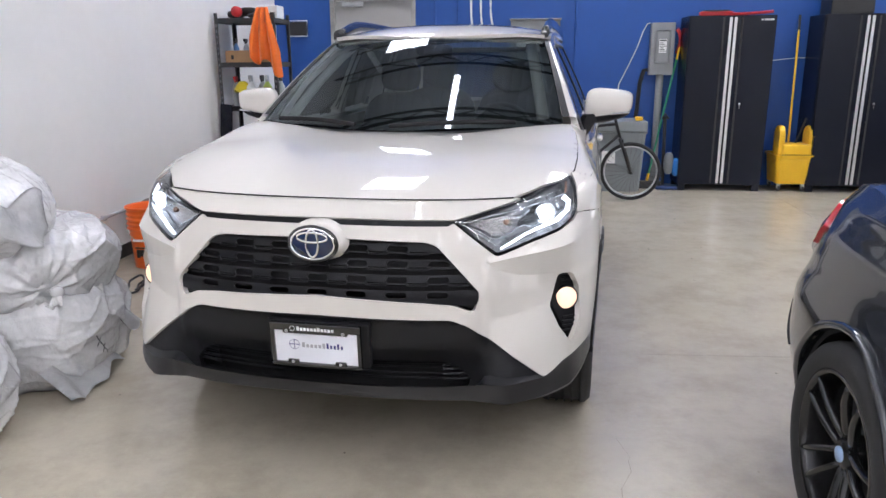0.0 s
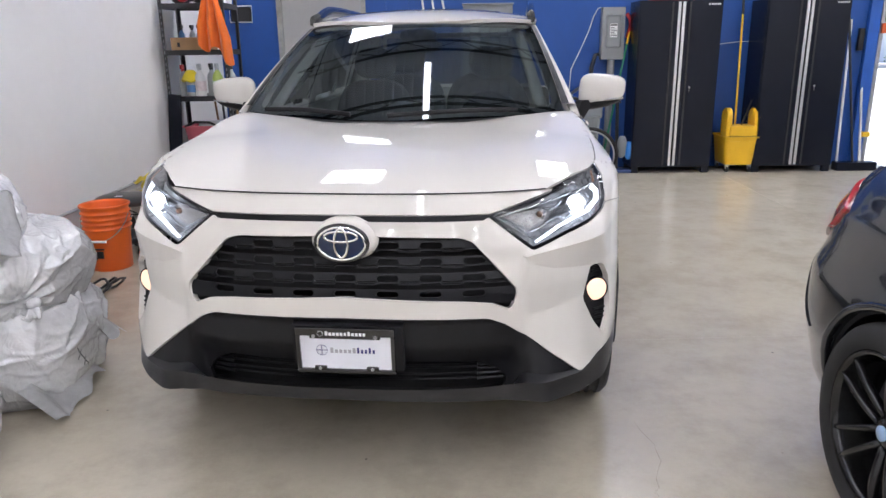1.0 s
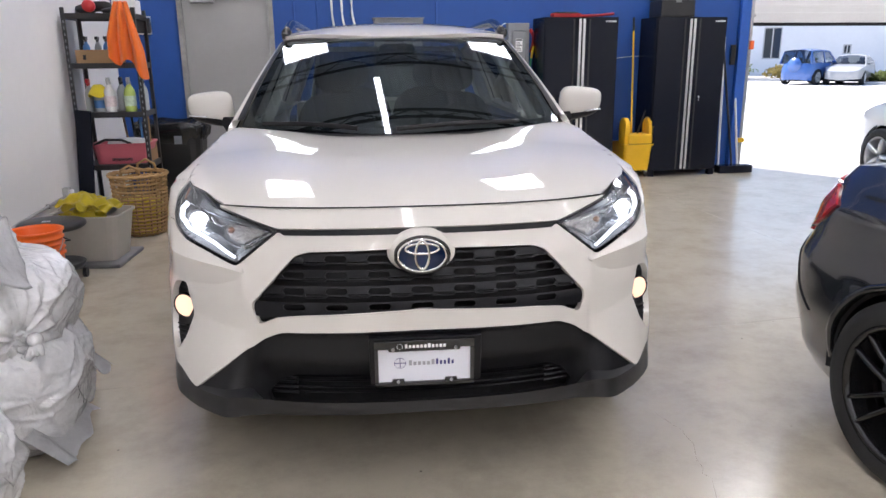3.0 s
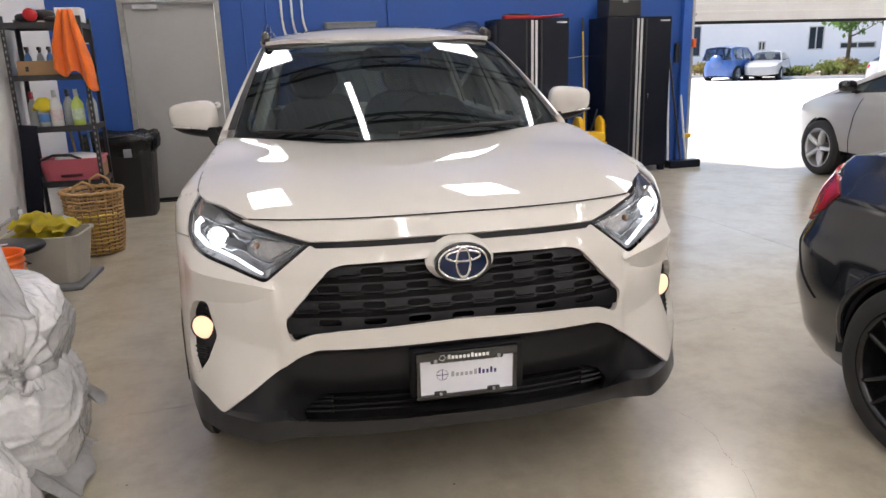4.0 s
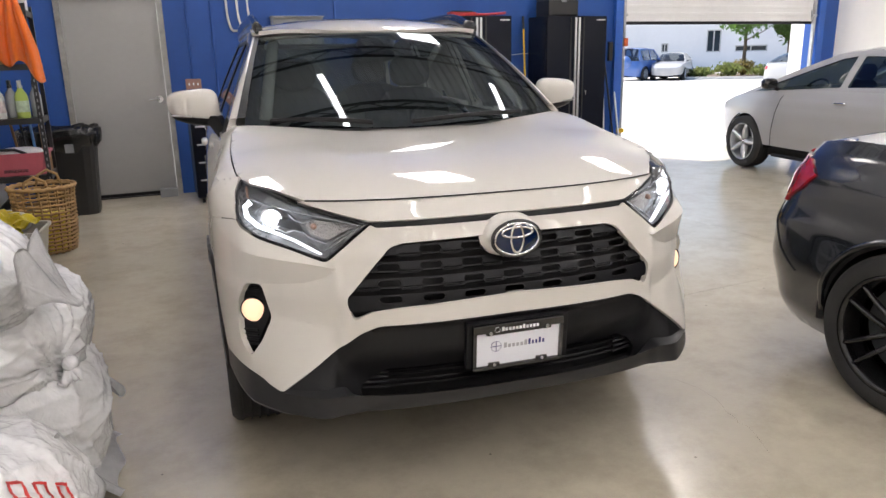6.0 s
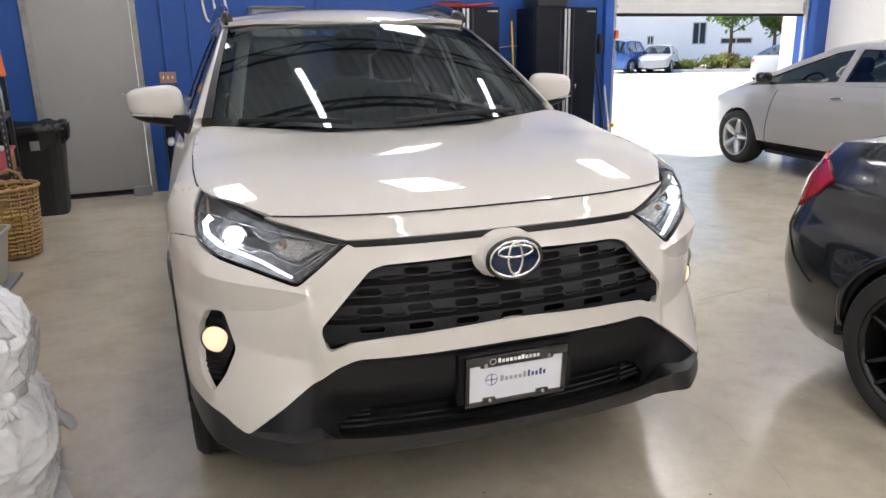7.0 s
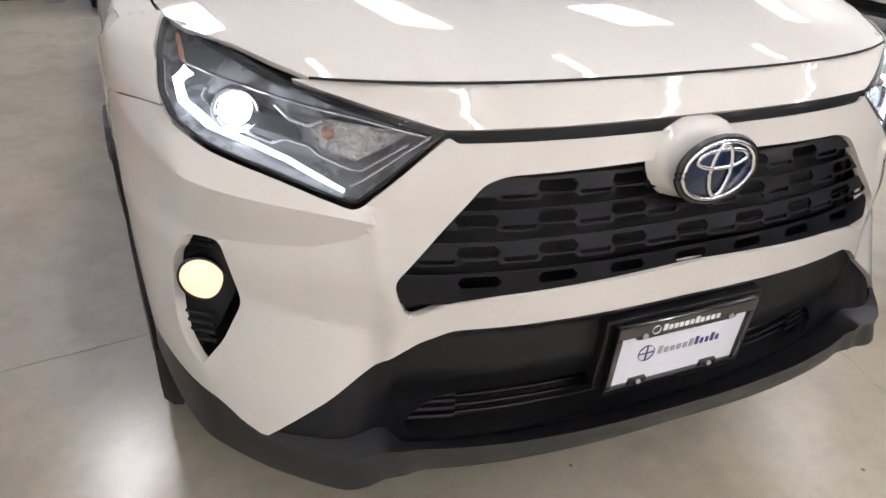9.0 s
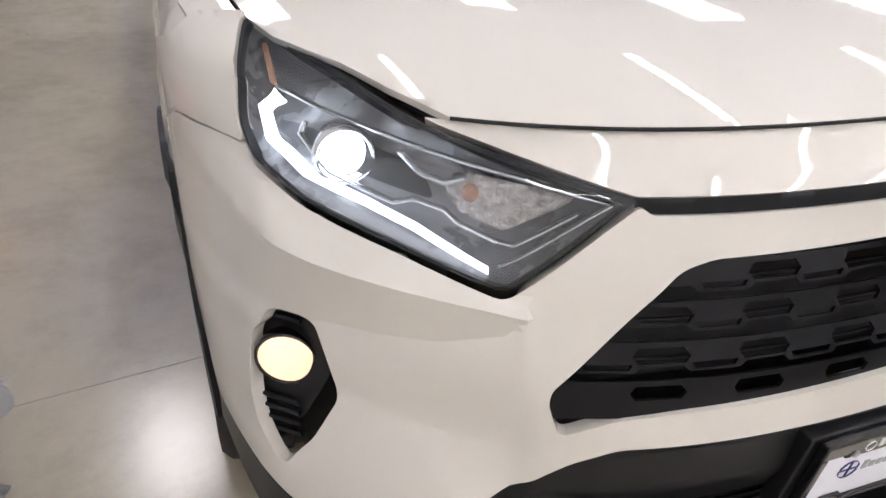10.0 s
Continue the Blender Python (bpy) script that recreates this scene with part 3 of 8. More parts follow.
for zc in (0.873, 0.823, 0.773, 0.7235):
    last = zc < 0.75
    hi, lo = zc + 0.0155, zc - (0.032 if last else 0.0115)
    e1, e0 = reach(min(hi, 0.895)) + 0.010, reach(max(lo - 0.006, 0.705)) + 0.010
    under, holes = [], []
    for k in range(-4, 5):
        c = HEX_STEP * k
        if abs(c) + 0.042 < e0:
            holes.append([(c - 0.0365, zc), (c - 0.029, zc + 0.0095), (c + 0.029, zc + 0.0095), (c + 0.0365, zc), (c + 0.029, zc - 0.0085), (c - 0.029, zc - 0.0085)])
        m = c + HEX_STEP / 2
        if abs(m) + 0.045 < e0 and not last:
            under += [(m - 0.040, lo), (m - 0.033, lo - 0.0065), (m + 0.033, lo - 0.0065), (m + 0.040, lo)]
            holes.append([(m - 0.031, lo + 0.0035), (m - 0.026, lo - 0.0035), (m + 0.026, lo - 0.0035), (m + 0.031, lo + 0.0035)])
    band = [(-e1, hi), (e1, hi), (e0, lo)] + under[::-1] + [(-e0, lo)]
    nose_panel("grille_rib", band, holes, M_GRILLE, 0.014, 0, 0.005, grille, fn=row_skin(zc), r=0)
    z = zc - 0.0245
    if z > 0.72:
        e = reach(z) - 0.015
        part("grille_bar", sweep(B(), [(nose(u, z)[0], nose(u, z)[1] + 0.045, z) for u in [(-1 + k / 30) * e for k in range(61)]], 0.0025, 6), M_GRILLE, grille)
low_rib = [(0.455, 0.697), (0.532, 0.70), (0.527, 0.682), (0.52, 0.672)]
for s in (1, -1):
    nose_panel("grille_rib", low_rib if s > 0 else mirror_u(low_rib), [], M_GRILLE, 0.012, 0.022, 0.03, grille, r=0)

# badge hump and oval badge
def oval(bm, rx, rz, cx, cz, v, tube, seg=40, flat=1.0, tilt=0.0):
    pts = []
    for i in range(seg):
        t = 2 * math.pi * i / seg
        pts.append((cx + rx * math.cos(t), v + tilt * rz * math.sin(t), cz + rz * math.sin(t)))
    return sweep(bm, pts, tube, 8, True, flat)


def hump(a, b):
    # a: across, b: up; a soft dome that grows out of the bar
    r = math.hypot(a / 0.125, (b - 0.893) / (0.085 if b > 0.893 else 0.075))
    x, y, _ = nose(a, b)
    return (a, y + 0.035 - 0.048 * ease((1.12 - r) / 0.5), b)


dome = [(0.108 * math.cos(t) * (1.25 if math.sin(t) > 0.3 else 1), 0.893 + (0.080 if math.sin(t) > 0 else 0.072) * math.sin(t)) for t in [2 * math.pi * i / 40 for i in range(40)]]
part("badge_mount", sheet(B(), dome, [], hump, 0.009, 0.03), M_CAR_WHITE, rav)
badge = part("badge", lathe(B(), [(0.0001, -0.006), (0.075, -0.006), (0.0755, 0.0), (0.07, 0.004), (0.0001, 0.007)], 40, pose(0, 0.033, 0.893, 90) @ Matrix.Diagonal((1.06, 0.74, 1, 1))), mat("badge_blue", (0.002, 0.012, 0.05), 0.15, coat=0.6, spec=0.3), rav, "oval badge in dark blue and chrome", True)
bm = oval(B(), 0.083, 0.0575, 0, 0.893, 0.032, 0.006)
part("badge_rim", bm, M_BLACK_GLOSS, badge, "", True)
bm = oval(B(), 0.075, 0.0515, 0, 0.893, 0.028, 0.0042)
oval(bm, 0.052, 0.0165, 0, 0.915, 0.026, 0.0042)
oval(bm, 0.021, 0.046, 0, 0.895, 0.025, 0.0042)
part("badge_ring", bm, M_CHROME, badge, "chrome oval rings", True)

# black lower bumper with the long intake
low = [(0, 0.644), (0.45, 0.639), (0.507, 0.614), (0.762, 0.418), (0.70, 0.420), (0.60, 0.420), (0.56, 0.38), (0.53, 0.362), (0, 0.358)]
M_LIP = mat("satin_black_lip", (0.017, 0.017, 0.019), 0.40, spec=0.45, vary=0.1, scale=20, bump=0.06, bump_scale=500)


def lower_skin(u, z, push=0.0):
    """The dark panel leans back towards the intake."""
    x, v, _ = nose(u, z)
    v += 0.014 * ease((0.645 - z) / 0.02)
    v += 0.030 * ease((0.60 - abs(u)) / 0.08) * ease((0.56 - z) / 0.10)
    return (u, v + push, z)


LIP_TOP = [(0, 0.430), (0.50, 0.432), (0.56, 0.438), (0.68, 0.434), (0.76, 0.428), (0.81, 0.454), (0.86, 0.470), (0.908, 0.474)]
LIP_LOW = [(0, 0.386), (0.33, 0.382), (0.60, 0.372), (0.75, 0.362), (0.84, 0.366), (0.88, 0.384), (0.908, 0.415)]
bm = B()
rows = []
for k in range(121):
    u = u_of(arc_of(0.908) * (k / 60 - 1))
    a = abs(u)
    zt, zb = straight(LIP_TOP, a), straight(LIP_LOW, a)
    out, inner = 0.050 * ease((0.80 - a) / 0.28), ease((0.57 - a) / 0.06)
    vt, vb = nose(u, zt)[1], nose(u, max(zb, 0.36))[1]
    prof = [(vt + 0.012 + 0.03 * inner, zt + 0.008 - 0.075 * inner), (vt - out, zt), (vt - out + 0.002, zt - 0.35 * (zt - zb)), ((vt * 0.3 + vb * 0.7) - out + 0.003, zb + 0.006), (vb - out + 0.010, zb), (vb + 0.06, zb - 0.030), (vb + 0.24, zb - 0.055)]
    rows.append([bm.verts.new((u, v, z)) for v, z in prof])
for r0, r1 in zip(rows, rows[1:]):
    for k in range(len(r0) - 1):
        bm.faces.new((r0[k], r0[k + 1], r1[k + 1], r1[k]))
for r in zip(rows, rows[1:]):
    for k in (1, 4):
        bm.edges.get((r[0][k], r[1][k])).smooth = False
for f in bm.faces:
    f.smooth = True
part("lower_lip", bm, M_LIP, rav, "satin black lower lip")

INTAKE = [(0, 0.487), (0.42, 0.485), (0.475, 0.458), (0.512, 0.416), (0.50, 0.374), (0, 0.368)]
intake_full = INTAKE + [(-a, b) for a, b in INTAKE[::-1] if a > 0]
nose_panel("lower_bumper", low + [(-a, b) for a, b in low[::-1] if a > 0], [intake_full], M_BLACK_TRIM, 0.016, fn=lower_skin, r=0.008)
nose_panel("intake_back", [(a * 1.05, 0.44 + (b - 0.44) * 1.3) for a, b in intake_full], [], M_DARK, 0.04, 0.07, 0.0, fn=lower_skin, r=0)
for zz in (0.412, 0.430, 0.452, 0.468):
    pts = [(lower_skin(u / 40, zz)[0], lower_skin(u / 40, zz)[1] + 0.024, zz) for u in range(-18, 19)]
    part("intake_bar", sweep(B(), pts, 0.0045, 6, flat=0.6), M_GRILLE, rav)
for s in (-1, 1):
    for zz in (0.412, 0.430, 0.448, 0.462):
        pts = [lower_skin(s * (0.415 + 0.012 * k), zz, 0.016) for k in range(6 if zz > 0.44 else 8)]
        part("intake_end_fin", sweep(B(), pts, 0.0065, 6, flat=0.8), M_GRILLE, rav)

part("bumper_core", box(B(), (-0.54, 0.2, 0.33), (0.54, 0.45, 0.86)), M_DARK, rav)
bm = B()
for z0, z1, name in ((0.348, 0.356, "intake_floor"), (0.492, 0.50, "intake_ceiling")):
    bm = B()
    rows = []
    for k in range(-24, 25):
        u = k / 24 * 0.62
        v = lower_skin(u, 0.384 if z0 < 0.4 else 0.495)[1]
        rows.append([bm.verts.new(p) for p in ((u, v + 0.006, z0), (u, 0.47, z0), (u, 0.47, z1), (u, v + 0.006, z1))])
    for a, b in zip(rows, rows[1:]):
        for i in range(4):
            bm.faces.new((a[i], b[i], b[(i + 1) % 4], a[(i + 1) % 4]))
    part(name, bm, M_DARK, rav)
for sd in (-1, 1):
    part("intake_end", box(B(), (sd * 0.57, 0.13, 0.36), (sd * 0.60, 0.47, 0.52)), M_DARK, rav)
# number plate in its black frame; the writing stands as plain bars
plate = part("number_plate", box(B(), (-0.152, -0.004, -0.07), (0.152, 0.0, 0.065), 0.001), mat("plate_white", (0.75, 0.76, 0.82), 0.4, vary=0.02), rav, "white dealer plate in a black frame")
plate.matrix_local = pose(0, 0.018, 0.543, 4)
bm = box(B(), (-0.160, -0.012, 0.052), (0.160, 0.004, 0.08), 0.003)
box(bm, (-0.160, -0.012, -0.08), (0.160, 0.004, -0.066), 0.003)
for s in (-1, 1):
    box(bm, (s * 0.160, -0.012, -0.066), (s * 0.147, 0.004, 0.052), 0.003)
    box(bm, (s * 0.085 - 0.02, -0.012, -0.07), (s * 0.085 + 0.02, 0.0, -0.056), 0.004)
box(bm, (-0.115, -0.0115, 0.042), (0.115, 0.0, 0.06), 0.005)
part("plate_frame", bm, M_BLACK_GLOSS, plate)
for s in (-1, 1):
    part("plate_screw", cyl(B(), (s * 0.1, -0.011, 0.052), (s * 0.1, -0.0145, 0.052), 0.006, seg=12), M_GALV, plate)
    part("plate_screw", cyl(B(), (s * 0.085, -0.011, -0.062), (s * 0.085, -0.0145, -0.062), 0.005, seg=12), M_GALV, plate)
M_INK_BLUE, M_INK_GREY, M_INK_WHITE = mat("ink_navy", (0.03, 0.03, 0.16), 0.5), mat("ink_grey", (0.35, 0.35, 0.38), 0.5), mat("ink_white", (0.85, 0.85, 0.85), 0.5)
bm = oval(B(), 0.018, 0.018, -0.078, 0.0, -0.005, 0.0014, 24, 0.4)
box(bm, (-0.095, -0.0058, -0.001), (-0.061, -0.0042, 0.001))
box(bm, (-0.079, -0.0062, -0.017), (-0.077, -0.0042, 0.017))
part("plate_emblem", bm, M_INK_BLUE, plate)
for i in range(6):
    bm = box(B(), (-0.05 + i * 0.0145, -0.0056, -0.009), (-0.05 + i * 0.0145 + 0.0095, -0.0042, 0.003 if i % 5 else 0.009))
    part("writing_bar", bm, M_INK_GREY, plate)
for i in range(5):
    bm = box(B(), (0.037 + i * 0.0125, -0.0056, -0.009), (0.037 + i * 0.0125 + 0.007, -0.0042, 0.004 if i % 3 else 0.011))
    part("writing_bar", bm, M_INK_BLUE, plate)
part("frame_emblem", oval(B(), 0.009, 0.009, -0.078, 0.062, -0.013, 0.001, 20, 0.4), M_INK_WHITE, plate)
for i in range(11):
    bm = box(B(), (-0.062 + i * 0.0122, -0.0135, 0.056), (-0.062 + i * 0.0122 + 0.0082, -0.0118, 0.066 if i % 6 else 0.07))
    part("writing_bar", bm, M_INK_WHITE, plate)
part("plate_bracket", box(B(), (-0.175, 0.006, -0.075), (0.185, 0.035, 0.083), 0.004), M_BLACK_TRIM, plate)

# ---- head lamps and fog lamps ----
M_LAMP_BLACK = mat("lamp_housing_grey", (0.17, 0.17, 0.175), 0.28, vary=0.15, metal=0.35)
M_LAMP_EDGE = mat("lamp_edge_black", (0.006, 0.006, 0.008), 0.4, vary=0.03, spec=0.3)
M_LAMP_CHROME = mat("lamp_bright_trim", (0.55, 0.56, 0.58), 0.15, metal=0.9, vary=0.1)
M_LAMP_MASK = mat("lamp_mask_grey", (0.05, 0.052, 0.056), 0.3, vary=0.2, metal=0.4)
M_AMBER = mat("amber_reflector", (0.34, 0.20, 0.14), 0.2, vary=0.2, scale=60)
M_TURN = mat("ribbed_turn_lens", (0.45, 0.42, 0.40), 0.15, metal=0.6, vary=0.4, scale=90, bump=0.6, bump_scale=150)


def inset(u, z, d):
    """A place d behind the lamp's cover, straight in where the cover lies back."""
    x, v, zz = nose(u, z)
    k = ease((z - 0.94) / 0.09)
    return Vector((x, v + d * (1 - 0.35 * k), zz - 0.75 * d * k))


def lamp_pt(s, u, z, push):
    p = inset(u, z, push * 0.8)
    return Vector((s * p.x, p.y, p.z))


def ribbon(bm, s, pts, push, w=0.005, flat=0.8, n=8):
    """A bar that follows the lamp behind its cover, through points (u, z)."""
    line = []
    for (u0, z0), (u1, z1) in zip(pts, pts[1:]):
        line += [lamp_pt(s, u0 + (u1 - u0) * k / n, z0 + (z1 - z0) * k / n, push) for k in range(n)]
    line.append(lamp_pt(s, *pts[-1], push))
    return sweep(bm, line, w, 8, flat=flat)


def lamp_bowl(u, z):
    """Depth of the lamp's housing, a bowl that rises to the lamp's rim."""
    p, best = Vector((abs(u), z)), 1.0
    for a, b in zip(LAMP, LAMP[1:] + LAMP[:1]):
        a, b = Vector(a), Vector(b)
        t = clamp01((p - a).dot(b - a) / (b - a).length_squared)
        best = min(best, (p - a.lerp(b, t)).length)
    return min(0.07, 0.007 + 2.4 * best)


for s in (1, -1):
    poly = LAMP if s > 0 else mirror_u(LAMP)
    lamp = part("headlight", sheet(B(), [(arc_of(a), b) for a, b in rounded(poly, 0.012)], [], lambda q, z: inset(u_of(q), z, lamp_bowl(u_of(q), z)), 0.012, 0.0), M_LAMP_BLACK, rav, "clear headlight with bright running light, switched on")
    hole = rounded([(0.462, 0.955), (0.591, 0.8545), (0.70, 0.8905), (0.789, 0.913), (0.8285, 0.937), (0.8385, 0.972), (0.8312, 1.026), (0.808, 1.063), (0.72, 1.036), (0.63, 1.002), (0.545, 0.980)], 0.010)
    conv = lambda p: [(s * arc_of(a), b) for a, b in p]
    bm = sheet(B(), conv(rounded(LAMP, 0.012)), [conv(hole)], lambda q, z: inset(u_of(q), z, 0.006), 0.016, 0.012)
    part("lamp_bezel", bm, M_LAMP_EDGE, lamp)
    # running light: a broad L along the outside and the underside
    light = [(0.795, 1.024), (0.816, 1.0), (0.814, 0.962), (0.780, 0.931), (0.722, 0.917), (0.677, 0.901), (0.639, 0.881), (0.602, 0.863), (0.602, 0.868), (0.638, 0.888), (0.675, 0.908), (0.720, 0.924), (0.772, 0.938), (0.805, 0.966), (0.808, 0.999), (0.790, 1.018)]
    part("running_light_bar", sheet(B(), conv(light), [], lambda q, z: inset(u_of(q), z, 0.018), 0.01, 0.012), M_DRL, lamp, "glowing white light bar", True)
    bm = ribbon(B(), s, [(0.795, 1.026), (0.728, 1.011), (0.653, 0.993), (0.568, 0.976), (0.471, 0.951)], 0.018, 0.0042, 0.6)
    ribbon(bm, s, [(0.471, 0.951), (0.499, 0.934), (0.573, 0.886), (0.592, 0.876)], 0.018, 0.0042, 0.6)
    part("bright_trim", bm, M_LAMP_CHROME, lamp, "", True)
    bm = ribbon(B(), s, [(0.768, 1.0), (0.776, 0.984), (0.764, 0.960), (0.752, 0.944), (0.691, 0.926), (0.671, 0.934), (0.641, 0.927), (0.629, 0.915), (0.59, 0.899), (0.572, 0.896), (0.499, 0.938)], 0.030, 0.0048, 0.6)
    ribbon(bm, s, [(0.678, 0.988), (0.663, 0.968), (0.641, 0.960), (0.619, 0.969)], 0.030, 0.0055, 0.6)
    part("inner_trim", bm, M_LAMP_CHROME, lamp, "", True)
    # dark shelf between the projector and the running light, and the facets round the projector
    dark = rounded([(0.785, 1.01), (0.795, 0.975), (0.762, 0.948), (0.70, 0.932), (0.64, 0.92), (0.655, 0.97), (0.70, 1.0)], 0.01)
    part("lamp_mask", sheet(B(), conv(dark), [], lambda q, z: inset(u_of(q), z, 0.062), 0.014, 0.0), M_LAMP_MASK, lamp)
    c = lamp_pt(s, 0.733, 0.968, 0.060)
    fw = Vector((s * 0.1, -1, 0)).normalized()
    q = Matrix.Translation(c) @ fw.to_track_quat("Z", "Y").to_matrix().to_4x4()
    part("projector_ring", lathe(B(), [(0.032, -0.03), (0.038, 0.006), (0.035, 0.012), (0.031, 0.006), (0.030, -0.03)], 28, q), M_LAMP_CHROME, lamp, "", True)
    part("projector_lens", lathe(B(), [(0.027, -0.004), (0.024, 0.006), (0.018, 0.011), (0.010, 0.014), (0.0005, 0.015)], 24, q), M_HEADLAMP, lamp, "brightly glowing low beam lens", True)
    tri = rounded([(0.485, 0.946), (0.575, 0.902), (0.620, 0.918), (0.634, 0.940), (0.626, 0.962), (0.602, 0.971)], 0.005)
    part("turn_signal", sheet(B(), conv(tri), [], lambda q, z: inset(u_of(q), z, 0.045), 0.012, 0.02), M_TURN, lamp, "ribbed turn signal reflector")
    c2 = lamp_pt(s, 0.612, 0.945, 0.036)
    part("turn_signal_bulb", lathe(B(), [(0.010, -0.01), (0.009, 0.0), (0.006, 0.004), (0.0005, 0.005)], 16, Matrix.Translation(c2) @ fw.to_track_quat("Z", "Y").to_matrix().to_4x4()), M_AMBER, lamp, "amber bulb", True)
    bm = sheet(B(), conv(rounded([(0.792, 1.047), (0.799, 1.046), (0.801, 1.020), (0.795, 1.020)], 0.004)), [], lambda q, z: nose(u_of(q), z, 0.006), 0.012, 0.004)
    part("side_reflector", bm, M_AMBER, lamp, "amber side reflector")
    glass_off(part("lamp_cover", sheet(B(), conv(rounded(LAMP, 0.012)), [], lambda q, z: nose(u_of(q), z, 0.001), 0.016, 0.0), M_GLASS_LENS, lamp, "clear lamp cover"))
    # fog lamp in its black pocket
    fp = FOG if s > 0 else mirror_u(FOG)
    fog = part("fog_lamp", sheet(B(), [(arc_of(a), b) for a, b in rounded(fp, 0.012)], [], lambda q, z: nose(u_of(q), z, 0.048), 0.014, 0.0), M_BLACK_TRIM, rav, "round fog lamp glowing warm in a black pocket")
    for zz in (0.735, 0.722, 0.59, 0.575, 0.56, 0.545):
        a0, a1 = (0.795, 0.85) if zz > 0.7 else (0.806, 0.85)
        part("pocket_rib", sweep(B(), [lamp_pt(s, a0 + (a1 - a0) * k / 5, zz - 0.004 * k / 5, 0.05) for k in range(6)], 0.004, 6), M_BLACK_TRIM, fog)
    c = lamp_pt(s, 0.8155, 0.655, 0.034)
    fwf = Vector((s * 0.42, -1, 0.02)).normalized()
    qf = Matrix.Translation(c) @ fwf.to_track_quat("Z", "Y").to_matrix().to_4x4()
    part("fog_bezel", lathe(B(), [(0.042, -0.02), (0.045, 0.0), (0.043, 0.004), (0.040, 0.002)], 28, qf), M_BLACK_GLOSS, fog, "", True)
    part("fog_lens", lathe(B(), [(0.040, 0.0), (0.034, 0.006), (0.02, 0.010), (0.0005, 0.012)], 28, qf), M_FOG, fog, "glowing warm lens", True)

# ---- bonnet ----


def bonnet_z(u, v):
    a = abs(u)
    d = max(0.0, v - (0.152 + 0.95 * wrap(u)))
    z = 1.024 + 0.10 * (1 - math.exp(-d / 0.36)) + 0.03 * d
    z += 0.011 * ease((a - 0.25) / 0.3) * ease((1.0 - a) / 0.5) * ease(d / 0.5)
    z += 0.030 * ease((a - 0.35) / 0.42) * ease((v - 0.85) / 0.42)
    return z


front_edge = [(u / 20 * 0.63, 0.154 + 0.95 * wrap(u / 20 * 0.63)) for u in range(0, 21)]
hood = front_edge + [(0.68, 0.333), (0.72, 0.400), (0.755, 0.447), (0.785, 0.492), (0.807, 0.55), (0.820, 0.62), (0.825, 0.75), (0.822, 0.95), (0.806, 1.15), (0.775, 1.30), (0.60, 1.22), (0.3, 1.165), (0, 1.15)]
hood_full = hood + [(-a, b) for a, b in hood[::-1] if a > 0]
part("bonnet", sheet(B(), hood_full, [], lambda a, b: (a, b, bonnet_z(a, b)), 0.02, 0.010, (0, 0, 1)), M_CAR_WHITE, rav)
# dark tube and dark sheet that stand in for shade in the bonnet's gap
part("bonnet_gap_shade", sweep(B(), [(u, v - 0.001, 1.0235) for u, v in [(-a, b) for a, b in front_edge[:0:-1]] + front_edge], 0.0024, 6), M_DARK, rav)
part("bonnet_seam_shade", sheet(B(), [(a * 0.995, b + 0.012) for a, b in hood_full], [], lambda a, b: (a, b, bonnet_z(a, b) - 0.022), 0.05, 0, (0, 0, 1)), M_DARK, rav)

# ---- flanks ----
HOOD_EDGE = [(0.492, 0.785), (0.55, 0.807), (0.62, 0.820), (0.75, 0.825), (0.95, 0.822), (1.15, 0.806), (1.30, 0.775)]
WHEEL_V, WHEEL_V2, WHEEL_R = 0.93, 3.62, 0.352


def flank(v, z):
    """Half width of the body side."""
    w = 0.925 - 0.012 * ease((0.6 - z) / 0.4)
    w -= 0.075 * clamp01((z - 0.96) / 0.15) ** 1.6
    w -= 0.012 * ease((0.74 - v) / 0.06) * ease((0.93 - z) / 0.02)
    for c in (WHEEL_V, WHEEL_V2):
        w += 0.012 * ease(1 - abs(v - c) / 0.6) * ease((1.0 - z) / 0.2)
    w -= 0.02 * ease((v - 4.0) / 0.5)
    w -= 0.015 * ease(1 - abs(v - 2.3) / 0.9) * ease(1 - abs(z - 0.6) / 0.25)
    back = v - bend(NOSE, max(0.5, min(1.05, z)))
    if back < L_NOSE:
        w = min(w, W_CAR * (1 - (1 - max(0.0, back) / L_NOSE) ** N_NOSE) ** (1 / N_NOSE) - 0.0015)
    return w


def arch(c, r, n=16, z0=0.30):
    return [(c - r * math.cos(math.pi * i / n), max(z0, WHEEL_R + 0.01 + r * math.sin(math.pi * i / n))) for i in range(n + 1)]


def belt(v):
    return bend([(0.58, 1.034), (0.70, 1.060), (0.9, 1.090), (1.3, 1.125), (2.2, 1.14), (4.0, 1.17), (4.45, 1.10)], v)


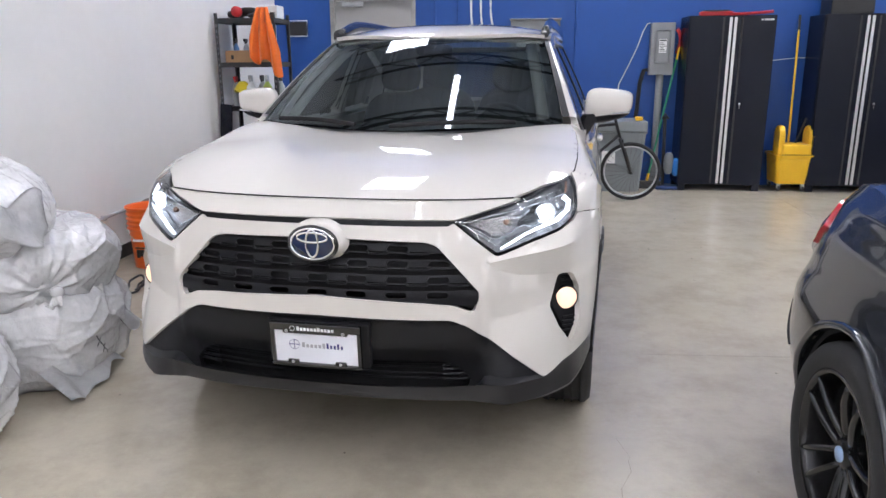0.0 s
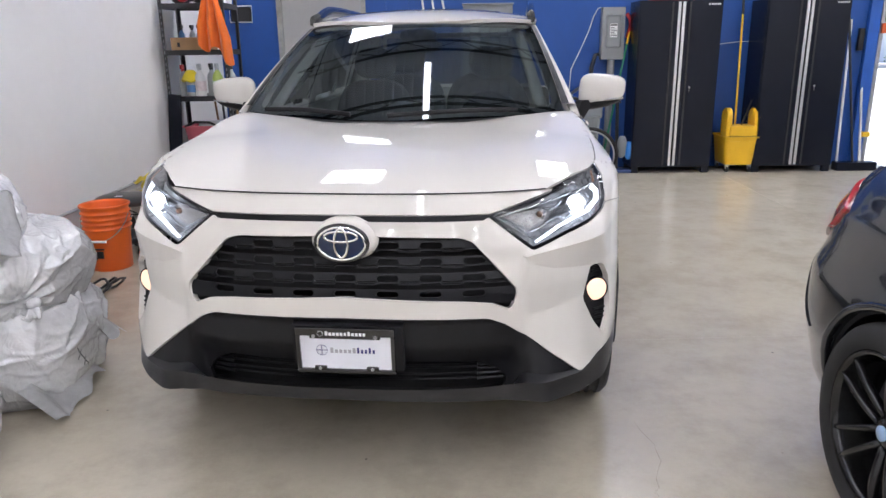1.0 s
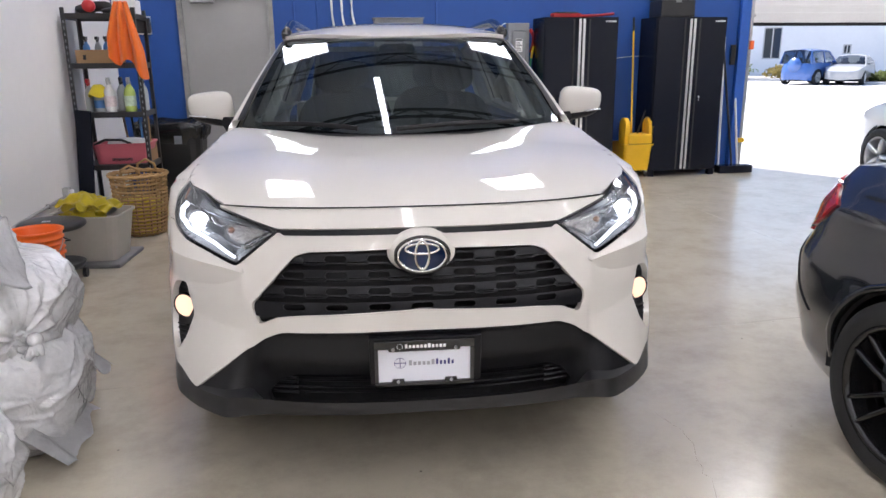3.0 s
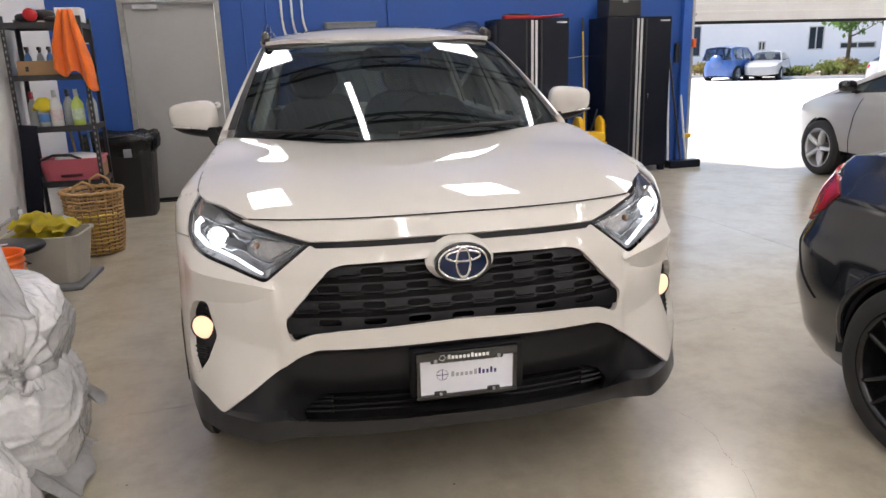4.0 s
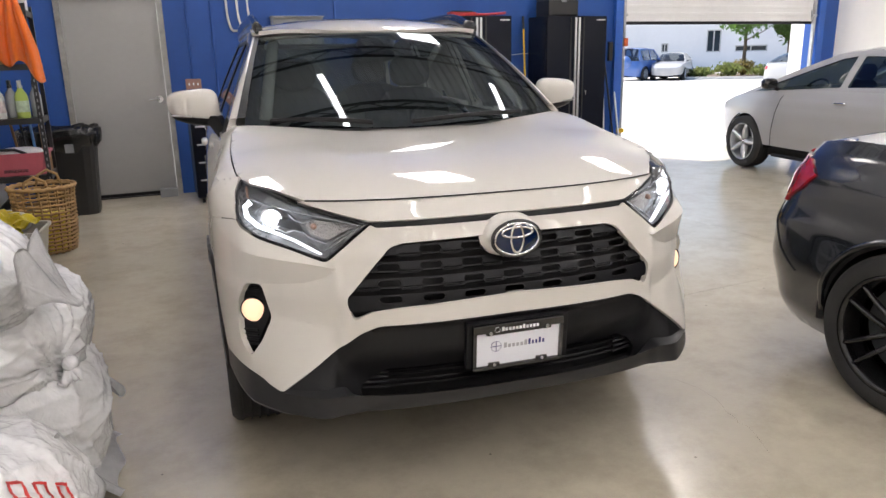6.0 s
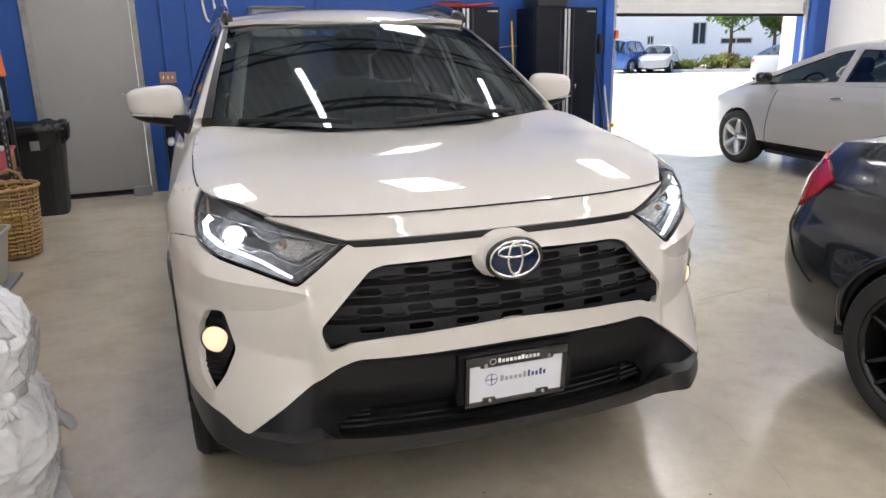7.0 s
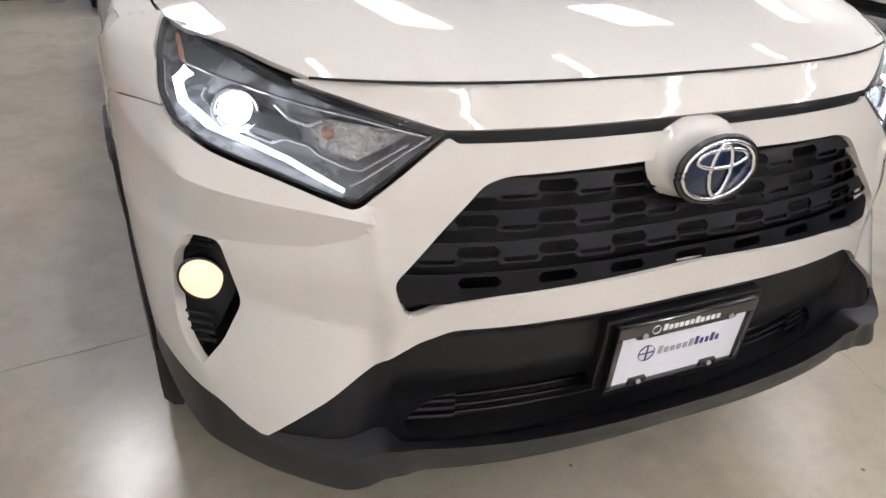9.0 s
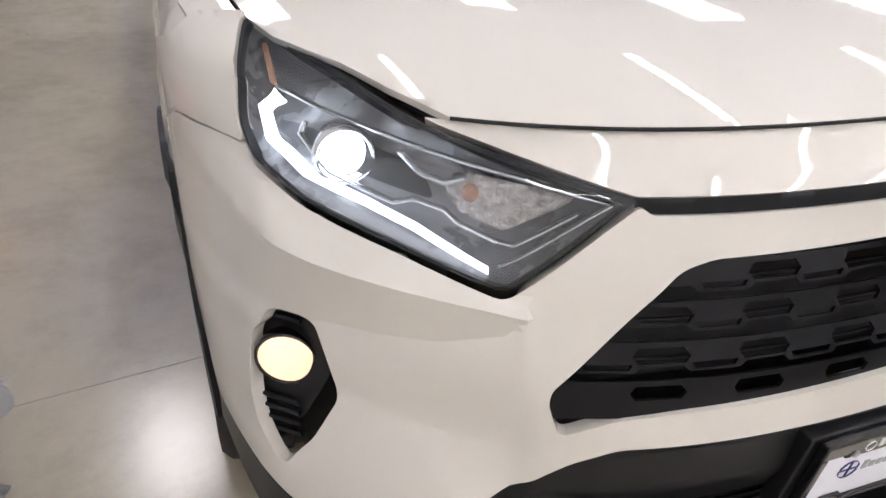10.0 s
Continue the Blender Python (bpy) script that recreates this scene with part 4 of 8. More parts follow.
top = [(v, belt(v)) for v in (0.60, 0.75, 0.9, 1.1, 1.3, 1.8, 2.5, 3.2, 3.9, 4.3)]
side_outline = [(0.575, 0.50)] + [(p[0], p[1]) for p in arch(WHEEL_V, 0.40, z0=0.42)][0:] + [(1.45, 0.42), (3.1, 0.42)] + arch(WHEEL_V2, 0.40, z0=0.42) + [(4.45, 0.45), (4.5, 0.9)] + top[::-1] + [(0.585, 1.03), (0.575, 0.9)]
clad = [(0.556, 0.39), (0.53, 0.40)] + [(p[0], p[1]) for p in arch(WHEEL_V, 0.415, z0=0.40)] + [(1.5, 0.43), (3.05, 0.43)] + arch(WHEEL_V2, 0.415, z0=0.40) + [(4.4, 0.45), (4.4, 0.30), (4.1, 0.26)] + arch(WHEEL_V2, 0.365, z0=0.25)[::-1] + [(3.1, 0.22), (1.45, 0.22)] + arch(WHEEL_V, 0.365, z0=0.25)[::-1]
for s in (1, -1):
    out = (s, 0, 0)
    part("body_side", sheet(B(), side_outline, [], lambda v, z: (s * flank(v, z), v, z), 0.04, 0.02, out), M_CAR_WHITE, rav)
    bm = B()
    rows = []
    for k in range(31):
        v = 0.585 + 0.835 * k / 30
        hu, fz = straight(HOOD_EDGE, v), belt(v)
        p0, p1 = Vector((hu + 0.004, v, bonnet_z(hu, v) - 0.004)), Vector((flank(v, fz) + 0.001, v, fz))
        rows.append([bm.verts.new((s * p.x, p.y, p.z + 0.006 * math.sin(math.pi * q / 4))) for q in range(5) for p in (p0.lerp(p1, q / 4),)])
    for a, b in zip(rows, rows[1:]):
        for q in range(4):
            bm.faces.new((a[q], b[q], b[q + 1], a[q + 1]) if s > 0 else (a[q], a[q + 1], b[q + 1], b[q]))
    part("fender_top", bm, M_CAR_WHITE, rav, "", True)
    part("wheel_arch_cladding", sheet(B(), clad, [], lambda v, z: (s * (flank(v, z) + 0.011), v, z), 0.04, 0.03, out), M_BLACK_TRIM, rav, "black plastic arch and sill cladding")
    part("fender_corner", sheet(B(), [(arc_of(a) * s, b) for a, b in fen], [], lambda q, z: nose(u_of(q), z), 0.016, 0.02, out), M_CAR_WHITE, rav)
    for c in (WHEEL_V, WHEEL_V2):
        # wheel well and wheel
        part("wheel_well", half_well(0.385, 0.405, 0.35, pose(s * 0.885, c, WHEEL_R + 0.01, 0, 0, 0 if s > 0 else 180)), M_DARK, rav)

# ---- wheels ----


def wheel(parent, m, r, width, rim_mat, spokes=5, twin=True, rim_r=0.66, hub_mat=None):
    """Tyre, rim and hub; the axle runs along x and the outer face is at +x."""
    h = width / 2
    rr = r * rim_r
    prof = [(rr * 0.97, -h * 0.9), (rr * 1.06, -h), (r * 0.93, -h), (r * 0.985, -h * 0.82), (r, -h * 0.62)]
    for k in range(4):
        c = (-0.45 + 0.3 * k) * h
        prof += [(r, c - 0.018 * h / 0.1), (r - 0.008, c - 0.012 * h / 0.1), (r - 0.008, c + 0.012 * h / 0.1), (r, c + 0.018 * h / 0.1)]
    prof += [(r, h * 0.62), (r * 0.985, h * 0.82), (r * 0.93, h), (r * 0.86, h * 1.02), (rr * 1.06, h), (rr * 0.99, h * 0.92)]
    turn = pose(0, 0, 0, 0, 90, 0)
    tyre = part("wheel", lathe(B(), prof, 48, turn), M_RUBBER, parent, "black tyre on its rim", True)
    tyre.matrix_local = m
    bm = lathe(B(), [(rr * 0.99, -h * 0.85), (rr * 1.0, h * 0.9), (rr * 1.02, h * 0.96), (rr * 0.97, h * 0.97), (rr * 0.93, h * 0.8), (rr * 0.9, -h * 0.85)], 48, turn)
    part("rim", bm, rim_mat, tyre, "", True)
    bm = B()
    for i in range(spokes):
        a = 2 * math.pi * i / spokes
        for off in ((-0.11, 0.11) if twin else (0,)):
            pts = []
            for k in range(7):
                t = k / 6
                rad = rr * (0.20 + 0.76 * t)
                ang = a + math.copysign(0.022 + 0.024 * t, off) / rad if twin else a
                pts.append((h * (0.55 + 0.28 * math.sin(t * math.pi * 0.6)), rad * math.cos(ang), rad * math.sin(ang)))
            sweep(bm, pts, 0.016 if twin else 0.03, 8, flat=0.7, radii=[(0.019 if twin else 0.046) * (1 - 0.25 * k / 6) * r / 0.34 for k in range(7)])
    part("spokes", bm, rim_mat, tyre, "", True)
    part("hub", lathe(B(), [(rr * 0.24, -h * 0.2), (rr * 0.24, h * 0.55), (rr * 0.15, h * 0.72), (0.0005, h * 0.74)], 24, turn), rim_mat, tyre, "", True)
    part("hub_cap", lathe(B(), [(rr * 0.095, h * 0.70), (rr * 0.095, h * 0.78), (0.0005, h * 0.79)], 20, turn), hub_mat or M_CHROME, tyre, "", True)
    part("brake_disc", lathe(B(), [(rr * 0.8, -h * 0.25), (rr * 0.8, -h * 0.1), (0.001, -h * 0.1)], 32, turn), M_STEEL_DK, tyre)
    return tyre


for s in (1, -1):
    for c in (WHEEL_V, WHEEL_V2):
        wheel(rav, pose(s * 0.812, c, WHEEL_R, 0, 0, 0 if s > 0 else 180), WHEEL_R, 0.215, M_ALLOY, 5, True)
part("underbody", box(B(), (-0.66, 0.50, 0.21), (0.66, 4.35, 0.34), 0.04), M_DARK, rav)
part("floor_pan", box(B(), (-0.66, 0.5, 0.34), (0.66, 4.2, 0.52), 0.02), M_DARK, rav)
part("firewall", box(B(), (-0.75, 1.30, 0.5), (0.75, 1.34, 1.09), 0.01), M_DARK, rav)

# ---- cabin ----


def screen(base, top, bulge, n=16):
    """A ruled, slightly bowed pane between a base curve and a top curve, each given as a function of a in -1..1."""
    def f(a, b):
        p0, p1 = Vector(base(a)), Vector(top(a))
        p = p0.lerp(p1, b)
        return p + Vector(bulge) * (4 * b * (1 - b))
    return f


ws = screen(lambda a: (0.745 * a, 1.11 + 0.20 * a * a, 1.158 + 0.027 * a * a), lambda a: (0.60 * a, 1.895 + 0.115 * a * a, 1.588 - 0.016 * a * a), (0, -0.012, 0.018))
sq = lambda x0, x1, y0, y1: [(x0, y0), (x1, y0), (x1, y1), (x0, y1)]
glass_off(part("windscreen", sheet(B(), sq(-1, 1, 0, 1), [], ws, 0.06, 0, (0, -1, 1)), M_GLASS_WS, rav, "windscreen reflecting the roof deck and lamps"))
frit = sheet(B(), sq(-1, 1, 0, 1), [rounded(sq(-0.945, 0.945, 0.05, 0.955), 0.06)], lambda a, b: ws(a, b) - Vector((0, -0.004, 0.004)), 0.05, 0, (0, -1, 1))
part("windscreen_border", frit, M_BLACK_GLOSS, rav)
part("cowl", sheet(B(), sq(-0.98, 0.98, -0.16, 0.015), [], lambda a, b: ws(a, b) + Vector((0, 0.0, -0.02)), 0.05, 0, (0, 0, 1)), M_BLACK_TRIM, rav, "black cowl under the wipers")
for a0, a1 in ((-0.86, -0.28), (-0.05, 0.72)):
    pts = [ws(a0 + (a1 - a0) * k / 10, 0.02 + 0.025 * math.sin(k / 10 * 3)) + Vector((0, -0.022, 0.012)) for k in range(11)]
    part("wiper", sweep(B(), pts, 0.008, 6, flat=1.4), M_BLACK_TRIM, rav)


ROOF_LINE = [(1.88 + 0.02 * k, 1.586 + 0.104 * (1 - math.exp(-0.02 * k / 0.21)) - 0.035 * (0.02 * k / 2.3) ** 2.2) for k in range(120)]


def roof_z(u, v):
    z = straight(ROOF_LINE, v)
    return z - 0.052 * abs(u / 0.63) ** 2.4 * ease((v - 1.85) / 0.25)


roof = [(0, 1.898), (0.2, 1.911), (0.4, 1.949), (0.60, 2.013), (0.632, 2.12), (0.635, 3.6), (0.60, 4.15), (0, 4.2)]
sunroof = rounded([(0.42, 2.26), (0.42, 2.85), (-0.42, 2.85), (-0.42, 2.26)], 0.03)
part("roof", sheet(B(), roof + [(-a, b) for a, b in roof[::-1] if a > 0], [sunroof], lambda a, b: (a, b, roof_z(a, b)), 0.05, 0.02, (0, 0, 1)), M_CAR_WHITE, rav)
part("sunroof", sheet(B(), sunroof, [], lambda a, b: (a, b, roof_z(a, b) + 0.003), 0.06, 0.01, (0, 0, 1)), M_BLACK_GLOSS, rav, "dark glass sunroof")
part("headliner", sheet(B(), [(a * 0.97, b) for a, b in roof + [(-a, b) for a, b in roof[::-1] if a > 0]], [], lambda a, b: (a, b + 0.01, roof_z(a, b) - 0.03), 0.08, 0, (0, 0, -1)), M_HEADLINER, rav)


def cabin_w(v, z):
    return 0.845 - 0.225 * clamp01((z - 1.09) / 0.50) ** 1.15 - 0.03 * ease((v - 3.6) / 0.7)


PILLAR = [(ws(1.0, k / 10)[1] + 0.055, ws(1.0, k / 10)[2] - 0.006) for k in range(11)]
side = [(1.37, 1.115)] + PILLAR + [(2.25, 1.612), (2.6, 1.63), (3.5, 1.612), (4.15, 1.54), (4.30, 1.13), (4.0, 1.115)]
win_f = rounded([(1.60, 1.13), (1.80, 1.345), (2.13, 1.525), (2.55, 1.555), (2.58, 1.14)], 0.02)
win_r = rounded([(2.66, 1.14), (2.64, 1.555), (3.45, 1.55), (3.62, 1.16)], 0.02)
for s in (1, -1):
    fnc = lambda v, z: (s * cabin_w(v, z), v, z)
    part("cabin_side", sheet(B(), side, [win_f, win_r], fnc, 0.05, 0.03, (s, 0, 0)), M_CAR_WHITE, rav)
    for wp in (win_f, win_r):
        glass_off(part("side_window", sheet(B(), wp, [], lambda v, z: (s * (cabin_w(v, z) - 0.004), v, z), 0.08, 0, (s, 0, 0)), M_GLASS_SIDE, rav, "tinted side window"))
    part("window_frame", sheet(B(), rounded([(1.55, 1.118), (1.78, 1.36), (2.12, 1.54), (2.6, 1.572), (3.5, 1.565), (3.68, 1.135), (2.6, 1.12)], 0.02), [win_f, win_r], lambda v, z: (s * (cabin_w(v, z) + 0.002), v, z), 0.05, 0.01, (s, 0, 0)), M_BLACK_TRIM, rav)
    # black strip between windscreen and pillar
    strip, pillar, rows = B(), B(), []
    for k in range(1, 21):
        p = ws(s * 1.0, k / 20)
        q = Vector((s * cabin_w(p[1] + 0.055, p[2] - 0.006), p[1] + 0.055, p[2] - 0.006))
        n = Vector((s * 0.7, -0.5, 0.4))
        edge = p.lerp(q, 0.42) + n * 0.010
        rows.append(([strip.verts.new(c) for c in (p + Vector((0, -0.004, 0.003)), p.lerp(q, 0.2) + n * 0.010, edge)],
                     [pillar.verts.new(c) for c in (edge - n * 0.004, p.lerp(q, 0.6) + n * 0.011, p.lerp(q, 0.82) + n * 0.007, q)]))
    for r0, r1 in zip(rows, rows[1:]):
        for bm, a, b in ((strip, r0[0], r1[0]), (pillar, r0[1], r1[1])):
            for k in range(len(a) - 1):
                bm.faces.new((a[k], a[k + 1], b[k + 1], b[k]) if s > 0 else (a[k], b[k], b[k + 1], a[k + 1]))
    part("pillar_moulding", strip, M_BLACK_TRIM, rav, "", True)
    part("windscreen_pillar", pillar, M_CAR_WHITE, rav, "", True)
    # black corner panel in front of the side window
    gus = rounded([(1.39, 1.10), (1.41, 1.20), (1.62, 1.205), (1.66, 1.10)], 0.015)
    part("mirror_gusset", sheet(B(), gus, [], lambda v, z: (s * (cabin_w(v, z) + 0.006), v, z), 0.04, 0.01, (s, 0, 0)), M_BLACK_TRIM, rav)
    # roof rail
    pts = [(s * 0.60, 2.03, roof_z(0.6, 2.03) + 0.012)]
    for k in range(1, 16):
        v = 2.03 + 1.92 * k / 15
        pts.append((s * (0.60 + 0.005 * math.sin(k / 15 * 3.1)), v, roof_z(0.6, v) + 0.046 * min(1, k / 2.6, (15.6 - k) / 2.6)))
    part("roof_rail", sweep(B(), pts, 0.023, 10, flat=1.3), M_BLACK_GLOSS, rav, "black roof rail", True)
    trim = [ws(s * 0.93, k / 12) + Vector((-0.035 * s, 0.075, -0.03)) for k in range(1, 13)]
    part("pillar_trim", sweep(B(), trim, 0.03, 8, flat=0.6), M_HEADLINER, rav, "pale grey inner pillar trim", True)
    part("roof_rail_foot", box(B(), (s * 0.60 - 0.02, 2.015, roof_z(0.6, 2.03) - 0.012), (s * 0.60 + 0.02, 2.13, roof_z(0.6, 2.08) + 0.02), 0.008), M_BLACK_GLOSS, rav)
rw = screen(lambda a: (0.70 * a, 4.42 - 0.08 * a * a, 1.13), lambda a: (0.60 * a, 4.16 - 0.05 * a * a, 1.575), (0, 0.01, 0))
glass_off(part("rear_window", sheet(B(), sq(-0.93, 0.93, 0.04, 0.95), [], rw, 0.1, 0, (0, 1, 0)), M_GLASS_SIDE, rav))
tail = sheet(B(), sq(-0.98, 0.98, 0.0, 1.0), [rounded(sq(-0.93, 0.93, 0.04, 0.95), 0.05)], rw, 0.08, 0.03, (0, 1, 0))
part("tailgate_frame", tail, M_CAR_WHITE, rav)
part("tailgate", sheet(B(), [(-0.88, 0.42), (0.88, 0.42), (0.80, 1.13), (-0.80, 1.13)], [], lambda u, z: (u, 4.50 - 0.10 * (u / 0.9) ** 4 - 0.10 * ((z - 0.7) / 0.4) ** 2, z), 0.08, 0.02, (0, 1, 0)), M_CAR_WHITE, rav)


def superell(bm, c, r, n=3.0, seg=20, rings=12, m=None):
    """A rounded block."""
    def p(x, e):
        return math.copysign(abs(x) ** (2 / e), x)
    rows = []
    for i in range(1, rings):
        t = -math.pi / 2 + math.pi * i / rings
        rows.append([bm.verts.new((m or Matrix()) @ Vector((c[0] + r[0] * p(math.cos(t), n) * p(math.cos(2 * math.pi * k / seg), n), c[1] + r[1] * p(math.cos(t), n) * p(math.sin(2 * math.pi * k / seg), n), c[2] + r[2] * p(math.sin(t), n)))) for k in range(seg)])
    for a, b in zip(rows, rows[1:]):
        for k in range(seg):
            bm.faces.new((a[k], a[(k + 1) % seg], b[(k + 1) % seg], b[k]))
    bm.faces.new(rows[0][::-1])
    bm.faces.new(rows[-1])
    return bm


def wedge(bm, s, drop=0.0):
    """Draws a mirror body out to a slimmer outer end with a raised lower edge."""
    for v in bm.verts:
        t = clamp01((s * v.co.x + 0.11) / 0.22)
        k = 1.06 - 0.34 * t ** 1.4
        v.co.z = (v.co.z - 0.03) * k + 0.03 + 0.012 * t
        v.co.y += 0.05 * t ** 2
    return bm


for s in (1, -1):
    mz = pose(s * 0.953, 1.672, 1.239, 0, 3 * s, -10 * s)
    bm = wedge(superell(B(), (0, 0, 0.008), (0.112, 0.075, 0.080), 3.8, 28, 16), s)
    mir = part("door_mirror", bm, M_CAR_WHITE, rav, "white door mirror with black base", True)
    mir.matrix_local = mz
    part("mirror_underside", wedge(superell(B(), (-0.004 * s, 0.004, -0.052), (0.108, 0.072, 0.040), 2.8, 28, 12), s), M_BLACK_TRIM, mir, "", True)
    part("mirror_glass", wedge(superell(B(), (0, 0.066, 0.0), (0.095, 0.014, 0.064), 3.2, 20, 10), s), M_CHROME, mir, "", True)
    inv = mz.inverted()
    blade = rounded([(0.852, 1.095), (0.832, 1.150), (0.852, 1.205), (0.945, 1.208), (0.925, 1.182), (0.893, 1.165)], 0.012)
    part("mirror_arm", sheet(B(), blade, [], lambda u, z: inv @ Vector((s * u, 1.600 + 0.45 * (u - 0.85), z)), 0.03, 0.06, (0, -1, 0)), M_BLACK_TRIM, mir, "", True)
    pts = [(s * (0.109 * 0.98 - 0.010 * k), -0.052 - 0.004 * k + 0.05 * clamp01((0.25 - 0.011 * k) / 0.26) ** 2, -0.022 - 0.0012 * k) for k in range(9)]
    part("mirror_indicator", sweep(B(), pts, 0.005, 6), M_LAMP_CHROME, mir)
    part("door_handle", superell(B(), (s * 0.925, 2.20, 1.03), (0.018, 0.11, 0.018), 2.6, 12, 8), M_CAR_WHITE, rav, "", True)

# inside the cabin


def seat(m, w=0.5):
    s = part("seat", superell(B(), (0, 0.05, 0.62), (w / 2, 0.27, 0.10), 3.5, 20, 10), M_INTERIOR, rav, "black seat", True)
    s.matrix_local = m
    part("seat_back", superell(B(), (0, 0, 0), (w / 2, 0.075, 0.33), 3.2, 20, 12, pose(0, 0.34, 0.95, -14)), M_INTERIOR, s, "", True)
    part("headrest", superell(B(), (0, 0, 0), (0.135, 0.05, 0.095), 2.8, 16, 10, pose(0, 0.44, 1.37, -10)), M_INTERIOR, s, "", True)
    for k in (-0.05, 0.05):
        part("headrest_post", cyl(B(), (k, 0.43, 1.2), (k, 0.44, 1.33), 0.007, seg=8), M_STEEL_DK, s)


for u in (-0.37, 0.37):
    seat(pose(u, 2.15, 0))
seat(pose(-0.3, 3.05, 0), 0.6)
seat(pose(0.3, 3.05, 0), 0.6)
dash = part("dashboard", superell(B(), (0, 1.62, 0.99), (0.70, 0.27, 0.135), 4, 28, 12), M_INTERIOR, rav, "black dashboard", True)
part("screen_display", box(B(), (-0.13, 1.66, 1.06), (0.11, 1.69, 1.20), 0.008), M_BLACK_GLOSS, dash)
bm = B()
sweep(bm, [(0.185 * math.cos(2 * math.pi * k / 28), 0, 0.185 * math.sin(2 * math.pi * k / 28)) for k in range(28)], 0.014, 8, True)
superell(bm, (0, 0.01, -0.01), (0.075, 0.03, 0.06), 2.6, 14, 8)
for a in (0, 180, 270):
    cyl(bm, (0, 0, 0), (0.18 * math.cos(radians(a)), 0, 0.18 * math.sin(radians(a))), 0.013, seg=8)
wheel_st = part("steering_wheel", bm, M_INTERIOR, rav, "black steering wheel", True)
wheel_st.matrix_local = pose(0.37, 1.93, 1.06, -24)
part("interior_mirror", superell(B(), (0, 1.98, 1.47), (0.12, 0.018, 0.035), 3, 18, 8), M_BLACK_GLOSS, rav, "", True)
part("camera_housing", superell(B(), (0, 1.93, 1.525), (0.10, 0.09, 0.035), 3, 18, 8), M_BLACK_TRIM, rav, "", True)

# ---- other cars ----
M_GRAPHITE = mat("graphite_car_paint", (0.013, 0.0155, 0.022), 0.22, vary=0.04, scale=3, coat=1.0, metal=0.0)
M_SILVER_WHITE = mat("pearl_white_car_paint", (0.40, 0.395, 0.39), 0.4, vary=0.01, coat=1.0)
M_BLUE_CAR = mat("blue_car_paint", (0.05, 0.13, 0.38), 0.35, coat=0.8)
M_RED_LENS = mat("red_lamp_lens", (0.45, 0.01, 0.02), 0.1, coat=1.0, vary=0.2, scale=25)
M_DARK_RIM = mat("black_alloy", (0.02, 0.02, 0.022), 0.25, metal=0.5, vary=0.1, coat=0.4)
M_GLASS_DARK = pane("dark_car_glass", (0.16, 0.19, 0.2))


class Shell:
    """A car's skin: a rounded plan, drawn in at sill and shoulder. v runs from the tail (0) to the nose."""

    def __init__(self, length, half, tuck, power=4.2):
        self.length, self.half, self.tuck, self.power = length, half, tuck, power
        pts, n = [], 600
        for i in range(n + 1):
            t = math.pi * i / n - math.pi / 2
            c, s = math.cos(t), math.sin(t)
            pts.append((half * abs(c) ** (2 / power), length / 2 * (1 + math.copysign(abs(s) ** (2 / power), s))))
        self.table = [(0.0, *pts[0])]
        for a, b in zip(pts, pts[1:]):
            self.table.append((self.table[-1][0] + math.dist(a, b), *b))
        self.total = self.table[-1][0]

    def plan(self, s):
        s = max(0.0, min(self.total, s))
        lo, hi = 0, len(self.table) - 1
        while hi - lo > 1:
            mid = (lo + hi) // 2
            if self.table[mid][0] <= s:
                lo = mid
            else:
                hi = mid
        a, b = self.table[lo], self.table[hi]
        t = (s - a[0]) / max(1e-9, b[0] - a[0])
        return a[1] + (b[1] - a[1]) * t, a[2] + (b[2] - a[2]) * t

    def s_of(self, v):
        """Arc place on the flank for a place v along the car."""
        lo, hi = 0.0, self.total
        for _ in range(40):
            mid = (lo + hi) / 2
            if self.plan(mid)[1] < v:
                lo = mid
            else:
                hi = mid
        return lo

    def at(self, side, s, z, push=0.0):
        u, v = self.plan(s)
        d = bend(self.tuck, z) - push
        k = 1 - d / self.half
        return (side * u * k, self.length / 2 + (v - self.length / 2) * (1 - d / (self.length / 2)), z)


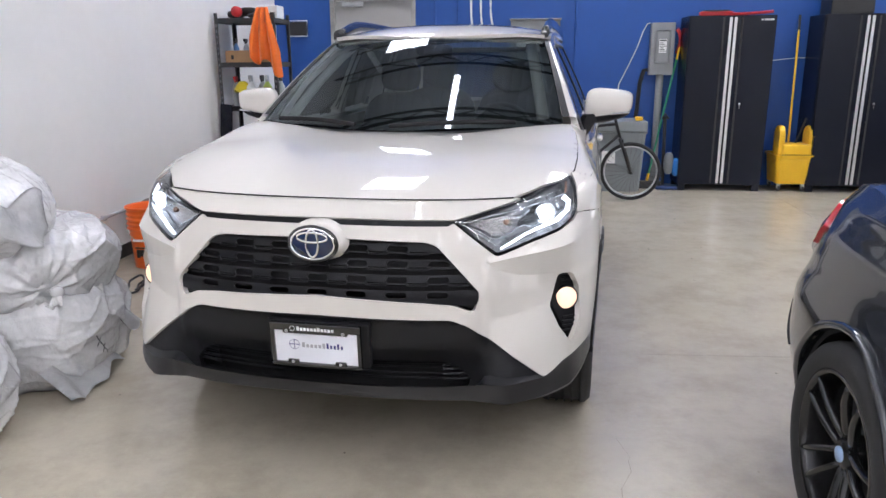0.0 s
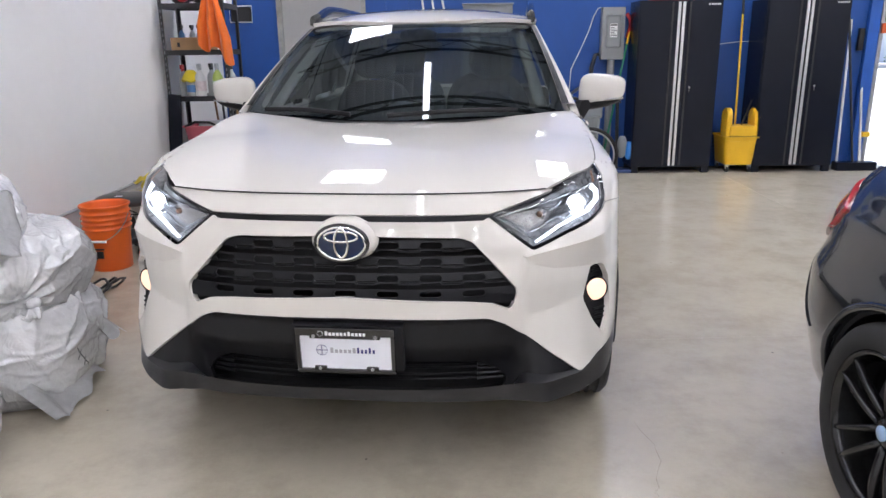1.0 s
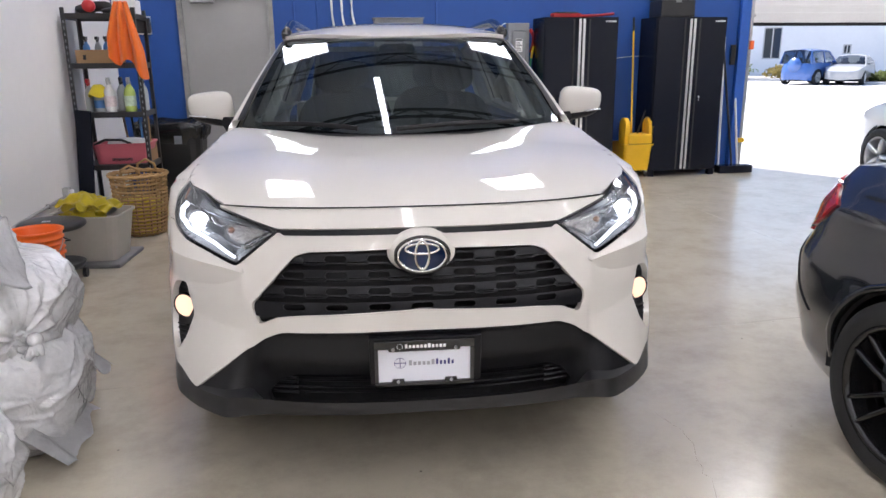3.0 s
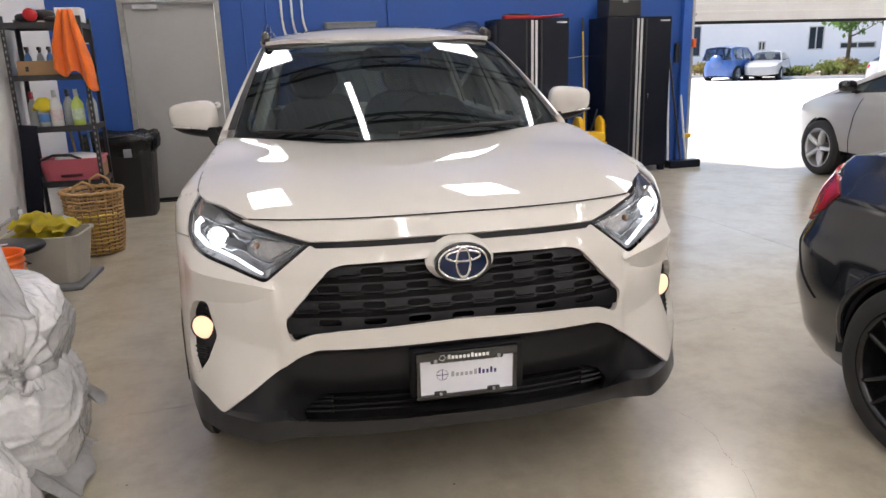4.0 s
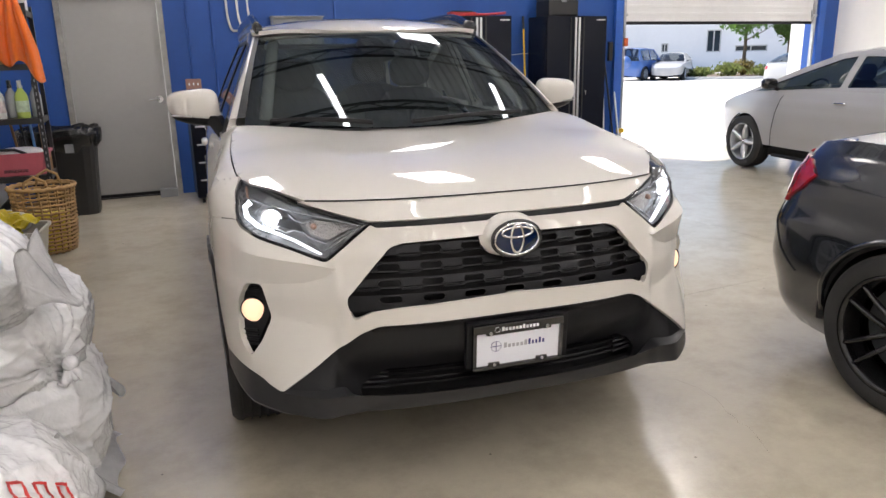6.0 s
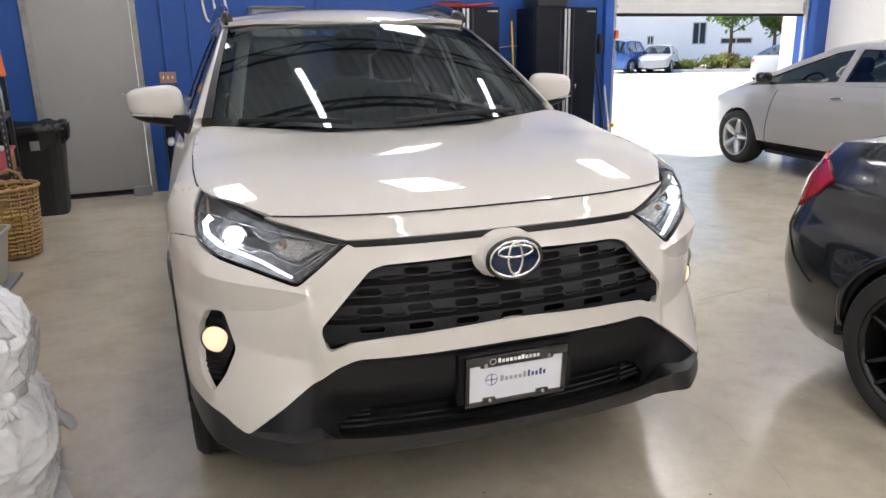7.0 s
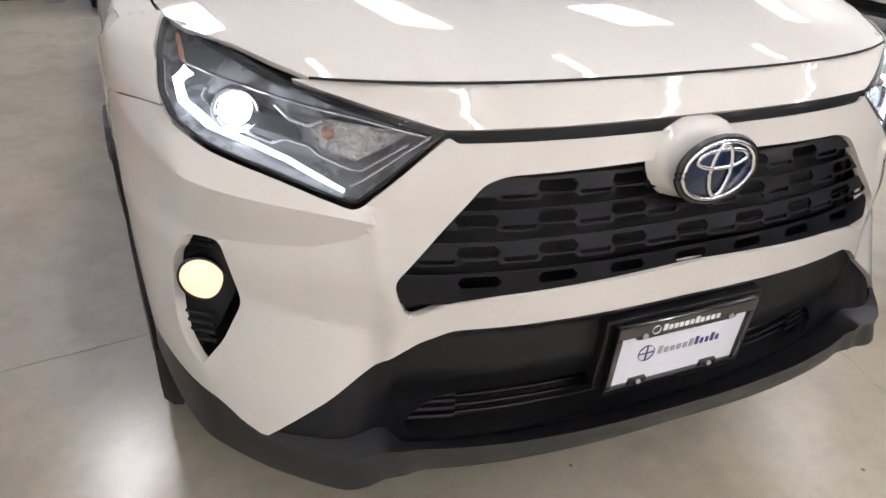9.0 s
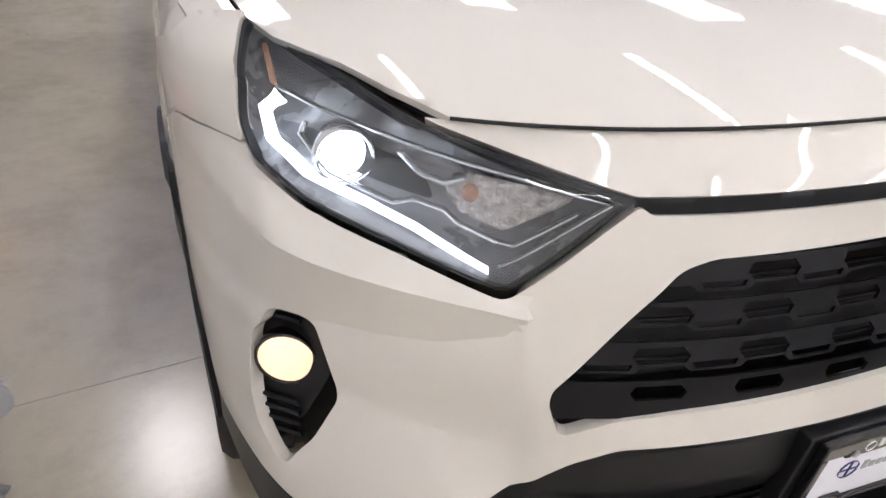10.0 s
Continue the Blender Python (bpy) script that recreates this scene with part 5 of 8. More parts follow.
def car(name, label, m, shell, paint, wheels, wheel_r, belt_knots, deck_knots, cabin, glass, rim_mat, spokes=5, tail_lamp=None, head_lamp=None, seam=(), twin=True, sill=0.20, wheel_half=0.0, step=0.045, arch_gap=0.035, rim_r=0.7, hub_mat=None, mirror_mat=None):
    c = thing(name, label, "car", m)
    belt_z = lambda v: bend(belt_knots, v)
    for side in (1, -1):
        out = [(0.0, sill + 0.06), (shell.s_of(wheels[0]) - wheel_r - 0.08, sill)]
        for w in wheels:
            s0, r = shell.s_of(w), wheel_r + arch_gap
            out += [(s0 - r * math.cos(math.pi * i / 14), max(sill, wheel_r + r * math.sin(math.pi * i / 14))) for i in range(15)]
        out += [(shell.total, sill + 0.04)]
        n = 46
        for i in range(n + 1):
            s = shell.total * (1 - i / n)
            out.append((s, belt_z(shell.plan(s)[1])))
        part("body_shell", sheet(B(), out, [], lambda s, z: shell.at(side, s, z), step, 0.03, (side, 0, 0)), paint, c)
        for w in wheels:
            part("wheel_well", half_well(wheel_r + 0.02, wheel_r + arch_gap + 0.01, 0.30, pose(side * (shell.half - 0.05), w, wheel_r + 0.005, 0, 0, 0 if side > 0 else 180)), M_DARK, c)
            wheel(c, pose(side * (shell.half - 0.125 + wheel_half), w, wheel_r, 0, 0, 0 if side > 0 else 180), wheel_r, 0.235, rim_mat, spokes, twin, rim_r, hub_mat)
        for nm, poly, mt, lb in (("tail_light", tail_lamp, M_RED_LENS, "red tail light"), ("headlight", head_lamp, M_GLASS_LENS, "clear headlight")):
            if poly:
                part(nm, sheet(B(), rounded(poly, 0.015), [], lambda s, z: shell.at(side, s, z, 0.012), 0.03, 0.02, (side, 0, 0)), mt if nm == "tail_light" else M_LAMP_CHROME, c, lb)
        # panel gaps: dark tubes on the whole shell in place of their shade
        for a, b in seam:
            pts = [shell.at(side, a[0] + (b[0] - a[0]) * k / 12, a[1] + (b[1] - a[1]) * k / 12, 0.001) for k in range(13)]
            part("panel_gap_shade", sweep(B(), pts, 0.004, 6), M_DARK, c)
    # decks over boot and bonnet
    n = 40
    ring = []
    for i in range(n + 1):
        u, v = shell.plan(shell.total * i / n)
        ring.append((u, v))
    full = ring + [(-u, v) for u, v in ring[::-1] if u > 1e-4]
    top_in = lambda v: bend(shell.tuck, belt_z(v))

    def deck(u, v):
        k = 1 - top_in(v) / shell.half
        e = clamp01(abs(u) / max(0.05, edge_u(v)))
        return (u * k, shell.length / 2 + (v - shell.length / 2) * (1 - top_in(v) / (shell.length / 2)), belt_z(v) + bend(deck_knots, v) * (1 - e ** 3.2))

    def edge_u(v):
        t = abs(2 * v / shell.length - 1)
        return shell.half * max(0.0, 1 - t ** shell.power) ** (1 / shell.power)

    part("deck", sheet(B(), full, [], deck, 0.06, 0, (0, 0, 1)), paint, c)
    # cabin: base and roof outlines as v-knots
    rear_base, rear_top, front_top, front_base, roof_h, base_w, top_w = cabin
    base_z = lambda v: belt_z(v) - 0.01

    def wall_w(v, z):
        zb = base_z(v)
        return base_w - (base_w - top_w) * clamp01((z - zb) / (roof_h - 0.06 - zb)) ** 1.1

    mid = [rear_top + (front_top - rear_top) * k / 8 for k in range(9)]
    crown = lambda v: roof_h - 0.06 - 0.05 * (2 * (v - rear_top) / (front_top - rear_top) - 1) ** 2 * 1.0
    outline = [(rear_base, base_z(rear_base))] + [(v, crown(v)) for v in mid] + [(front_base, base_z(front_base)), ((front_base + rear_base) / 2, base_z((front_base + rear_base) / 2))]
    vb = rear_base + 0.52 * (front_base - rear_base)
    w1 = rounded([(rear_base + 0.42, base_z(rear_base) + 0.05), (rear_top + 0.12, crown(rear_top) - 0.045), (vb - 0.1, crown(vb) - 0.05), (vb - 0.06, base_z(vb) + 0.04)], 0.02)
    w2 = rounded([(vb + 0.03, base_z(vb) + 0.04), (vb, crown(vb) - 0.05), (front_top - 0.08, crown(front_top) - 0.05), (front_base - 0.24, base_z(front_base) + 0.045)], 0.02)
    for side in (1, -1):
        part("cabin_side", sheet(B(), outline, [w1, w2], lambda v, z: (side * wall_w(v, z), v, z), 0.06, 0.03, (side, 0, 0)), paint, c)
        for wp in (w1, w2):
            glass_off(part("side_window", sheet(B(), wp, [], lambda v, z: (side * (wall_w(v, z) - 0.006), v, z), 0.1, 0, (side, 0, 0)), glass, c, "tinted side window"))
    roof = [(top_w, rear_top), (top_w, front_top), (-top_w, front_top), (-top_w, rear_top)]
    part("roof", sheet(B(), roof, [], lambda u, v: (u, v, crown(v) + 0.06 * (1 - (u / top_w) ** 2)), 0.08, 0.02, (0, 0, 1)), paint, c)
    fw = screen(lambda a: (base_w * 0.97 * a, front_base + 0.05 - 0.2 * a * a, belt_z(front_base) + 0.02), lambda a: (top_w * a, front_top + 0.02 * (1 - a * a), crown(front_top) + 0.06 * (1 - a * a)), (0, 0.02, 0.02))
    rr = screen(lambda a: (base_w * 0.95 * a, rear_base - 0.05 + 0.15 * a * a, belt_z(rear_base) + 0.03), lambda a: (top_w * a, rear_top - 0.02 * (1 - a * a), crown(rear_top) + 0.06 * (1 - a * a)), (0, -0.02, 0.02))
    glass_off(part("windscreen", sheet(B(), sq(-1, 1, 0, 1), [], fw, 0.1, 0, (0, 1, 1)), glass, c))
    glass_off(part("rear_window", sheet(B(), sq(-1, 1, 0, 1), [], rr, 0.1, 0, (0, -1, 1)), glass, c))
    part("underbody", box(B(), (-shell.half * 0.8, 0.4, sill - 0.02), (shell.half * 0.8, shell.length - 0.4, sill + 0.15), 0.03), M_DARK, c)
    for u in (-0.37, 0.37):
        bm = superell(B(), (u, front_base - 1.45, 0.78), (0.24, 0.10, 0.36), 3, 16, 10)
        superell(bm, (u, front_base - 1.50, 1.20), (0.13, 0.05, 0.09), 3, 14, 8)
        part("seat", bm, M_INTERIOR, c, "", True)
    part("dashboard", superell(B(), (0, front_base - 0.45, 0.82), (base_w - 0.08, 0.28, 0.12), 4, 20, 10), M_INTERIOR, c, "", True)
    bm = sweep(B(), [(0.18 * math.cos(2 * math.pi * k / 24), 0, 0.18 * math.sin(2 * math.pi * k / 24)) for k in range(24)], 0.013, 8, True)
    stw = part("steering_wheel", bm, M_INTERIOR, c, "", True)
    stw.matrix_local = pose(-0.36, front_base - 0.78, belt_z(front_base) + 0.02, 24)
    for side in (1, -1):
        mm = pose(side * (shell.half + 0.05), front_base - 0.68, belt_z(front_base - 0.68) + 0.08)
        part("door_mirror", superell(B(), (0, 0, 0), (0.10, 0.06, 0.065), 3, 16, 10, mm), mirror_mat or paint, c, "door mirror", True)
        part("mirror_arm", sweep(B(), [(side * (shell.half - 0.12), front_base - 0.66, belt_z(front_base - 0.66) + 0.0), (side * (shell.half + 0.0), front_base - 0.67, belt_z(front_base - 0.66) + 0.05)], 0.022, 8), M_BLACK_TRIM, c)
    return c


# graphite coupe beside the white vehicle, tail towards the blue wall
TUCK_COUPE = [(0.15, 0.10), (0.30, 0.035), (0.50, 0.0), (0.66, 0.005), (0.78, 0.04), (0.88, 0.06), (0.97, 0.10), (1.08, 0.16)]
coupe_shell = Shell(4.55, 0.94, TUCK_COUPE, 7.0)
coupe = car("coupe", "dark graphite coupe with black twin-spoke wheels", pose(2.085, 3.25, 0, 0, 0, 180), coupe_shell, M_GRAPHITE, (0.86, 3.65), 0.335,
            [(0, 1.03), (0.3, 1.068), (1.0, 1.055), (2.2, 0.98), (3.3, 0.93), (4.2, 0.78), (4.55, 0.70)], [(0, 0.0), (0.2, 0.03), (2.0, 0.05), (3.4, 0.05), (4.55, 0.0)],
            (0.62, 1.55, 2.55, 3.35, 1.41, 0.76, 0.56), M_GLASS_DARK, M_DARK_RIM, 5, rim_r=0.74, arch_gap=0.045, hub_mat=mat("hub_blue_white", (0.35, 0.5, 0.75), 0.3),
            tail_lamp=[(0.50, 0.945), (0.66, 0.995), (0.86, 0.968), (1.0, 0.908), (0.93, 0.835), (0.79, 0.752), (0.50, 0.73)],
            seam=(((0.72, 0.77), (0.93, 0.55)), ((0.93, 0.55), (1.06, 0.47))), sill=0.19, step=0.03)
# fuel flap, a round seam on the quarter panel, its shade drawn as a dark ring
cs = coupe_shell
pts = [cs.at(1, cs.s_of(1.15) + 0.085 * math.cos(2 * math.pi * k / 32), 0.80 + 0.085 * math.sin(2 * math.pi * k / 32), 0.001) for k in range(32)]
part("fuel_flap_seam_shade", sweep(B(), pts, 0.003, 6, True), M_DARK, coupe)
arch_s = cs.s_of(0.86)
pts = [cs.at(1, arch_s - 0.385 * math.cos(math.pi * k / 20), 0.335 + 0.385 * math.sin(math.pi * k / 20), 0.004) for k in range(21)]
part("arch_lip", sweep(B(), pts, 0.014, 8), M_GRAPHITE, coupe, "", True)
part("rear_valance", sheet(B(), [(-0.62, 0.22), (0.62, 0.22), (0.58, 0.40), (-0.58, 0.40)], [], lambda u, z: (u, 0.05 + 0.12 * (u / 0.75) ** 4, z), 0.08, 0.02, (0, -1, 0)), M_BLACK_TRIM, coupe)

# pearl white hatchback by the roller door, nose towards the opening
TUCK_HATCH = [(0.15, 0.08), (0.28, 0.03), (0.5, 0.0), (0.72, 0.005), (0.85, 0.03), (0.95, 0.07), (1.05, 0.12)]
hatch_shell = Shell(4.45, 0.895, TUCK_HATCH, 3.8)
hatch = car("hatchback", "pearl white hatchback standing in the light of the roller door", pose(5.98, 4.05, 0, 0, 0, -8), hatch_shell, M_SILVER_WHITE, (0.85, 3.52), 0.325,
            [(0, 1.0), (0.4, 1.06), (1.5, 1.03), (2.5, 1.0), (3.0, 0.985), (3.7, 0.92), (4.2, 0.79), (4.45, 0.66)], [(0, 0.0), (0.3, 0.02), (2.0, 0.04), (3.6, 0.06), (4.2, 0.05), (4.5, 0.0)],
            (0.30, 0.9, 2.35, 3.70, 1.50, 0.80, 0.58), pane("green_tinted_car_glass", (0.14, 0.19, 0.19)), M_ALLOY, 5, twin=False, sill=0.20, mirror_mat=M_BLACK_GLOSS,
            seam=(((hatch_shell.s_of(2.92), 0.93), (hatch_shell.s_of(3.02), 0.30)), ((hatch_shell.s_of(3.02), 0.30), (hatch_shell.s_of(1.85), 0.28))))
hs = hatch_shell
for side in (1, -1):
    part("door_handle", superell(B(), Vector(hs.at(side, hs.s_of(2.0), 0.88, 0.012)), (0.014, 0.10, 0.014), 2.6, 12, 8), M_CHROME, hatch, "chrome door handle", True)
    part("sill_trim", sweep(B(), [hs.at(side, hs.s_of(1.4 + 0.16 * k), 0.215, 0.004) for k in range(11)], 0.02, 8), M_BLACK_TRIM, hatch)

# ---- along the blue wall ----
M_CAB = mat("black_cabinet_paint", (0.008, 0.010, 0.018), 0.24, vary=0.10, scale=2.0, bump=0.02, bump_scale=220, spec=0.22)
M_YELLOW = mat("yellow_plastic", (0.80, 0.47, 0.012), 0.4, vary=0.05, scale=8, bump=0.03)
M_RED = mat("red_plastic", (0.5, 0.02, 0.025), 0.4, vary=0.1)
M_BLACK = mat("black_plastic", (0.015, 0.015, 0.016), 0.4, vary=0.15)
M_GREY_BOX = mat("grey_enclosure_paint", (0.26, 0.27, 0.28), 0.45, vary=0.06, scale=6)
M_GREY_BIN = mat("grey_green_plastic", (0.21, 0.23, 0.24), 0.5, vary=0.06, scale=5)
M_STRIP = mat("brushed_aluminium", (0.68, 0.69, 0.7), 0.3, metal=0.9, vary=0.08, scale=30, stretch=(8, 8, 0.3))
M_WHITE_PIPE = mat("white_conduit", (0.72, 0.72, 0.7), 0.45, vary=0.05)
CAB_Y, CAB_H, CAB_W = 8.775, 1.92, 0.915


def cabinet(x, depth=0.46):
    """A two-door steel storage cabinet; origin at its front left foot."""
    c = thing("storage_cabinet", "tall black steel storage cabinet with bright centre strips", "cabinet", pose(x, CAB_Y, 0), group="black cabinets")
    z0 = 0.07
    bm = box(B(), (0.0, 0.022, z0), (CAB_W, depth, CAB_H), 0.004)
    part("body", bm, M_CAB, c)
    w = CAB_W / 2
    for k, (a, b) in enumerate(((0.012, w - 0.006), (w + 0.006, CAB_W - 0.012))):
        d = part("door", box(B(), (a, 0.0, z0 + 0.012), (b, 0.02, CAB_H - 0.012), 0.004), M_CAB, c)
        inner = b if k == 0 else a
        s = -1 if k == 0 else 1
        part("edge_channel", box(B(), (inner + s * 0.09 - 0.01, -0.004, z0 + 0.02), (inner + s * 0.09 + 0.01, 0.0, CAB_H - 0.02), 0.0015), M_BLACK, d)
        part("bright_strip", box(B(), (inner + s * 0.004, -0.012, z0 + 0.02), (inner + s * 0.034, 0.0, CAB_H - 0.02), 0.004), M_STRIP, d, "bright aluminium strip")
        if k:
            bm = cyl(B(), (a + 0.135, 0.0, 0.98), (a + 0.135, -0.012, 0.98), 0.013, seg=14)
            box(bm, (a + 0.131, -0.016, 0.93), (a + 0.139, -0.010, 0.985), 0.002)
            part("lock", bm, M_CHROME, d)
            bm = B()
            for i in range(5):
                box(bm, (b - 0.125 + i * 0.021, -0.002, CAB_H - 0.058), (b - 0.125 + i * 0.021 + 0.015, 0.0, CAB_H - 0.04))
            box(bm, (b - 0.155, -0.002, CAB_H - 0.056), (b - 0.135, 0.0, CAB_H - 0.042))
            part("emblem_bar", bm, M_INK_WHITE, d, "small white emblem bars")
    for a in (0.05, CAB_W - 0.05):
        for y in (0.05, depth - 0.05):
            part("foot", box(B(), (a - 0.04, y - 0.03, 0), (a + 0.04, y + 0.03, z0), 0.006), M_CAB, c)
    return c


cabinet(1.945)
cabinet(3.345)

# red squeegee-like tool and black case lying on top of the cabinets
bm = sweep(B(), [(2.10, 8.93, CAB_H + 0.03), (2.3, 8.92, CAB_H + 0.022), (2.5, 8.93, CAB_H + 0.02), (2.7, 8.95, CAB_H + 0.03), (2.86, 8.96, CAB_H + 0.045)], 0.02, 8, flat=0.8)
box(bm, (2.08, 8.88, CAB_H), (2.42, 9.0, CAB_H + 0.05), 0.012)
lv = solid("jumper_cable", bm, M_RED, "red cable tool lying on top of a black cabinet", "tool", smooth=True)
bm = box(B(), (2.12, 8.865, CAB_H + 0.05), (2.38, 8.99, CAB_H + 0.062), 0.004)
solid("rubber_pad", bm, M_BLACK, "black rubber pad on the red tool", "pad")
case = thing("tool_case", "black plastic tool case on top of a cabinet", "case", pose(3.42, 8.85, CAB_H))
part("body", box(B(), (0, 0, 0), (0.44, 0.33, 0.20), 0.02), M_BLACK, case)
part("lid", box(B(), (-0.004, -0.004, 0.203), (0.444, 0.334, 0.25), 0.018), M_BLACK, case)
part("latch", box(B(), (0.18, -0.014, 0.17), (0.25, -0.001, 0.225), 0.004), M_GREY_BOX, case)

# yellow mop bucket with wringer and mop
mb = thing("mop_bucket", "yellow mop bucket with wringer on casters", "bucket", pose(3.20, 8.985, 0))


def taper(bm, w0, d0, w1, d1, z0, z1, th=0.012, m=None):
    """An open box that widens upwards, with a wall thickness."""
    def ring(w, d, z):
        r = min(w, d) * 0.18
        pts = rounded([(-w / 2, -d / 2), (w / 2, -d / 2), (w / 2, d / 2), (-w / 2, d / 2)], r, 3)
        return [bm.verts.new((m or Matrix()) @ Vector((x, y, z))) for x, y in pts]
    rings = [ring(w0, d0, z0), ring(w1, d1, z1), ring(w1 + 0.03, d1 + 0.03, z1), ring(w1 + 0.03, d1 + 0.03, z1 + 0.015), ring(w1 - th, d1 - th, z1 + 0.015), ring(w0 - th, d0 - th, z0 + th)]
    for a, b in zip(rings, rings[1:]):
        for k in range(len(a)):
            bm.faces.new((a[k], a[(k + 1) % len(a)], b[(k + 1) % len(a)], b[k]))
    bm.faces.new(rings[0][::-1])
    bm.faces.new(rings[-1])
    return bm


part("tub", taper(B(), 0.32, 0.40, 0.38, 0.46, 0.09, 0.40), M_YELLOW, mb)
part("wringer", box(B(), (-0.15, -0.235, 0.36), (0.16, 0.02, 0.54), 0.02), M_YELLOW, mb, "yellow wringer press")
# solid dark bars that draw the shade inside the wringer's slots
bm = B()
for i in range(12):
    box(bm, (-0.145 + i * 0.025, -0.24, 0.40), (-0.135 + i * 0.025, -0.233, 0.43), 0.002)
part("wringer_slot_shade", bm, M_DARK, mb)
for x in (-0.155, 0.155):
    bm = B()
    prof = [(-0.10, 0.42), (0.10, 0.42), (0.10, 0.62)] + [(0.10 * math.cos(t), 0.64 + 0.10 * math.sin(t)) for t in [math.pi * k / 10 for k in range(11)]] + [(-0.10, 0.62)]
    va = [bm.verts.new((x - 0.03, -0.11 + y, z)) for y, z in prof]
    vb2 = [bm.verts.new((x + 0.03, -0.11 + y, z)) for y, z in prof]
    bm.faces.new(va[::-1])
    bm.faces.new(vb2)
    for k in range(len(prof)):
        bm.faces.new((va[k], va[(k + 1) % len(prof)], vb2[(k + 1) % len(prof)], vb2[k]))
    bmesh.ops.bevel(bm, geom=list(bm.edges), offset=0.008, segments=2, affect="EDGES")
    part("wringer_cheek", bm, M_YELLOW, mb)
for x in (-0.13, 0.13):
    for y in (-0.16, 0.16):
        w = part("caster", cyl(B(), (x - 0.012, y, 0.032), (x + 0.012, y, 0.032), 0.032, seg=18), M_BLACK, mb)
        part("caster_fork", box(B(), (x - 0.02, y - 0.015, 0.035), (x + 0.02, y + 0.015, 0.095), 0.004), M_GALV, w)
part("press_lever", sweep(B(), [(0.02, -0.1, 0.54), (0.07, -0.1, 0.68), (0.11, -0.1, 0.82)], 0.011, 8), M_BLACK, mb)
mop = thing("mop", "mop with a yellow handle standing in the bucket", "mop")
part("handle", cyl(B(), (3.165, 8.93, 0.40), (3.195, 9.10, 1.80), 0.012, seg=12), M_YELLOW, mop)
part("grip", cyl(B(), (3.194, 9.095, 1.77), (3.197, 9.117, 1.93), 0.014, seg=12), M_BLACK, mop, "black grip")

# low white cord that hangs on the wall between the cabinets
solid("hose", sweep(B(), [(2.85, 9.235, 1.42), (3.05, 9.235, 1.45), (3.25, 9.235, 1.47), (3.45, 9.235, 1.47)], 0.004, 6), M_WHITE_PIPE, "thin white hose hung along the blue wall", "hose", smooth=True)

# electrical disconnect with its conduit
ep = thing("electrical_panel", "grey electrical disconnect box on the blue wall", "panel", pose(1.605, 9.12, 1.287))
part("case", box(B(), (0, 0, 0), (0.262, 0.128, 0.583), 0.008), M_GREY_BOX, ep)
part("cover", box(B(), (0.045, -0.018, 0.13), (0.217, 0.0, 0.50), 0.03), M_GREY_BOX, ep)
part("caution_label", box(B(), (0.088, -0.0205, 0.25), (0.172, -0.018, 0.40)), M_INK_WHITE, ep, "white label")
bm = B()
for i in range(6):
    box(bm, (0.094, -0.0225, 0.265 + i * 0.018), (0.166 - 0.015 * (i % 3), -0.0207, 0.272 + i * 0.018))
box(bm, (0.092, -0.0225, 0.378), (0.168, -0.0207, 0.394))
part("label_bar", bm, M_BLACK, ep)
part("conduit_down", cyl(B(), (0.13, 0.064, -1.287), (0.13, 0.064, 0.0), 0.042, seg=20), M_GREY_BOX, ep)
solid("wall_cable", sweep(B(), [(1.60, 9.24, 1.872), (1.57, 9.24, 1.862), (1.525, 9.24, 1.78), (1.475, 9.24, 1.62), (1.40, 9.24, 1.44), (1.28, 9.24, 1.18), (1.26, 9.24, 0.8)], 0.006, 6), M_WHITE_PIPE, "thin white cable running down the blue wall", "cable", smooth=True)
solid("black_hose", sweep(B(), [(1.595, 9.18, 1.345), (1.55, 9.18, 1.34), (1.515, 9.19, 1.2), (1.50, 9.2, 0.9), (1.46, 9.2, 0.5)], 0.024, 10), M_BLACK, "black hose down the wall beside the grey box", "hose", smooth=True)

# grey metal cabinet on the wall behind the vehicle's roof, with white pipes to it
gc = thing("wall_enclosure", "shallow grey steel enclosure on the blue wall", "enclosure", pose(0.0, 9.06, 1.07))
part("case", box(B(), (0, 0, 0), (0.565, 0.188, 0.845), 0.006), M_GREY_BOX, gc)
part("door", box(B(), (0.012, -0.012, 0.012), (0.553, -0.001, 0.81), 0.004), M_GREY_BOX, gc)
part("rain_lip", box(B(), (-0.012, -0.03, 0.846), (0.577, 0.188, 0.86), 0.003), M_GREY_BOX, gc)
for x, bend_x in ((-0.475, 0.055), (-0.36, 0.07), (-0.245, 0.10)):
    pts = [(x, 9.225, CEIL - 0.1), (x, 9.225, 2.1)]
    for k in range(1, 9):
        t = k / 8 * math.pi / 2
        pts.append((x + bend_x * (1 - math.cos(t)), 9.225, 2.06 - 0.28 * math.sin(t)))
    pts.append((-0.012, 9.225, 1.76))
    solid("white_pipe", sweep(B(), pts, 0.013, 10), M_WHITE_PIPE, "white conduit pipe on the blue wall", "pipe", group="white pipes", smooth=True)
# blue painted conduits and panel joints on the wall
for x in (-0.905, -0.645, 0.75):
    solid("painted_conduit", cyl(B(), (x, 9.235, 1.27 if x == -0.905 else 0.1), (x, 9.235, CEIL - 0.02), 0.012, seg=10), M_BLUE_WALL, "blue painted conduit on the blue wall", "conduit", group="painted conduits", kind="structure")
swp = thing("switch_plate", "brownish metal plate with three switches", "switch", pose(-0.985, 9.235, 1.155))
part("plate", box(B(), (0, 0, 0), (0.165, 0.014, 0.115), 0.004), mat("copper_plate", (0.36, 0.2, 0.16), 0.4, metal=0.3), swp)
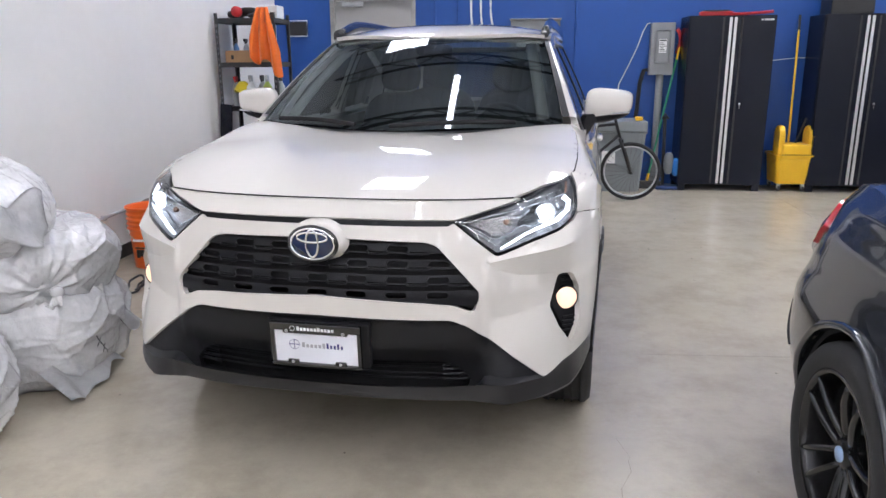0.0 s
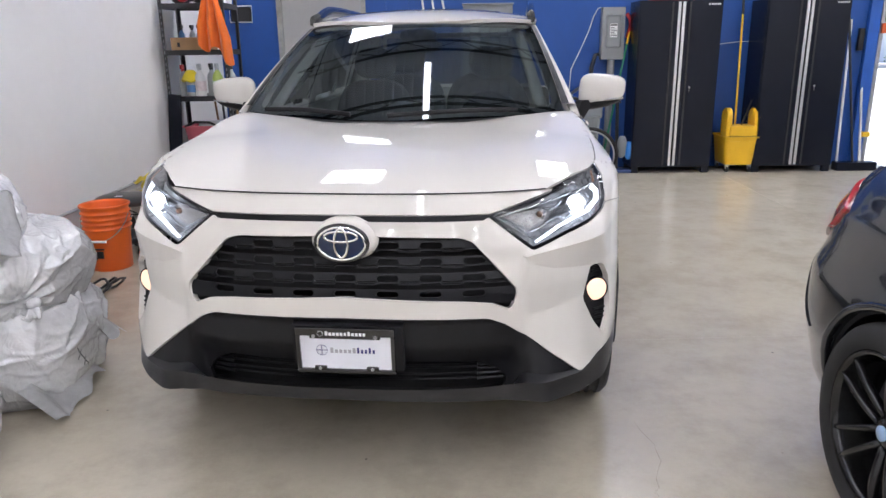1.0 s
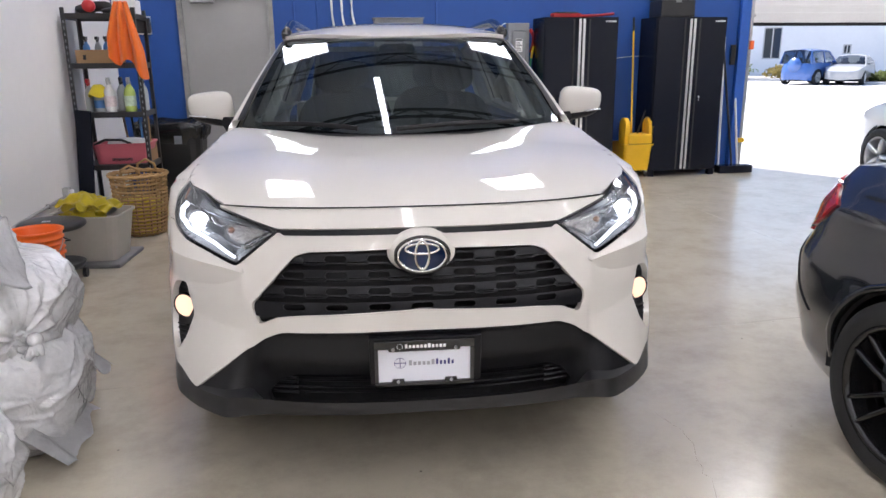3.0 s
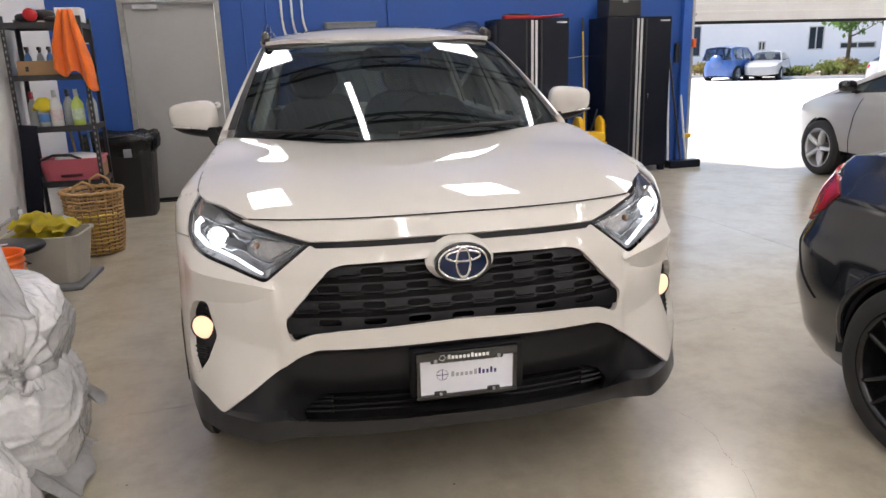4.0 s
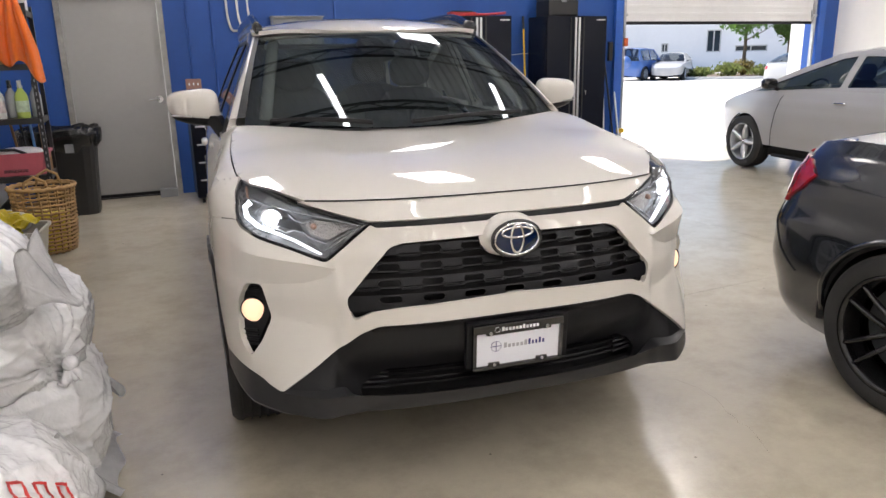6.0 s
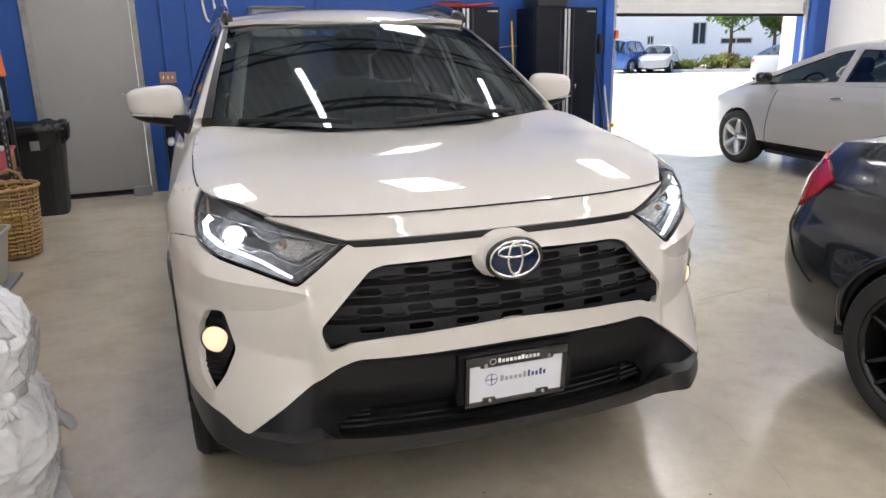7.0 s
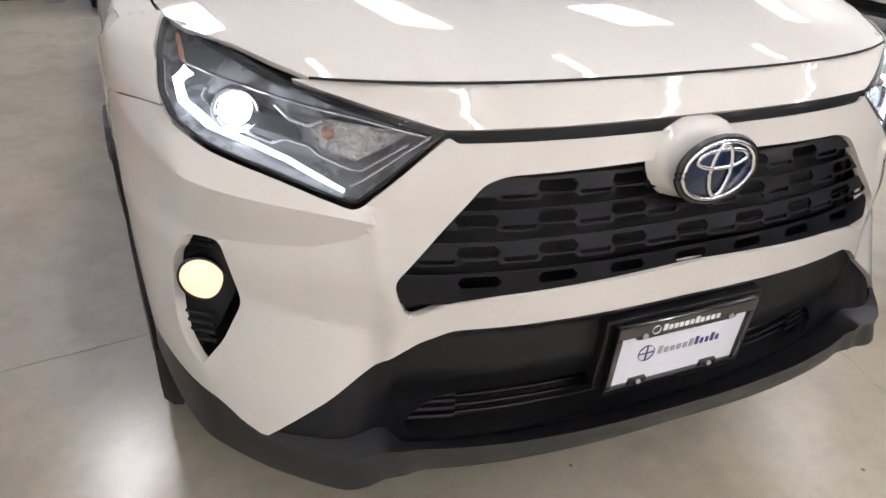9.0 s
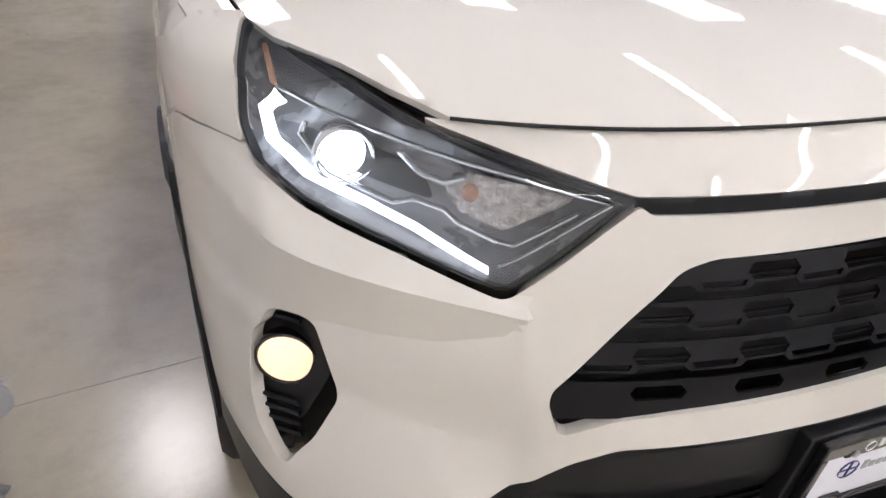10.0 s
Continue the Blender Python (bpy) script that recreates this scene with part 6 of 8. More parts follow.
for i in range(3):
    part("toggle", box(B(), (0.03 + i * 0.046, -0.008, 0.045), (0.042 + i * 0.046, 0.0, 0.072), 0.002), M_INK_WHITE, swp)
bx = thing("tool_chest", "low black steel tool chest beside the grey door", "chest", pose(-1.03, 8.47, 0))
part("body", box(B(), (0, 0, 0.06), (0.52, 0.48, 0.86), 0.012), M_CAB, bx)
for i in range(4):
    dr = part("drawer", box(B(), (0.02, -0.014, 0.10 + i * 0.185), (0.50, -0.001, 0.27 + i * 0.185), 0.005), M_CAB, bx)
    part("drawer_pull", box(B(), (0.04, -0.028, 0.245 + i * 0.185), (0.48, -0.0145, 0.26 + i * 0.185), 0.004), M_STRIP, dr)
for x in (0.06, 0.46):
    for y in (0.07, 0.41):
        part("caster", cyl(B(), (x - 0.014, y, 0.03), (x + 0.014, y, 0.03), 0.03, seg=14), M_BLACK, bx)
solid("door_stop_block", box(B(), (-1.385, 9.07, 0), (-1.20, 9.18, 0.092), 0.01), M_GREY_BOX, "small grey block lying before the grey door", "block")

# grey lidded bin, bicycle, broom, hand pump
gb = thing("lidded_bin", "grey plastic bin with a lid by the blue wall", "bin", pose(1.26, 8.87, 0))
part("body", taper(B(), 0.5, 0.42, 0.58, 0.5, 0.0, 0.66), M_GREY_BIN, gb)
part("lid", box(B(), (-0.29, -0.28, 0.68), (0.29, 0.28, 0.80), 0.02), M_GREY_BIN, gb)
part("bin_label", box(B(), (-0.2, -0.272, 0.33), (-0.05, -0.262, 0.47), 0.002), M_INK_WHITE, gb, "white label")
solid("yellow_sponge", box(B(), (1.42, 8.66, 0.802), (1.50, 8.73, 0.845), 0.01), M_YELLOW, "yellow sponge lying on the grey bin", "sponge")

M_BIKE = mat("black_bike_paint", (0.012, 0.012, 0.013), 0.3, vary=0.1)
bike = thing("bicycle", "black bicycle leaning before the grey bin", "bicycle", pose(1.325, 8.16, 0, 7, 0, -8))


def bike_wheel(x):
    r = 0.315
    w = part("wheel", sweep(B(), [(x + (r - 0.018) * math.cos(2 * math.pi * k / 44), 0, r + (r - 0.018) * math.sin(2 * math.pi * k / 44)) for k in range(44)], 0.019, 8, True), M_RUBBER, bike, "black tyre", True)
    part("rim", sweep(B(), [(x + (r - 0.042) * math.cos(2 * math.pi * k / 44), 0, r + (r - 0.042) * math.sin(2 * math.pi * k / 44)) for k in range(44)], 0.010, 6, True), M_ALLOY, w, "silver rim", True)
    bm = B()
    for k in range(28):
        a = 2 * math.pi * k / 28
        cyl(bm, (x + 0.02 * math.cos(a + 0.9), 0.02 * (-1) ** k, r + 0.02 * math.sin(a + 0.9)), (x + (r - 0.05) * math.cos(a), 0, r + (r - 0.05) * math.sin(a)), 0.0012, seg=4)
    tagged(part("spokes", bm, M_STEEL_DK, w), kind="stuff")
    part("hub", cyl(B(), (x, -0.045, r), (x, 0.045, r), 0.02, seg=14), M_BLACK, w)


bike_wheel(0.0)
bike_wheel(-1.02)
tubes = (("fork", [(0.0, -0.05, 0.315), (-0.06, -0.05, 0.50), (-0.13, -0.03, 0.68)]), ("fork", [(0.0, 0.05, 0.315), (-0.06, 0.05, 0.50), (-0.13, 0.03, 0.68)]), ("head_tube", [(-0.12, 0, 0.66), (-0.19, 0, 0.90)]),
         ("down_tube", [(-0.14, 0, 0.70), (-0.56, 0, 0.30)]), ("top_tube", [(-0.17, 0, 0.82), (-0.66, 0, 0.76)]), ("seat_tube", [(-0.56, 0, 0.30), (-0.70, 0, 0.92)]),
         ("chain_stay", [(-0.56, 0.05, 0.30), (-1.02, 0.06, 0.315)]), ("seat_stay", [(-0.66, 0.03, 0.76), (-1.02, 0.06, 0.315)]), ("handlebar", [(-0.12, -0.30, 0.98), (-0.20, -0.1, 0.96), (-0.20, 0.1, 0.96), (-0.12, 0.30, 0.98)]))
for nm, pts in tubes:
    part(nm, sweep(B(), pts, 0.017, 8), M_BIKE, bike, "", True)
part("saddle", superell(B(), (-0.72, 0, 0.95), (0.13, 0.07, 0.03), 2.4, 16, 8), M_BLACK, bike, "", True)
part("brake_caliper", box(B(), (-0.115, -0.03, 0.60), (-0.085, 0.03, 0.66), 0.006), M_BLACK, bike)
part("crank", cyl(B(), (-0.56, -0.06, 0.30), (-0.56, -0.05, 0.30), 0.09, seg=24), M_STEEL_DK, bike)

br = thing("broom", "green-handled broom leaning on the blue wall", "broom")
part("handle", cyl(B(), (1.64, 8.93, 0.16), (1.91, 9.16, 1.47), 0.012, seg=10), mat("green_paint", (0.02, 0.22, 0.12), 0.4), br)
part("handle_tip", cyl(B(), (1.908, 9.158, 1.46), (1.935, 9.182, 1.60), 0.013, seg=10), M_YELLOW, br, "yellow grip")
part("ferrule", cyl(B(), (1.625, 8.917, 0.09), (1.642, 8.932, 0.17), 0.016, seg=10), M_YELLOW, br)
part("bristles", box(B(), (1.50, 8.86, 0.0), (1.78, 8.95, 0.09), 0.015), M_BLACK, br)
pump = thing("floor_pump", "black pole and blue hand vacuum standing by the wall", "vacuum", pose(1.83, 8.90, 0))
part("base", box(B(), (-0.12, -0.09, 0), (0.14, 0.08, 0.04), 0.012), mat("navy_plastic", (0.02, 0.05, 0.16), 0.4), pump)
part("pole", cyl(B(), (-0.03, 0.0, 0.04), (-0.04, 0.06, 0.83), 0.02, seg=12), M_BLACK, pump)
part("body", superell(B(), (0.02, -0.02, 0.30), (0.055, 0.055, 0.13), 2.6, 16, 10), M_GREY_BIN, pump, "", True)
part("canister", superell(B(), (0.10, -0.03, 0.26), (0.05, 0.055, 0.11), 2.4, 16, 10), mat("clear_blue_plastic", (0.03, 0.20, 0.62), 0.2, coat=0.5), pump, "bright blue canister", True)
part("grip", sweep(B(), [(-0.07, 0.06, 0.80), (-0.04, 0.06, 0.86), (0.0, 0.06, 0.80)], 0.012, 8), M_BLACK, pump, "", True)
solid("red_extinguisher_hose", sweep(B(), [(1.90, 9.2, 1.80), (1.935, 9.19, 1.74), (1.93, 9.19, 1.6), (1.915, 9.2, 1.53)], 0.022, 8), M_RED, "red handle hung on the blue wall", "handle", smooth=True)

# long tools leaning in the corner by the roller door
for i, (x0, x1, mt, lb) in enumerate(((4.42, 4.50, M_INK_WHITE, "white pole leaning by the roller door"), (4.60, 4.46, M_BLACK, "black squeegee pole leaning by the roller door"), (4.66, 4.72, M_WHITE_PIPE, "pale pole leaning by the roller door"))):
    t = thing("leaning_pole", lb, "pole", group="leaning poles")
    part("pole", cyl(B(), (x0, 8.98 - 0.03 * i, 0.04), (x1, 9.22, (1.70, 1.78, 0.98)[i]), 0.014, seg=10), mt, t)
    part("head", box(B(), (x0 - 0.11, 8.95 - 0.03 * i, 0.0), (x0 + 0.11, 9.01 - 0.03 * i, 0.05), 0.01), M_BLACK if i else M_GREY_BOX, t)
solid("rail_box", box(B(), (4.34, 8.80, 0.0), (4.80, 8.94, 0.10), 0.01), M_CAB, "low black box on the floor beside the cabinet", "box")
bm = box(B(), (4.60, 9.19, 1.35), (4.66, 9.235, 1.60), 0.008)
solid("door_chain_box", bm, M_BLACK, "small black box on the blue wall by the roller door", "box")
solid("orange_sensor", box(B(), (4.83, 9.15, 1.54), (4.88, 9.188, 1.65), 0.006), mat("orange_paint", (0.7, 0.12, 0.02), 0.4), "small orange sensor on the blue jamb", "sensor")
solid("yellow_latch", box(B(), (4.76, 9.13, 0.35), (4.86, 9.188, 0.41), 0.01), M_YELLOW, "yellow latch low on the blue jamb", "latch")
solid("wall_tray", box(B(), (-2.715, 9.19, 1.775), (-2.475, 9.249, 1.935), 0.012), M_BLACK, "black tray fixed on the blue wall", "tray")
bm = sweep(B(), [(-2.725, 9.185, 1.765), (-2.465, 9.185, 1.765), (-2.465, 9.185, 1.945), (-2.725, 9.185, 1.945)], 0.007, 8, True)
solid("tray_border", bm, M_INK_WHITE, "white rounded border round the black wall tray", "border", smooth=True)

# ---- shelf unit by the white wall ----
M_SHELF = mat("black_shelf_steel", (0.022, 0.022, 0.024), 0.4, vary=0.15, scale=8)
SX0, SX1, SY0, SY1 = -2.84, -2.235, 7.37, 7.83
shelf = thing("shelf_unit", "black boltless steel shelf unit full of cleaning supplies", "shelf")
for x in (SX0, SX1):
    for y in (SY0, SY1):
        sx, sy = (1 if x == SX0 else -1), (1 if y == SY0 else -1)
        bm = box(B(), (min(x, x + sx * 0.035), min(y, y + sy * 0.003), 0), (max(x, x + sx * 0.035), max(y, y + sy * 0.003), 1.93))
        box(bm, (min(x, x + sx * 0.003), min(y + sy * 0.004, y + sy * 0.035), 0), (max(x, x + sx * 0.003), max(y + sy * 0.004, y + sy * 0.035), 1.93))
        po = part("post", bm, M_SHELF, shelf)
        bm = B()
        for k in range(34):
            box(bm, (x + sx * 0.013, y - sy * 0.0015 - 0.0008, 0.05 + k * 0.053), (x + sx * 0.022, y - sy * 0.0015 + 0.0008, 0.075 + k * 0.053))
        tagged(part("punched_slot", bm, M_GREY_BOX, po), kind="stuff")
SHELVES = (0.12, 0.565, 1.035, 1.462, 1.88)
for z in SHELVES:
    deck_ob = part("shelf_board", box(B(), (SX0 + 0.006, SY0 + 0.006, z - 0.012), (SX1 - 0.006, SY1 - 0.006, z)), mat("fibreboard", (0.25, 0.18, 0.1), 0.7) if z == SHELVES[0] else M_SHELF, shelf)
    bm = box(B(), (SX0 + 0.004, SY0 + 0.0035, z - 0.045), (SX1 - 0.004, SY0 + 0.0055, z + 0.002))
    box(bm, (SX0 + 0.004, SY1 - 0.0055, z - 0.045), (SX1 - 0.004, SY1 - 0.0035, z + 0.002))
    box(bm, (SX0 + 0.0035, SY0 + 0.006, z - 0.045), (SX0 + 0.0055, SY1 - 0.006, z + 0.002))
    box(bm, (SX1 - 0.0055, SY0 + 0.006, z - 0.045), (SX1 - 0.0035, SY1 - 0.006, z + 0.002))
    part("shelf_beam", bm, M_SHELF, shelf)

M_CARD = mat("cardboard", (0.36, 0.22, 0.11), 0.8, vary=0.08, scale=12)
cbx = thing("cardboard_box", "low brown cardboard box on a shelf", "box", pose(-2.775, 7.42, 1.463))
bm = B()
for lo, hi in (((0, 0, 0), (0.34, 0.006, 0.115)), ((0, 0.30, 0), (0.34, 0.306, 0.115)), ((0, 0.006, 0), (0.006, 0.30, 0.115)), ((0.334, 0.006, 0), (0.34, 0.30, 0.115)), ((0.006, 0.006, 0.0), (0.334, 0.30, 0.006))):
    box(bm, lo, hi)
part("tray", bm, M_CARD, cbx)
bm = box(B(), (0.06, -0.001, 0.03), (0.085, 0.0, 0.07))
part("print_mark", bm, M_BLACK, cbx)


def bottle(name, label, m, r, h, body, cap, sprayer=True, band=None):
    b = thing(name, label, "bottle", m, group="cleaning bottles")
    part("body", lathe(B(), [(0.001, 0), (r * 0.95, 0), (r, 0.01), (r, h * 0.62), (r * 0.85, h * 0.72), (r * 0.42, h * 0.85), (r * 0.36, h * 0.9)], 20), body, b, "", True)
    part("cap", lathe(B(), [(r * 0.4, h * 0.9), (r * 0.42, h * 0.97), (0.001, h * 0.98)], 16), cap, b, "", True)
    if band:
        part("label_sheet", lathe(B(), [(r * 1.015, h * 0.18), (r * 1.015, h * 0.52)], 20), band, b, "", True)
    if sprayer:
        bm = box(B(), (-0.012, -0.045, h * 0.97), (0.012, 0.028, h * 1.12), 0.006)
        box(bm, (-0.006, -0.03, h * 0.88), (0.006, -0.018, h * 0.98), 0.003)
        part("trigger", bm, cap, b)
    return b


M_BOT_WHITE = mat("white_bottle", (0.72, 0.72, 0.70), 0.35)
M_BOT_CLEAR = mat("cloudy_bottle", (0.42, 0.44, 0.44), 0.3)
M_BOT_GREEN = mat("lime_bottle", (0.45, 0.58, 0.12), 0.3)
M_BOT_BLUE = mat("blue_label", (0.08, 0.22, 0.5), 0.4)
M_BAND_GREEN = mat("green_white_label", (0.5, 0.62, 0.45), 0.5, vary=0.3, scale=30)
M_BAND_PINK = mat("pink_white_label", (0.7, 0.6, 0.6), 0.5, vary=0.2, scale=30)
zz = SHELVES[2] + 0.001
bottle("spray_bottle", "blue-labelled clear bottle on the shelf", pose(-2.640, 7.50, zz), 0.055, 0.20, M_BOT_CLEAR, M_RED, False, M_BOT_BLUE)
bottle("spray_bottle", "white trigger bottle with a printed label on the shelf", pose(-2.545, 7.46, zz), 0.05, 0.27, M_BOT_WHITE, M_BOT_CLEAR, True, M_BAND_PINK)
bottle("spray_bottle", "cloudy grey trigger bottle on the shelf", pose(-2.460, 7.55, zz), 0.045, 0.27, M_BOT_CLEAR, M_BLACK, True)
bottle("spray_bottle", "lime green trigger bottle on the shelf", pose(-2.375, 7.46, zz), 0.05, 0.27, M_BOT_GREEN, M_BOT_CLEAR, True, M_BAND_GREEN)
bottle("spray_bottle", "tall cloudy bottle with a dark top on the shelf", pose(-2.290, 7.62, zz), 0.042, 0.27, M_BOT_CLEAR, M_BLACK, True)
bottle("spray_bottle", "small bottle with a red cap on the shelf", pose(-2.740, 7.55, zz), 0.04, 0.26, M_BOT_CLEAR, M_RED, True)
for k in range(4):
    bottle("small_bottle", "small blue bottle standing in the cardboard box", pose(-2.72 + k * 0.085, 7.58 + 0.05 * (k % 2), 1.471), 0.03, 0.20, M_BOT_CLEAR if k % 2 else M_BOT_BLUE, M_BLACK, True)


def cloth(name, label, category, fn, nu, nv, material, th=0.006, group=""):
    """A draped cloth: a grid bent by fn(a, b) for a, b in 0..1, with some thickness."""
    bm = B()
    vs = [[bm.verts.new(fn(i / nu, j / nv)) for j in range(nv + 1)] for i in range(nu + 1)]
    for i in range(nu):
        for j in range(nv):
            bm.faces.new((vs[i][j], vs[i + 1][j], vs[i + 1][j + 1], vs[i][j + 1]))
    bmesh.ops.recalc_face_normals(bm, faces=bm.faces[:])
    bmesh.ops.solidify(bm, geom=bm.faces[:], thickness=th)
    return solid(name, bm, material, label, category, group, smooth=True)


M_ORANGE_CLOTH = mat("orange_terry", (0.85, 0.17, 0.012), 0.9, vary=0.12, scale=10, bump=0.5, bump_scale=300, sheen=0.3)
M_YELLOW_CLOTH = mat("yellow_microfibre", (0.72, 0.58, 0.03), 0.9, vary=0.12, scale=10, bump=0.4, bump_scale=300, sheen=0.3)


def towel(a, b):
    # b: 0 top, 1 bottom; gathered at the top, spreading with long folds, one corner lower
    w = 0.08 + 0.11 * min(1, b * 1.6)
    low = 1.975 - b * (0.46 + 0.17 * a ** 1.2 + 0.05 * math.sin(a * 9))
    x = -2.335 + (a - 0.5) * w * 1.25 + 0.06 * b * (a - 0.2)
    y = 7.345 - 0.035 * math.sin(a * 16 + 1) * min(1, 0.3 + b) - 0.03 * math.sin(min(1, b * 4) * math.pi / 2)
    return (x, y, low)


cloth("towel", "bright orange towel hung over the shelf's corner", "towel", towel, 40, 30, M_ORANGE_CLOTH)
cloth("cleaning_cloth", "yellow cloth draped over a bottle on the shelf", "cloth", lambda a, b: (-2.64 + 0.085 * math.cos(a * 6.28) * (0.3 + 0.8 * b), 7.48 + 0.07 * math.sin(a * 6.28) * (0.3 + 0.8 * b), 1.28 - 0.10 * b ** 1.5 - 0.015 * math.sin(a * 18) * b), 40, 8, M_YELLOW_CLOTH)
# things on the top board
bm = superell(B(), (-2.66, 7.50, 1.922), (0.09, 0.05, 0.04), 2.6, 16, 8)
superell(bm, (-2.54, 7.50, 1.945), (0.10, 0.035, 0.045), 2.6, 16, 8)
solid("polisher", bm, M_BLACK, "black polishing machine lying on the shelf", "polisher", smooth=True)
bm = lathe(B(), [(0.001, 0), (0.045, 0), (0.05, 0.01), (0.05, 0.06), (0.001, 0.065)], 20, pose(-2.60, 7.40, 1.94, 90))
solid("polishing_pad", bm, M_RED, "red round polishing pad", "pad", smooth=True)
solid("red_tool_bag", box(B(), (-2.56, 7.6, 1.882), (-2.42, 7.78, 1.985), 0.03), M_RED, "red tool bag on the top shelf", "bag")
solid("white_carton", box(B(), (-2.45, 7.52, 1.882), (-2.25, 7.72, 2.005), 0.004), M_INK_WHITE, "white carton on the top shelf", "carton")
solid("cable_heap", superell(B(), (-2.40, 7.45, 1.905), (0.13, 0.06, 0.03), 2.2, 18, 8), M_BLACK, "dark heap of cable on the top shelf", "cable", smooth=True)

M_PINK = mat("pink_plastic", (0.62, 0.14, 0.18), 0.45, vary=0.06)
pk = thing("plastic_basket", "pink plastic basket with cloths on a low shelf", "basket", pose(-2.50, 7.60, SHELVES[1] + 0.002))
part("tub", taper(B(), 0.44, 0.34, 0.50, 0.38, 0, 0.17), M_PINK, pk)
bm = B()
for i in range(16):
    box(bm, (-0.08 + i * 0.011, -0.187, 0.03), (-0.075 + i * 0.011, -0.178, 0.055))
tagged(part("vent_slot", bm, M_BLACK, pk), kind="stuff")
part("folded_cloth", superell(B(), (0.03, 0, 0.17), (0.18, 0.13, 0.05), 2.6, 20, 8), M_INK_WHITE, pk, "pale folded cloths", True)
part("carry_handle", sweep(B(), [(-0.22, -0.19, 0.18), (-0.12, -0.20, 0.225), (0.02, -0.20, 0.22), (0.1, -0.19, 0.18)], 0.012, 8), M_BLACK, pk, "", True)
solid("cardboard_flap", box(B(), (-2.31, 7.50, 0.567), (-2.26, 7.80, 0.74)), M_CARD, "brown cardboard piece on the shelf", "cardboard")
for k in range(4):
    solid("wooden_stick", cyl(B(), (-2.48 + 0.06 * k, 7.72, 0.58), (-2.54 + 0.075 * k, 7.80, 1.02), 0.011, seg=8), (M_CARD, M_BLACK, M_BOT_BLUE, M_CARD)[k], "short wooden stick standing on the shelf", "stick", group="short sticks")
bm = superell(B(), (-2.64, 7.6, 0.19), (0.08, 0.08, 0.07), 2.5, 14, 8)
solid("rag_bundle", bm, M_INK_WHITE, "pale bundle of rags on the lowest shelf", "rags", smooth=True)
solid("black_board", box(B(), (-0.006, -0.085, 0), (0.006, 0.085, 1.07), 0.003, pose(-2.80, 7.21, 0, 3, 3, 62)), M_CAB, "tall black board leaning at the shelf", "board")
# wall socket box on the conduit
so = thing("socket_box", "grey metal socket box low on the white wall", "socket", pose(WALL_W + 0.001, 6.9, 0.33))
part("box", box(B(), (0, 0, 0), (0.05, 0.075, 0.115), 0.004), M_CONDUIT, so)
part("plug", box(B(), (0.051, 0.02, 0.06), (0.085, 0.055, 0.095), 0.006), M_INK_WHITE, so)
part("plug", box(B(), (0.051, 0.02, 0.015), (0.085, 0.055, 0.05), 0.006), M_INK_WHITE, so)

# ---- bin, baskets, bucket and stool ----
M_BAG_BLACK = mat("black_bin_liner", (0.012, 0.012, 0.013), 0.22, vary=0.2, scale=8, bump=0.5, bump_scale=25)
tb = thing("trash_can", "black wheeled trash can with a bin liner", "trash can", pose(-2.25, 8.70, 0) @ Matrix.Diagonal((1.28, 1.2, 1.05, 1)))
part("body", taper(B(), 0.42, 0.42, 0.50, 0.50, 0.0, 0.76), M_BLACK, tb)
bm = B()
nrm = 60
rings = []
for j, (rr_, zz_) in enumerate(((0.24, 0.60), (0.275, 0.66), (0.285, 0.74), (0.285, 0.80), (0.25, 0.815), (0.20, 0.76), (0.1, 0.7))):
    rings.append([bm.verts.new((math.copysign(abs(math.cos(2 * math.pi * k / nrm)) ** 0.6, math.cos(2 * math.pi * k / nrm)) * (rr_ + 0.012 * math.sin(k * 2.1 + j)), math.copysign(abs(math.sin(2 * math.pi * k / nrm)) ** 0.6, math.sin(2 * math.pi * k / nrm)) * (rr_ + 0.012 * math.cos(k * 1.7 + j)), zz_ + 0.012 * math.sin(k * 0.9 + j))) for k in range(nrm)])
for a, b in zip(rings, rings[1:]):
    for k in range(nrm):
        bm.faces.new((a[k], a[(k + 1) % nrm], b[(k + 1) % nrm], b[k]))
part("bin_liner", bm, M_BAG_BLACK, tb, "crumpled black liner", True)
part("bin_tag", box(B(), (0.04, -0.285, 0.60), (0.10, -0.279, 0.68), 0.002), M_GREY_BOX, tb)

M_WICKER = mat("wicker", (0.42, 0.26, 0.11), 0.65, vary=0.25, scale=14, random_tint=0.15)
wk = thing("wicker_basket", "tall woven wicker basket with a loop handle", "basket", pose(-2.285, 7.02, 0))
H_B, n_rows = 0.53, 17
for j in range(n_rows):
    z = 0.02 + (H_B - 0.03) * j / (n_rows - 1)
    rad = 0.175 + 0.055 * (z / H_B) + 0.008 * math.sin(z * 9)
    pts = [((rad + 0.011 * (1 if (k + j) % 2 else -1)) * math.cos(2 * math.pi * k / 44), (rad + 0.011 * (1 if (k + j) % 2 else -1)) * math.sin(2 * math.pi * k / 44), z + 0.003 * math.sin(k * 1.3 + j)) for k in range(44)]
    part("weave_ring", sweep(B(), pts, 0.0105, 5, True), M_WICKER, wk, "", True)
for k in range(22):
    a = 2 * math.pi * (k + 0.5) / 22
    part("stake", sweep(B(), [(0.175 * math.cos(a), 0.175 * math.sin(a), 0.005), (0.205 * math.cos(a), 0.205 * math.sin(a), 0.3), (0.232 * math.cos(a), 0.232 * math.sin(a), H_B)], 0.007, 5), M_WICKER, wk, "", True)
